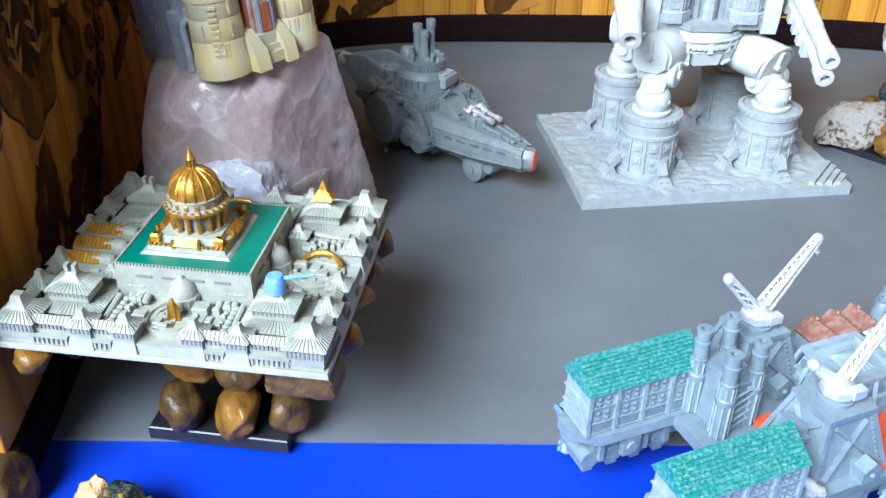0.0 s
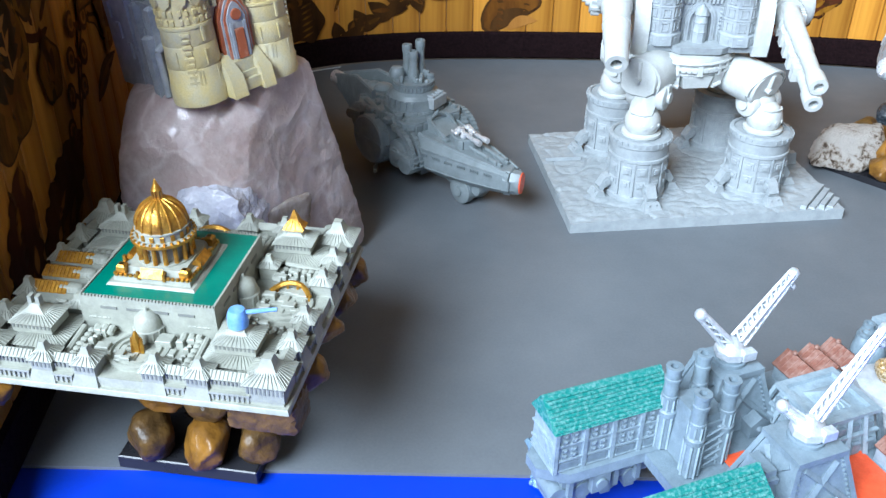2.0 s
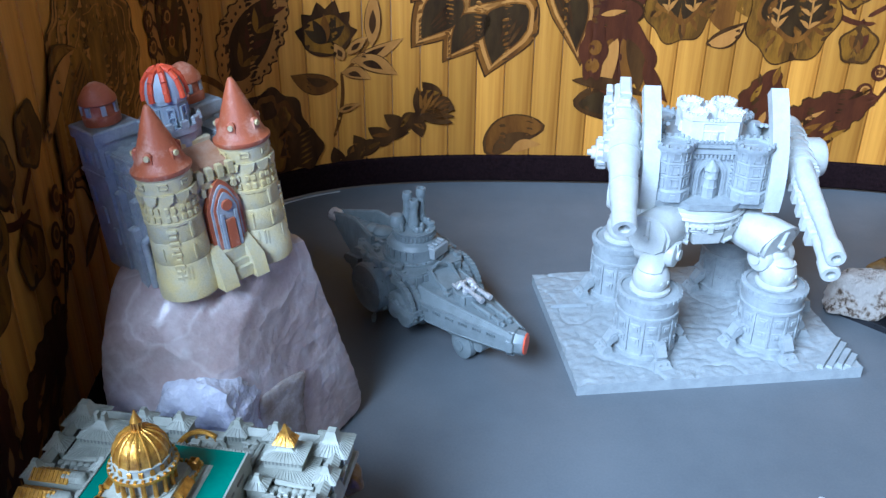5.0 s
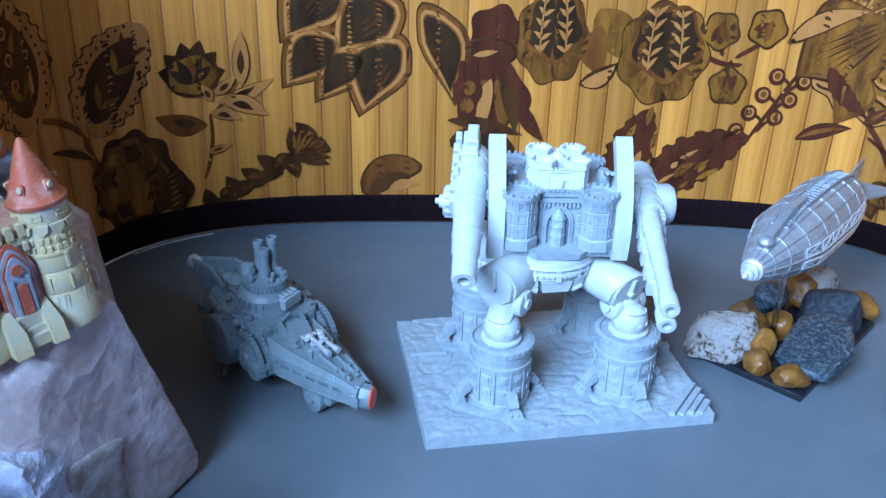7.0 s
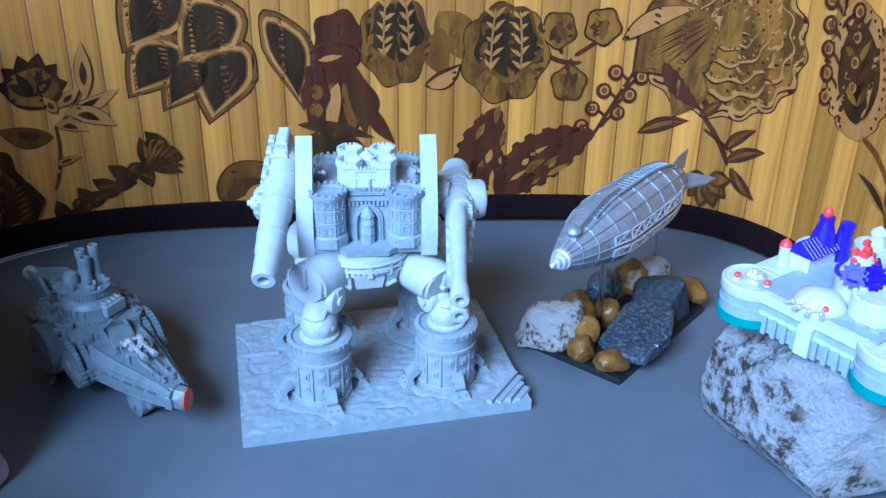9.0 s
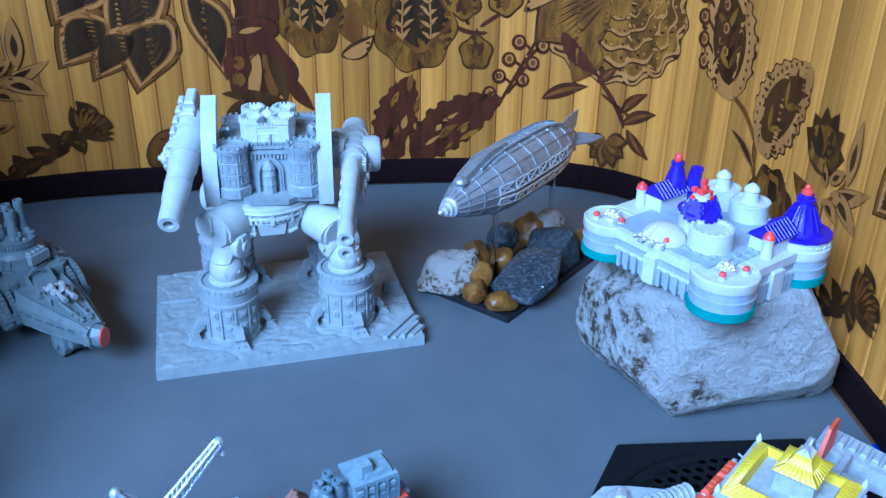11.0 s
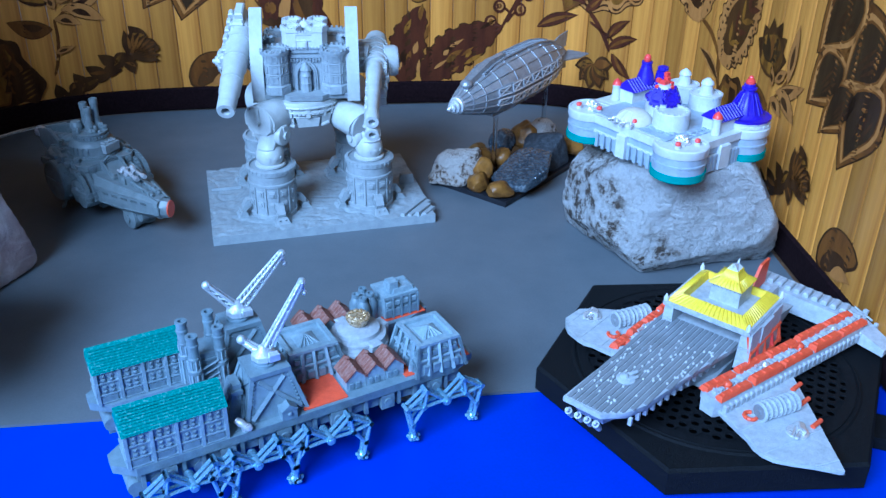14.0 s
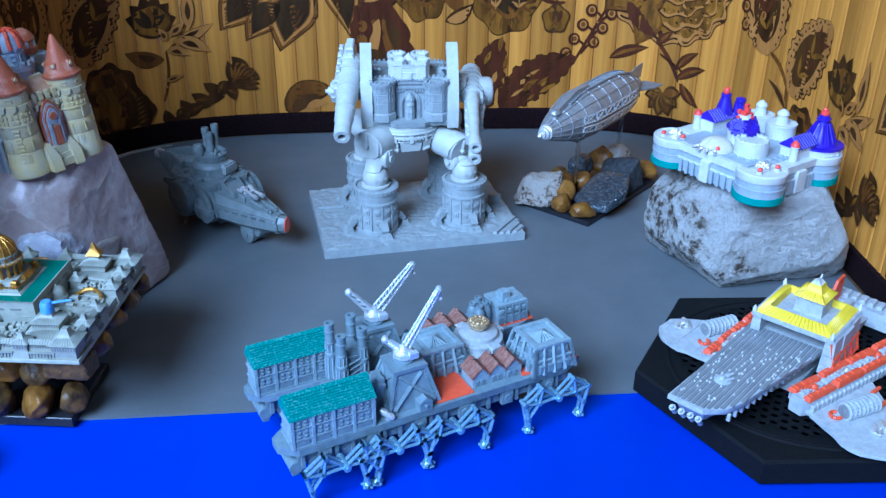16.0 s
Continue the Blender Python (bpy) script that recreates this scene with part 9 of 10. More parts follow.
    for z, y in ((0.0250, -0.0236), (0.0330, -0.0222), (0.0405, -0.0205)):
        b = B()
        rod(b, (-0.0170, y, z), (0.0180, y, z), 0.0008, 0.0008, 6)
        part("red_rail", b, ORANGE, c, "orange red painted rail")
    b = B()
    box(b, -0.0185, 0.0200, -0.0205, 0.0208, 0.0425, 0.0448)
    for k in range(22):
        u = -0.0180 + k * 0.00175
        for y in (-0.0206, 0.0209):
            bx(b, u, y, 0.0430, 0.0008, 0.0006, 0.0012)
        for x in (-0.0186, 0.0201):
            bx(b, x, u + 0.0002, 0.0430, 0.0006, 0.0008, 0.0012)
    part("gate_slab", b, G, c)
    # four yellow roof slopes round the court
    for q in range(4):
        M_ = Matrix.Translation((0.0008, 0.0002, 0)) @ rz(q * math.pi / 2)
        h = 0.0196 if q % 2 == 0 else 0.0186
        e = 0.0186 if q % 2 == 0 else 0.0196
        b = B()
        poly(b, [[(-e, -h, 0.0448), (e, -h, 0.0448), (e - 0.0062, -h + 0.0062, 0.0448), (-e + 0.0062, -h + 0.0062, 0.0448)], [(-e + 0.0016, -h + 0.0016, 0.0462), (e - 0.0016, -h + 0.0016, 0.0462), (e - 0.0052, -h + 0.0052, 0.0482), (-e + 0.0052, -h + 0.0052, 0.0482)]], 0, M_)
        n = 18
        for k in range(n):
            u = (k + 0.5) / n * 2 - 1
            rod(fine(c, [YELLOW, G], "roof_rib"), (u * e, -h + 0.0002, 0.0450), (u * (e - 0.0050), -h + 0.0050, 0.0484), 0.00042, 0.00036, 4, 0, M_)
        part("court_roof", b, YELLOW, c, "bright yellow ribbed roof slope")
    b = B()
    tx, ty = 0.0040, -0.0012
    box(b, tx - 0.0072, tx + 0.0072, ty - 0.0072, ty + 0.0072, 0.0446, 0.0540, 0.0004, 0.0004)
    for k in range(7):
        u = -0.0060 + k * 0.0020
        for s in (-1, 1):
            bx(b, tx + u, ty + s * 0.0070, 0.0515, 0.0010, 0.0008, 0.0010)
            bx(b, tx + s * 0.0070, ty + u, 0.0515, 0.0008, 0.0010, 0.0010)
    part("pagoda_tower", b, G, c)
    b = B()
    rings = []
    for q, z in ((0.0086, 0.0538), (0.0080, 0.0546), (0.0052, 0.0562), (0.0034, 0.0590), (0.0030, 0.0606)):
        rings.append([(tx - q, ty - q * 0.95, z), (tx + q, ty - q * 0.95, z), (tx + q, ty + q * 0.95, z), (tx - q, ty + q * 0.95, z)])
    poly(b, rings)
    for k in range(9):
        u = (k / 8 - 0.5) * 2
        for s in (-1, 1):
            rod(fine(c, [YELLOW, G], "roof_rib"), (tx + u * 0.0084, ty + s * 0.0080, 0.0540), (tx + u * 0.0050, ty + s * 0.0048, 0.0564), 0.0004, 0.0004, 4)
            rod(fine(c, [YELLOW, G], "roof_rib"), (tx + s * 0.0084, ty + u * 0.0080, 0.0540), (tx + s * 0.0050, ty + u * 0.0048, 0.0564), 0.0004, 0.0004, 4)
    part("pagoda_roof", b, YELLOW, c, "bright yellow flared pagoda roof")
    b = B()
    poly(b, [[(tx - 0.0030, ty - 0.0028, 0.0604), (tx + 0.0030, ty - 0.0028, 0.0604), (tx + 0.0030, ty + 0.0028, 0.0604), (tx - 0.0030, ty + 0.0028, 0.0604)], [(tx - 0.0026, ty - 0.0004, 0.0636), (tx + 0.0026, ty - 0.0004, 0.0622), (tx + 0.0026, ty + 0.0004, 0.0622), (tx - 0.0026, ty + 0.0004, 0.0636)]])
    for s in (-1, 1):
        rod(b, (tx + s * 0.0026, ty, 0.0620), (tx + s * 0.0036, ty, 0.0640), 0.0006, 0.0003, 5)
    part("ridge_cap", b, FORT_WHITE, c, "white ridge cap")
    for x, y in ((-0.0180, 0.0200), (0.0195, 0.0200), (-0.0180, -0.0198), (0.0195, -0.0198)):
        b = B()
        lathe(b, x, y, [(0.0010, 0.0448), (0.0012, 0.0462), (0.0007, 0.0474), (0.0002, 0.0486)], 8)
        part("roof_knob", b, FORT_WHITE, c)

    # long side hulls with orange rails
    def side_hull(p0, p1, w):
        d = (Vector(p1) - Vector(p0))
        M_ = Matrix.Translation((p0[0], p0[1], 0)) @ rz(math.atan2(d.y, d.x))
        Ls = d.length
        b = B()
        poly(b, [[(x, -w * q, 0.0175), (x, w * q, 0.0175), (x, w * q * 1.1, 0.0235), (x, w * q * 0.8, 0.0268), (x, -w * q * 0.8, 0.0268), (x, -w * q * 1.1, 0.0235)] for x, q in ((0, 0.55), (0.006, 0.95), (Ls - 0.012, 1.0), (Ls, 0.3))], 0, M_)
        for k in range(int(Ls / 0.0034)):
            bx(b, 0.004 + k * 0.0034, -w * 1.08, 0.0200, 0.0020, 0.0020, 0.0042, 0, M_, 0.0004)
            bx(b, 0.004 + k * 0.0034, 0.0, 0.0266, 0.0022, 0.0022 + 0.0008 * (k % 3), 0.0012 + 0.0006 * (k % 2), 0, M_, 0.0002)
        part("side_hull", b, G, c)
        for s in (-1, 1):
            n_seg = 5
            for q in range(n_seg):   # rail in lengths, with grey gaps and knuckles between them
                x0, x1 = 0.001 + q * (Ls - 0.007) / n_seg, 0.001 + (q + 1) * (Ls - 0.007) / n_seg - 0.0012
                b = B()
                wd = 0.0020 + 0.0003 * ((q + (s > 0)) % 2)
                box(b, x0, x1, s * w * 0.66 - wd, s * w * 0.66 + wd, 0.0262, 0.0284 + 0.0008 * (q % 2), 0.0006, 0.0004, 0, M_, 0.0004)
                for k in range(3):
                    bx(b, x0 + (k + 0.7) * (x1 - x0) / 4, s * w * 0.66, 0.0282 + 0.0007 * (q % 2), 0.0022, wd * 1.1, 0.0008, 0, M_, 0.0002)
                part("orange_rail", b, ORANGE, c, "orange painted hull rail")
        for k in range(int(Ls / 0.0052)):
            x = 0.004 + k * 0.0052
            rod(fine(c, [YELLOW, G], "roof_rib"), (x, -w * 0.9, 0.0262), (x + 0.0022, w * 0.9, 0.0276), 0.0005, 0.0005, 5, 1, M_)
            bx(fine(c, [YELLOW, G], "roof_rib"), x + 0.0016, w * 1.06, 0.0196, 0.0018, 0.0018, 0.0050, 1, M_, 0.0003)
        for k in range(4):
            b = B()
            x = Ls * (0.10 + 0.22 * k)
            lathe(b, x, 0.0, [(0.0022, 0.0268), (0.0022, 0.0286), (0.0012, 0.0296)], 12, 0, M_)
            rod(b, (x, 0, 0.0288), (x - 0.006, 0.0006, 0.0292), 0.0008, 0.0007, 6, 0, M_)
            part("rail_turret", b, ORANGE if k % 2 == 0 else SILVER, c)
    side_hull((-0.0480, -0.0185), (0.0640, -0.0480), 0.0062)
    side_hull((-0.0450, 0.0275), (0.0300, 0.0250), 0.0048)

    # wings
    def wing(M_, name, root0, root1, tipf, tipb, sharp=False):
        b = B()
        n = 10
        front, back = [], []
        for k in range(n + 1):
            u = k / n
            f = Vector(root0).lerp(Vector(tipf), u) + Vector((-0.0040 * math.sin(u * math.pi) * (0.6 if u < 0.5 else 1.0), 0, 0))
            g = Vector(root1).lerp(Vector(tipb), u)
            if sharp and u > 0.6:
                f = f.lerp(g, ((u - 0.6) / 0.4) ** 2.2 * 0.92)
            elif u > 0.8:
                f = f.lerp((f + g) / 2, ((u - 0.8) / 0.2) ** 2 * 0.55)
                g = g.lerp((f + g) / 2, ((u - 0.8) / 0.2) ** 2 * 0.30)
            front.append(f), back.append(g)
        loop = front + back[::-1]
        poly(b, [[(p.x, p.y, 0.0188) for p in loop], [(p.x, p.y, 0.0206) for p in loop]], 0, M_)
        for k in range(1, n):
            if k % 3 == 0:
                rod(b, (front[k].x, front[k].y, 0.0207), (back[k].x, back[k].y, 0.0207), 0.0003, 0.0003, 4, 0, M_)
        for f0, f1 in zip(front, front[1:]):
            for q in range(4):
                p = f0.lerp(f1, q / 4) + Vector((0.0012, 0, 0))
                bx(b, p.x, p.y, 0.0204, 0.0008, 0.0006, 0.0005, 0, M_)
        part(name, b, G, c, "pale grey plated wing")
    I4 = Matrix.Identity(4)
    wing(I4, "wing", (-0.0466, -0.0230, 0), (-0.0010, -0.0380, 0), (-0.0640, -0.0660, 0), (-0.0490, -0.0775, 0), True)
    wing(I4, "wing", (-0.0400, 0.0285, 0), (0.0090, 0.0280, 0), (-0.0340, 0.0660, 0), (-0.0150, 0.0650, 0))
    # winding drums and gun turrets on the wings
    for x, y, a in ((-0.0362, -0.0402, -0.45), (-0.0272, -0.0446, -0.45), (-0.0148, 0.0420, -0.45), (-0.0058, 0.0376, -0.45)):
        b = B()
        M_ = Matrix.Translation((x, y, 0.0238)) @ rz(a)
        rod(b, (-0.0046, 0, 0), (0.0046, 0, 0), 0.0036, 0.0036, 18, 0, M_)
        for u in (-0.0040, -0.0013, 0.0013, 0.0040):   # flanges
            turned(b, (u - 0.0006, 0, 0), (u + 0.0006, 0, 0), [(0.0030, 0), (0.0044, 0.15), (0.0046, 0.5), (0.0044, 0.85), (0.0030, 1)], 20, 0, M_)
        for s in (-1, 1):
            turned(b, (s * 0.0044, 0, 0), (s * 0.0054, 0, 0), [(0.0034, 0), (0.0034, 0.4), (0.0014, 0.5), (0.0012, 1), (0.0002, 1)], 16, 1, M_)
            bx(b, s * 0.0026, 0, -0.0026, 0.0012, 0.0070, 0.0020, 0, M_, 0.0003)
        for k in range(16):
            q = k * 2 * math.pi / 16
            rod(fine(c, [YELLOW, G], "roof_rib"), (-0.0044, 0.0041 * math.cos(q), 0.0041 * math.sin(q)), (0.0044, 0.0041 * math.cos(q), 0.0041 * math.sin(q)), 0.0003, 0.0003, 4, 1, M_)
        part("winding_drum", b, [G, DECK], c, "pale grey ribbed winding drum")
    for x, y in ((-0.0385, -0.0545), (-0.0190, 0.0565)):
        b = B()
        lathe(b, x, y, [(0.0046, 0.0204), (0.0046, 0.0214), (0.0030, 0.0220)], 16)
        bx(b, 0, 0, 0, 0.0054, 0.0038, 0.0032, 0, Matrix.Translation((x, y, 0.0216)) @ rz(0.5) @ Matrix.Rotation(0.4, 4, "X"), 0.0006)
        for s in (-1, 1):
            rod(b, (x, y + s * 0.001, 0.0232), (x - 0.0080, y - 0.0010 + s * 0.001, 0.0238), 0.0008, 0.0007, 6)
        part("wing_gun", b, SILVER, c, "bright silver wing gun")
    for x, y, a in ((-0.0420, -0.0355, 0.3), (-0.0265, 0.0400, 1.8)):
        b = B()
        for k in range(8):
            q0, q1 = a + k * 0.55, a + (k + 1) * 0.55
            rod(b, (x + 0.0026 * math.cos(q0), y + 0.0026 * math.sin(q0), 0.0214), (x + 0.0026 * math.cos(q1), y + 0.0026 * math.sin(q1), 0.0214), 0.0009, 0.0009, 6)
        part("orange_crane", b, ORANGE, c, "orange painted crane ring")
    for x, y in ((-0.0080, -0.0430), (-0.0161, -0.0496), (-0.0274, -0.0590)):
        b = B()
        rod(b, (x - 0.0045, y + 0.0008, 0.0214), (x + 0.0020, y - 0.0004, 0.0216), 0.0011, 0.0010, 8)
        part("orange_strut", b, ORANGE, c, "orange painted strut")
    # stern cross hull and fin
    b = B()
    poly(b, [[(0.0560, 0.0080, 0.0180), (0.0740, 0.0080, 0.0180), (0.0730, 0.0080, 0.0270), (0.0580, 0.0080, 0.0270)], [(0.0520, -0.0400, 0.0180), (0.0680, -0.0420, 0.0180), (0.0670, -0.0420, 0.0262), (0.0540, -0.0400, 0.0262)], [(0.0430, -0.0640, 0.0190), (0.0540, -0.0660, 0.0190), (0.0530, -0.0655, 0.0220), (0.0440, -0.0640, 0.0220)]])
    for k in range(10):
        bx(b, 0.0655 - k * 0.0006, 0.004 - k * 0.0048, 0.0268, 0.0080, 0.0030, 0.0022, 0, None, 0.0006)
    part("stern_hull", b, G, c)
    b = B()
    poly(b, [[(0.0400, 0.0015, 0.0270), (0.0600, 0.0015, 0.0270), (0.0600, 0.0035, 0.0270), (0.0400, 0.0035, 0.0270)], [(0.0520, 0.0018, 0.0400), (0.0620, 0.0018, 0.0400), (0.0620, 0.0032, 0.0400), (0.0520, 0.0032, 0.0400)]])
    part("tail_fin", b, ORANGE, c, "orange painted tail fin")
    b = B()
    for y in (-0.006, 0.009):
        box(b, 0.0250, 0.0570, y - 0.0016, y + 0.0016, 0.0250, 0.0300, 0.0010, 0.0004)
    part("stern_beam", b, G, c)

    finish_fine()


carrier()


# ---- flowers printed on the bamboo: they follow the slats ----
DK, BR_, OL, TN, SL, PL = range(6)
INKS = [P_DARK, P_BROWN, P_OLIVE, P_TAN, P_SLATE, P_PLUM]
UNIT = 0.0195
REPEAT = 33.4 * UNIT
S_MIN, S_MAX = K0 * SLAT + 0.012, K1 * SLAT - 0.012


class Print:
    """One printed motif: flat inked shapes laid on the screen, s along it in units and z in millimetres."""

    def __init__(self, shift):
        self.bm, self.shift, self.level = B(), shift, 0

    def put(self, p, lev):
        return self.bm.verts.new(on_screen(p[0] + self.shift, p[1], 0.00020 + 0.00008 * lev))

    def band(self, left, right, ink):
        wid = max((Vector(a) - Vector(b)).length for a, b in zip(left, right))
        lev = self.level + 1
        if wid > 0.0045:   # only broad shapes add a layer
            self.level += 1
        n = max(1, math.ceil(wid / 0.0026))
        rows = []
        for a, b in zip(left, right):
            rows.append([self.put((a[0] + (b[0] - a[0]) * i / n, a[1] + (b[1] - a[1]) * i / n), lev) for i in range(n + 1)])
        for r, q in zip(rows, rows[1:]):
            for i in range(n):
                self.bm.faces.new((r[i], r[i + 1], q[i + 1], q[i])).material_index = ink

    def leaf(self, k0, z0, k1, z1, w, ink, bend=0.0, sharp=0.9, wave=0.0, waves=9):
        p0, p1 = Vector((k0 * UNIT, z0 / 1000)), Vector((k1 * UNIT, z1 / 1000))
        d = p1 - p0
        nrm = Vector((-d.y, d.x)).normalized()
        n = max(6, math.ceil(d.length / 0.0022))
        L, R = [], []
        for i in range(n + 1):
            u = i / n
            c = p0 + d * u + nrm * (bend / 1000 * 4 * u * (1 - u))
            h = w / 2000 * max(0.0, math.sin(math.pi * u ** 0.85)) ** sharp
            h *= 1 + wave * (1 if int(u * waves * 2) % 2 else -1) * 0.5 if wave else 1
            h = max(h, 0.00012)
            L.append(c + nrm * h), R.append(c - nrm * h)
        self.band([tuple(p) for p in L], [tuple(p) for p in R], ink)

    def stem(self, k0, z0, k1, z1, w, ink, bend=0.0):
        self.leaf(k0, z0, k1, z1, w, ink, bend, 0.12)

    def blob(self, k, z, rk, rz_, ink, lobes=0, amp=0.0, turn=0.0, arc=(0.0, 2 * math.pi)):
        rx, ry = rk * UNIT, rz_ / 1000
        lev = self.level + 1
        if ry > 0.0022:
            self.level += 1
        nr = max(2, math.ceil(max(rx, ry) / 0.0032))
        na = max(14, math.ceil(6.28 * max(rx, ry) / 0.003), lobes * 5)
        full = arc[1] - arc[0] > 6.2
        c = self.put((k * UNIT, z / 1000), lev)
        prev = None
        for j in range(1, nr + 1):
            ring = []
            for i in range(na if full else na + 1):
                a = arc[0] + (arc[1] - arc[0]) * i / na
                m = 1 + amp * math.cos(lobes * a + turn) * j / nr
                ring.append(self.put((k * UNIT + rx * j / nr * m * math.cos(a), z / 1000 + ry * j / nr * m * math.sin(a)), lev))
            m_ = len(ring)
            for i in range(m_ if full else m_ - 1):
                q = (i + 1) % m_
                f = self.bm.faces.new((c, ring[i], ring[q])) if prev is None else self.bm.faces.new((prev[i], ring[i], ring[q], prev[q]))
                f.material_index = ink
            prev = ring

    def done(self, name, label=""):
        part(name, self.bm, INKS, screen, label)


def berry_sprig(shift, k0, z0, k1, z1, n):
    p = Print(shift)
    p.stem(k0, z0, k1, z1, 2.6, PL)
    for i in range(n):
        u = (i + 0.6) / n
        s = 1 if i % 2 else -1
        kc, zc = k0 + (k1 - k0) * u, z0 + (z1 - z0) * u
        kb, zb = kc + s * 0.52, zc + 3 + (4 if s > 0 else 0)
        p.stem(kc, zc - 4, kb, zb, 2.2, PL, 1.5 * s)
        p.blob(kb, zb, 0.27, 5.6, PL)
        p.blob(kb + 0.02, zb + 0.3, 0.16, 3.4, TN)
        p.blob(kb + 0.02, zb + 0.3, 0.10, 2.2, BR_)
    p.done("printed_berry_sprig", "printed sprig of plum brown berries")


def dotted_leaf(shift, k0, z0, k1, z1, w, bend=0.0):
    p = Print(shift)
    p.leaf(k0, z0, k1, z1, w * 1.06, DK, bend, 0.62, 0.10, 8)
    p.leaf(k0, z0, k1, z1, w, TN, bend, 0.62, 0.10, 8)
    dk, dz = k1 - k0, z1 - z0
    a, b = 0.12, 0.88
    p.leaf(k0 + dk * a, z0 + dz * a, k0 + dk * b, z0 + dz * b, w * 0.64, DK, bend * 0.8, 0.7)
    ln = math.hypot(dk * UNIT * 1000, dz)
    nx, nz = -dz / ln / UNIT / 1000, dk * UNIT * 1000 / ln
    for i in range(13):
        u = 0.10 + 0.80 * i / 12
        h = w / 2 * math.sin(math.pi * u ** 0.85) ** 0.62 * 0.84
        for s in (-1, 1):
            kc, zc = k0 + dk * u + nx * h * s, z0 + dz * u + nz * h * s + bend * 4 * u * (1 - u) * nz
            p.blob(kc, zc, 0.050, 1.1, DK)
    for i in range(4):
        u = 0.25 + 0.15 * i
        for s in (-1, 1):
            kc, zc = k0 + dk * u, z0 + dz * u
            p.leaf(kc, zc, kc + dk * 0.16 + nx * w * 0.20 * s, zc + dz * 0.16 + nz * w * 0.20 * s, 4.2, PL if i % 2 else OL)
    p.done("printed_leaf", "printed dotted leaf with a tan border")


def eye_leaf(p, k0, z0, k1, z1, w, bend=0.0):
    p.leaf(k0, z0, k1, z1, w * 1.10, DK, bend)
    p.leaf(k0, z0, k1, z1, w, BR_ if w > 11 else TN, bend)
    p.leaf(k0 + (k1 - k0) * 0.22, z0 + (z1 - z0) * 0.22, k0 + (k1 - k0) * 0.66, z0 + (z1 - z0) * 0.66, w * 0.45, DK, bend * 0.5)


def drop(p, k0, z0, k1, z1, w, ink, bend=0.0):
    """A petal, full near its root and drawn out to a point."""
    p0, p1 = Vector((k0 * UNIT, z0 / 1000)), Vector((k1 * UNIT, z1 / 1000))
    d = p1 - p0
    nrm = Vector((-d.y, d.x)).normalized()
    n = max(8, math.ceil(d.length / 0.0020))
    L, R = [], []
    for i in range(n + 1):
        u = i / n
        c = p0 + d * u + nrm * (bend / 1000 * 4 * u * (1 - u))
        h = w / 2000 * min(1.0, (u / 0.32) ** 0.55 if u else 0.02) * (1.0 if u < 0.45 else max(0.01, 1 - ((u - 0.45) / 0.55) ** 1.35))
        L.append(c + nrm * h), R.append(c - nrm * h)
    p.band([tuple(q) for q in L], [tuple(q) for q in R], ink)


def petal(p, k0, z0, k1, z1, w, bend=0.0, ink=SL):
    for g, ww, col in ((0.0, 1.05, DK), (0.02, 0.99, BR_), (0.07, 0.84, TN), (0.11, 0.70, BR_), (0.13, 0.64, ink)):
        drop(p, k0 + (k1 - k0) * g, z0 + (z1 - z0) * g, k1 - (k1 - k0) * g * 1.3, z1 - (z1 - z0) * g * 1.3, w * ww, col, bend * (1 - g))
    for q in (-0.5, 0.0, 0.5):
        ln = math.hypot((k1 - k0) * UNIT * 1000, z1 - z0)
        dk, dz = -(z1 - z0) / ln * w * 0.22 * q / UNIT / 1000, (k1 - k0) * UNIT * 1000 / ln * w * 0.22 * q
        p.leaf(k0 + (k1 - k0) * 0.30 + dk, z0 + (z1 - z0) * 0.30 + dz, k0 + (k1 - k0) * 0.62 + dk * 0.6, z0 + (z1 - z0) * 0.62 + dz * 0.6, 2.2, DK)


def torn_leaf(p, k0, z0, k1, z1, w, bend=0.0, seed=1):
    r = random.Random(seed)
    p.leaf(k0, z0, k1, z1, w * 1.04, DK, bend, 0.6, 0.16, 7)
    p.leaf(k0, z0, k1, z1, w * 0.96, PL, bend, 0.6, 0.16, 7)
    dk, dz = k1 - k0, z1 - z0
    for i in range(12):
        u = r.uniform(0.12, 0.85)
        v = r.uniform(-0.34, 0.34)
        ln = math.hypot(dk * UNIT * 1000, dz)
        kc, zc = k0 + dk * u - dz / ln * w * v / UNIT / 1000, z0 + dz * u + dk * UNIT * 1000 / ln * w * v
        q = r.uniform(0.10, 0.20)
        p.leaf(kc, zc, kc + dk * q + r.uniform(-0.15, 0.15), zc + dz * q, r.uniform(2.5, 5.0), (BR_, TN, OL, DK)[i % 4])


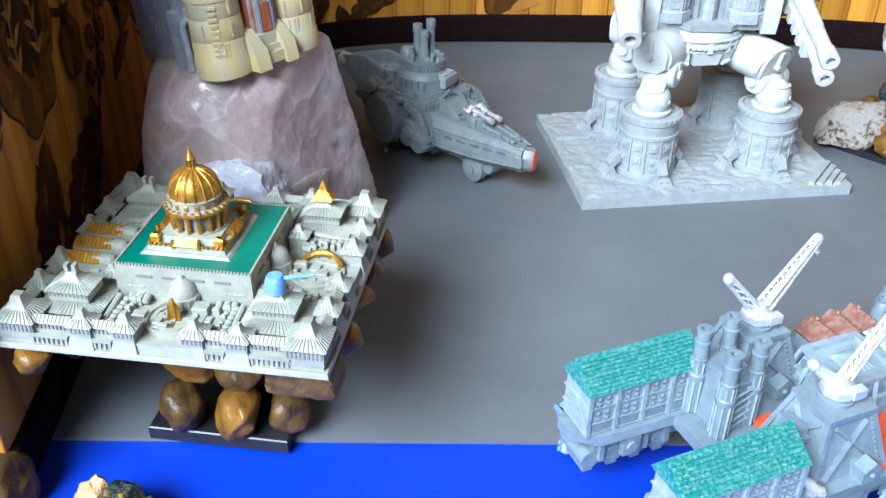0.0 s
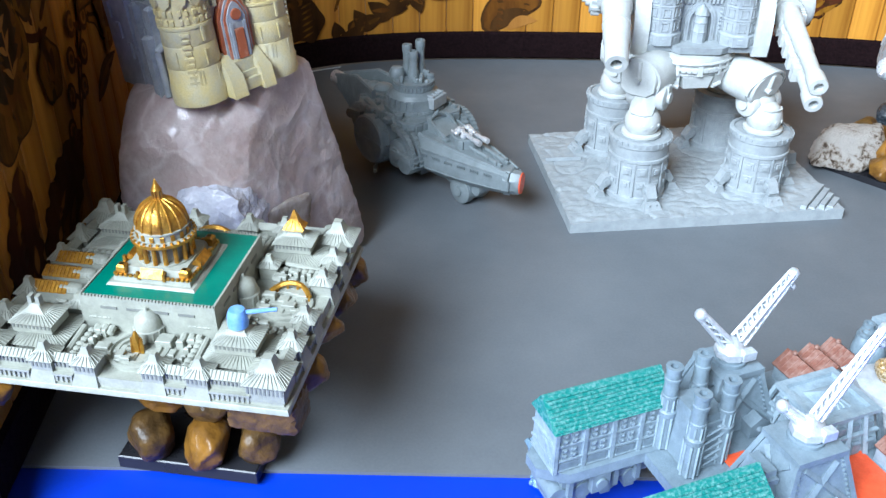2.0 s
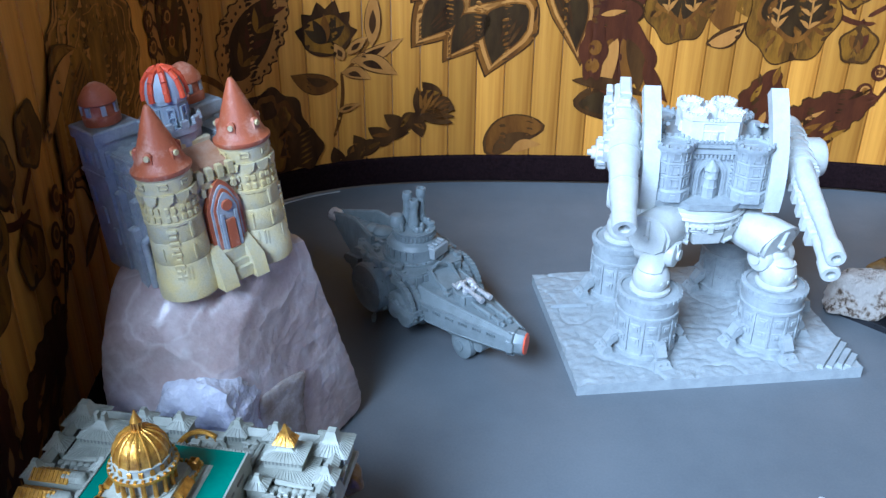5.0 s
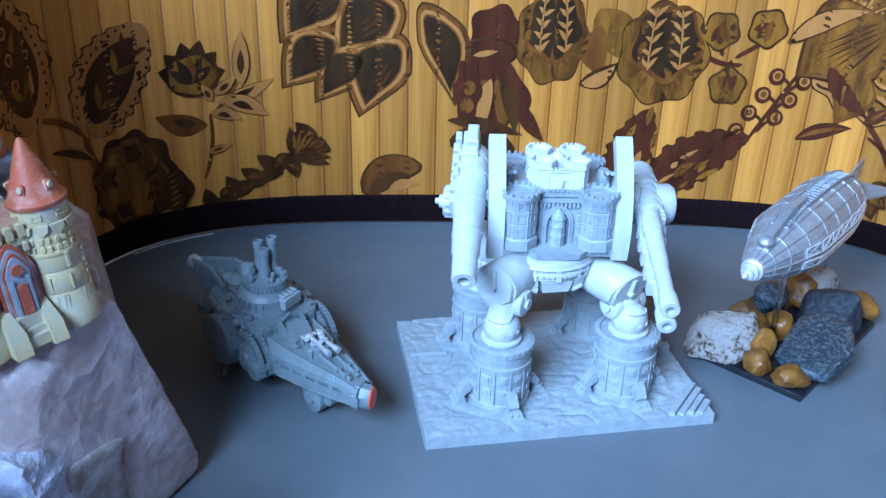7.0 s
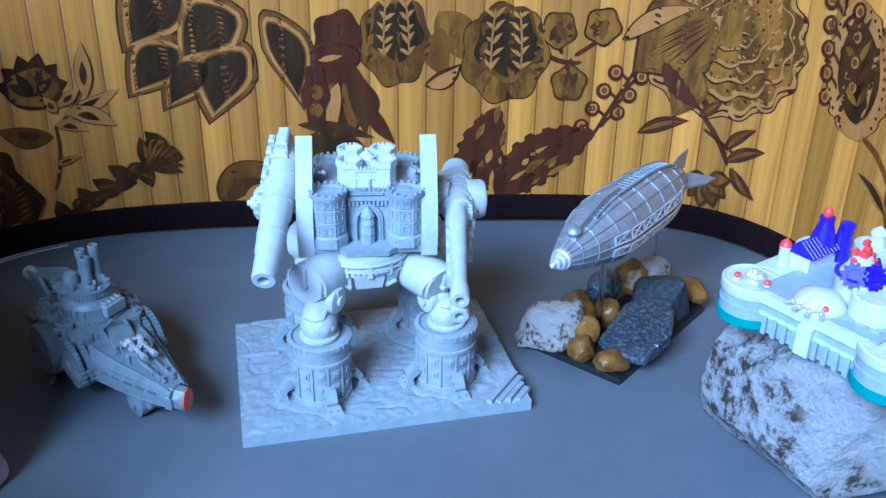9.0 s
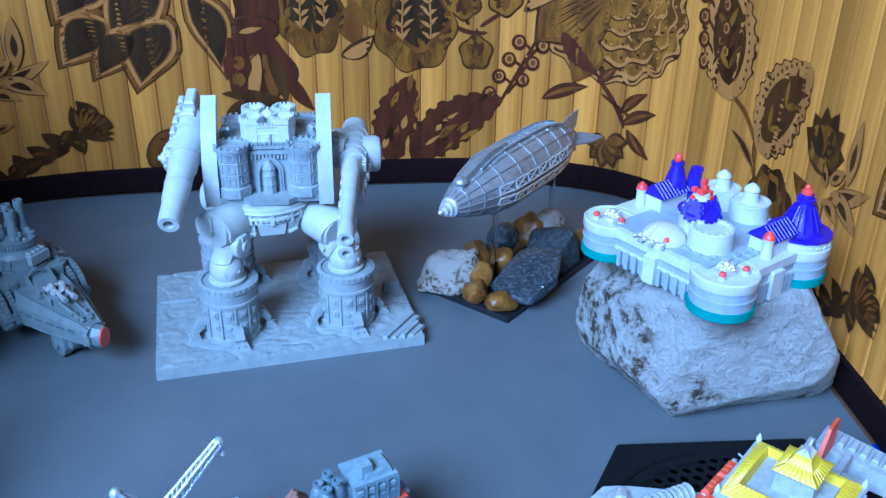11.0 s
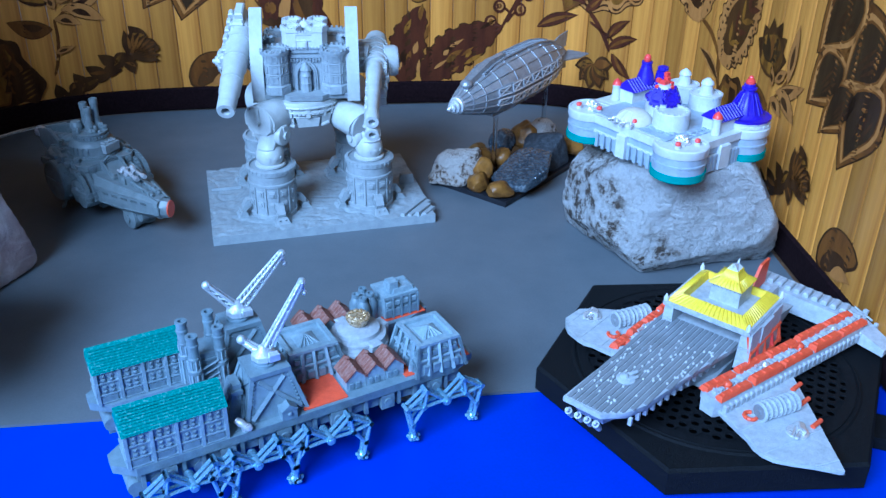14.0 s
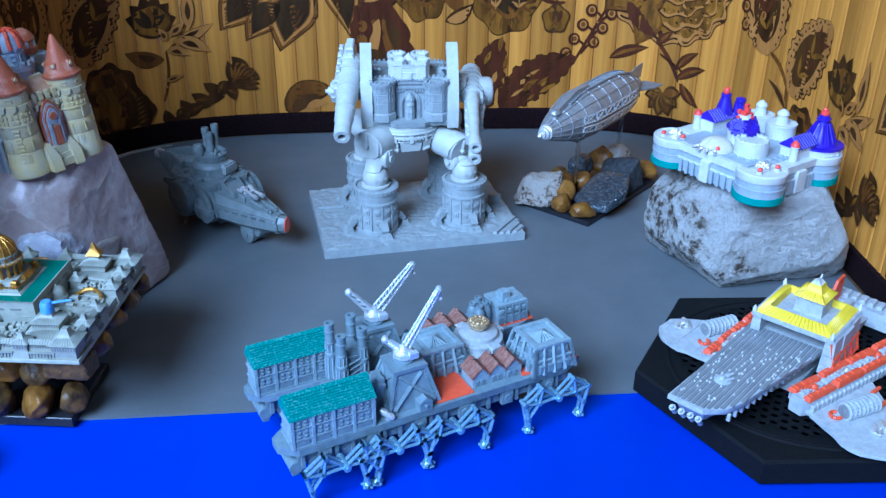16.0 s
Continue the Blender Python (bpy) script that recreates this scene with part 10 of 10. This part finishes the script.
def bell(shift, k, z, rk, rz_):
    p = Print(shift)
    p.blob(k, z, rk * 1.03, rz_ * 1.03, DK, 7, 0.06, 0.4)
    p.blob(k, z, rk, rz_, OL, 7, 0.06, 0.4)
    p.blob(k + 0.05, z + rz_ * 0.22, rk * 0.82, rz_ * 0.76, BR_, 5, 0.10, 1.0)
    p.blob(k + 0.05, z + rz_ * 0.24, rk * 0.74, rz_ * 0.66, SL, 5, 0.10, 1.0)
    r = random.Random(int(k * 10))
    for q, z0, z1 in ((-0.25, 0.95, -0.35), (0.30, 0.9, -0.30)):
        p.stem(k + q * rk, z + rz_ * z0, k + q * rk * 1.3, z + rz_ * z1, 1.1, TN, 3 * q)
        for i in range(5):
            zz = z + rz_ * (0.80 - 0.26 * i)
            for s in (-1, 1):
                kk = k + q * rk * (1 + 0.06 * i)
                p.leaf(kk, zz - 2, kk + s * rk * r.uniform(0.18, 0.28), zz + r.uniform(2, 6), 2.6, TN, 0.8 * s)
    for i in range(6):
        a = -2.6 + i * 0.42
        p.leaf(k + 0.55 * rk * math.cos(a), z + 0.55 * rz_ * math.sin(a), k + 0.92 * rk * math.cos(a), z + 0.92 * rz_ * math.sin(a), 3.0, BR_)
    p.done("printed_bell_flower", "printed olive bell flower with pale sprigs")


def motifs(sh):
    def ok(k0, k1):
        return S_MIN < k0 * UNIT + sh and k1 * UNIT + sh < S_MAX
    if ok(7.2, 9.8):
        berry_sprig(sh, 7.85, 66, 9.2, 117, 8)
    if ok(15.2, 16.9):
        berry_sprig(sh, 16.15, 110, 15.6, 186, 11)
    if ok(9.0, 13.6):   # full-blown rose
        p = Print(sh)
        p.blob(11.9, 136, 2.75, 50, DK, 15, 0.035)
        p.blob(11.9, 136, 2.70, 49, TN, 15, 0.035)
        for ring_r, n, t in ((0.95, 15, 0.0), (0.80, 13, 0.5), (0.63, 11, 0.2), (0.46, 9, 0.8), (0.30, 7, 0.1)):
            kc, zc = 11.9 + 0.25 * (1 - ring_r), 136 + 14 * (1 - ring_r)
            p.blob(kc, zc, 2.75 * ring_r, 50 * ring_r, DK, n, 0.05, t)
            p.blob(kc + 0.03, zc + 0.8, 2.70 * ring_r, 49 * ring_r, TN, n, 0.05, t)
            p.blob(kc + 0.06, zc + 1.6, 2.58 * ring_r, 46.5 * ring_r, OL, n, 0.05, t)
            for i in range(n * 4):
                a = 2 * math.pi * i / (n * 4)
                q0, q1 = ring_r * (0.80 + 0.05 * (i % 3)), ring_r * 0.93
                p.leaf(kc + 2.6 * q0 * math.cos(a), zc + 47 * q0 * math.sin(a), kc + 2.6 * q1 * math.cos(a + 0.05), zc + 47 * q1 * math.sin(a + 0.05), 1.7, (BR_, DK, TN)[i % 3])
        drop(p, 11.6, 146, 9.0, 112, 58, DK, -6), drop(p, 11.6, 146, 9.1, 113, 55, BR_, -6), drop(p, 11.6, 147, 9.25, 115, 48, OL, -6)
        for i in range(11):
            u = -0.5 + i / 10
            p.leaf(11.3 + 0.2 * u, 145 - 14 * u, 9.75 + 0.9 * abs(u) + 0.8 * u, 124 - 26 * u, 1.8, (BR_, DK)[i % 2])
        drop(p, 11.0, 120, 10.5, 84, 26, BR_, 3), drop(p, 11.0, 120, 10.52, 87, 21, OL, 3)
        p.leaf(8.55, 133, 10.8, 156, 13, DK, 4), p.leaf(8.6, 133.5, 10.8, 156, 11, TN, 4)
        p.leaf(10.0, 120, 11.4, 92, 12, PL, -3, 0.7, 0.2, 6)
        p.done("printed_rose", "large printed olive and tan rose")
    if ok(9.2, 13.9):   # twig with leaves under the rose
        p = Print(sh)
        p.stem(11.2, 92, 12.6, 55, 3.6, PL, 3)
        p.stem(11.6, 78, 13.0, 62, 2.4, PL)
        eye = ((9.4, 70, 11.1, 82, 9, 2), (12.5, 58, 13.85, 71, 8, 2), (12.7, 55, 13.75, 37, 8, -2), (12.4, 66, 13.4, 84, 7, 2), (11.4, 86, 12.1, 98, 7, 0))
        for e in eye:
            p.leaf(*e[:4], e[4] * 1.15, DK, e[5]), p.leaf(*e[:4], e[4], PL, e[5]), p.leaf(e[0] + 0.1, e[1] + 1, e[2] - 0.1, e[3] - 1, e[4] * 0.35, BR_, e[5])
        for i in range(6):
            a = 3.3 + i * 0.62
            p.leaf(12.0, 44, 12.0 + 0.85 * math.cos(a), 44 + 22 * math.sin(a), 13, DK), p.leaf(12.0, 44, 12.0 + 0.75 * math.cos(a), 44 + 19 * math.sin(a), 8, (OL, BR_)[i % 2])
        p.done("printed_twig", "printed dark twig with leaves and a bud")
    if ok(2.8, 8.0):
        p = Print(sh)
        torn_leaf(p, 3.7, 20, 4.5, 86, 30, 4, 3)
        p.done("printed_leaf", "printed ragged dark brown leaf")
        p = Print(sh)
        torn_leaf(p, 4.5, 22, 7.9, 70, 34, 5, 4)
        p.done("printed_leaf", "printed ragged dark brown leaf")
    if ok(-0.4, 2.2):
        bell(sh, 0.95, 131, 1.15, 29)
    if ok(2.0, 6.4):
        bell(sh, 4.65, 122, 1.45, 32)
        p = Print(sh)
        p.leaf(2.4, 150, 3.3, 118, 26, OL, 3)
        p.leaf(2.5, 140, 2.75, 106, 18, BR_, -6)
        p.leaf(1.95, 101, 3.2, 116, 13, DK, -3), p.leaf(2.0, 101, 3.1, 114, 9, TN, -3)
        p.done("printed_petal", "printed curled petals")
    if ok(5.8, 8.5):
        p = Print(sh)
        p.stem(5.9, 124, 7.3, 117, 3.4, PL, -3), p.stem(7.0, 121, 7.9, 133, 3, PL), p.stem(6.9, 120, 6.85, 108, 3, PL), p.stem(6.6, 122, 6.4, 131, 3, PL)
        for kc, zc, a in ((6.42, 138, 1.6), (7.88, 141, 0.8), (6.88, 103, -1.5)):
            p.blob(kc, zc, 0.62, 12.5, DK, 5, 0.08, a)
            p.blob(kc, zc, 0.55, 11, OL, 5, 0.08, a)
            for q in (-1, 0, 1):
                p.leaf(kc - 0.45 * math.cos(a + q * 0.7), zc - 9 * math.sin(a + q * 0.7), kc + 0.25 * math.cos(a + q * 0.4), zc + 6 * math.sin(a + q * 0.4), 6, (PL, DK, BR_)[q + 1])
        p.done("printed_bud_sprig", "printed sprig with round buds")
    if ok(-8.2, -1.8):   # open flower with long bordered petals
        for k0, z0, k1, z1, w, bd in ((-5.6, 168, -7.85, 126, 44, -5), (-5.9, 132, -7.85, 97, 36, -4), (-5.0, 122, -6.8, 87, 30, -4), (-3.3, 152, -2.15, 85, 30, 6), (-3.9, 132, -5.36, 77, 42, -6), (-3.9, 152, -6.3, 118, 46, -6)):
            p = Print(sh)
            petal(p, k0, z0, k1, z1, w, bd)
            p.done("printed_petal", "printed slate petal with tan border")
    if ok(-2.3, 0.9):   # hanging plum flower
        p = Print(sh)
        p.blob(-0.9, 134, 0.85, 17, PL, 5, 0.1)
        p.blob(-1.1, 121, 0.95, 10, DK), p.blob(-1.1, 121, 0.85, 8.5, PL), p.leaf(-1.6, 119, -0.8, 122, 4, TN)
        p.blob(-0.9, 92, 1.20, 24, PL, 4, 0.10, 0.6)
        for i, (a, q) in enumerate(((-0.6, 0.9), (-0.2, 0.8), (0.25, 0.9), (0.6, 0.75))):
            p.leaf(-0.9 + a * 0.4, 104, -0.9 + a * 1.3, 68, 11, (BR_, TN, BR_, DK)[i], 3 * (1 if a > 0 else -1))
        p.leaf(-2.4, 76, 0.2, 66, 9, DK, 2), p.leaf(0.0, 90, 0.9, 62, 10, PL, -2)
        p.blob(-1.75, 96, 0.45, 20, PL, 6, 0.12), p.blob(-1.7, 98, 0.22, 5, BR_), p.blob(-1.75, 86, 0.24, 5, BR_)
        p.done("printed_flower", "printed hanging plum brown flower")
        p = Print(sh)
        p.leaf(-2.3, 62, 0.1, 48, 24, DK, 5, 0.6), p.leaf(-2.1, 60, -0.1, 49, 16, SL, 5, 0.6), p.leaf(-1.2, 52, 0.3, 36, 16, BR_, 3), p.leaf(-0.9, 50, 0.1, 39, 9, PL, 3)
        p.done("printed_leaf", "printed dark curled leaf")
    if ok(-5.5, -3.0):
        p = Print(sh)
        p.leaf(-5.3, 24, -3.2, 44, 24, DK, 6, 0.5), p.leaf(-5.2, 25, -3.3, 44, 21, BR_, 6, 0.5), p.leaf(-5.0, 24, -3.6, 36, 11, DK, 3, 0.5), p.leaf(-4.4, 24, -3.3, 30, 8, TN, 3)
        p.done("printed_leaf", "printed curled tan and brown leaf")
    if ok(-10.6, -6.2):   # dark thistle
        p = Print(sh)
        r = random.Random(7)
        for i in range(20):
            u = i / 19
            kc, zc = -10.2 + 3.4 * u, 20 + 46 * u ** 1.2
            a = r.uniform(0, 6.28)
            p.leaf(kc, zc, kc + 0.85 * math.cos(a), zc + 15 * math.sin(a), 10, DK, 2)
            if i % 2:
                p.leaf(kc, zc, kc + 0.65 * math.cos(a + 0.4), zc + 12 * math.sin(a + 0.4), 3.2, (BR_, OL)[i % 4 // 2])
        for i in range(9):
            a = -0.3 + i * 0.24
            p.leaf(-7.6, 52, -7.6 + 1.25 * math.cos(a), 52 + 20 * math.sin(a), 7, DK), p.leaf(-7.5, 53, -7.5 + 1.05 * math.cos(a), 53 + 17 * math.sin(a), 2.5, BR_)
        p.done("printed_thistle", "printed dark spiky thistle")
    if ok(-12.0, -8.0):   # tulip and its leafy stem
        p = Print(sh)
        for a, ln in ((0.2, 1.0), (0.75, 1.05), (1.25, 1.1), (1.75, 1.05), (2.3, 1.0), (2.8, 0.95)):
            p.leaf(-10.7, 106, -10.7 + 1.12 * ln * math.cos(a), 106 + 23 * ln * math.sin(a), 14, DK)
        p.blob(-10.65, 109, 0.86, 14, DK)
        p.blob(-10.65, 109, 0.76, 12, OL, 5, 0.06)
        for a in (0.6, 1.1, 1.6, 2.1, 2.6):
            p.leaf(-10.68, 104, -10.68 + 0.80 * math.cos(a), 104 + 18 * math.sin(a), 6.5, SL if a != 1.6 else BR_)
        p.done("printed_tulip", "printed dark olive tulip")
        p = Print(sh)
        p.stem(-10.55, 40, -10.2, 84, 2.6, BR_, -3), p.stem(-10.2, 82, -9.1, 108, 2.4, BR_, -2), p.stem(-9.2, 104, -9.0, 126, 2, BR_)
        for e in ((-10.3, 76, -11.95, 86, 13, 3), (-9.9, 90, -8.1, 104, 9, -2), (-9.8, 92, -8.3, 80, 11, 2), (-10.2, 84, -9.2, 78, 8, 2), (-10.4, 58, -9.6, 62, 5, 0), (-9.15, 100, -9.05, 135, 10, 0), (-10.0, 96, -9.3, 106, 7, 0), (-10.1, 92, -10.4, 103, 7, 0)):
            eye_leaf(p, *e)
        p.done("printed_leaf_sprig", "printed stem with pointed leaves")
    if ok(-15.3, -11.4):
        dotted_leaf(sh, -14.3, 84, -12.0, 143, 46, 3)
    if ok(-18.6, -14.0):
        dotted_leaf(sh, -16.2, 100, -17.3, 176, 52, -2)
        p = Print(sh)
        p.stem(-13.6, 50, -14.4, 88, 5, BR_, 3), p.stem(-14.4, 86, -16.0, 104, 4, BR_, -3)
        p.leaf(-14.2, 70, -15.8, 84, 9, TN, -2), p.leaf(-14.2, 70, -15.8, 84, 5, DK, -2)
        p.done("printed_stalk", "printed brown stalk")
    if ok(-14.6, -11.2):   # dark rose
        p = Print(sh)
        p.blob(-12.9, 48, 1.45, 32, DK, 9, 0.06)
        for i in range(9):
            a = i * 0.72
            p.blob(-13.0 + 0.85 * math.cos(a), 50 + 18 * math.sin(a), 0.42, 9, BR_, 5, 0.1, a), p.blob(-13.0 + 0.80 * math.cos(a), 49 + 17 * math.sin(a), 0.34, 7, OL if i % 2 else DK, 5, 0.1, a)
        for i in range(4):
            a = 0.8 + i * 1.5
            p.blob(-13.0 + 0.35 * math.cos(a), 49 + 8 * math.sin(a), 0.36, 7.5, OL, 5, 0.1, a)
        p.blob(-11.6, 36, 0.62, 14, DK, 5, 0.08)
        for i in range(6):
            p.leaf(-11.8, 26 + i * 4, -11.4, 29 + i * 4, 1.5, OL)
        p.done("printed_rose", "printed dark brown rose")


for period in (-1, 0, 1):
    motifs(period * REPEAT)
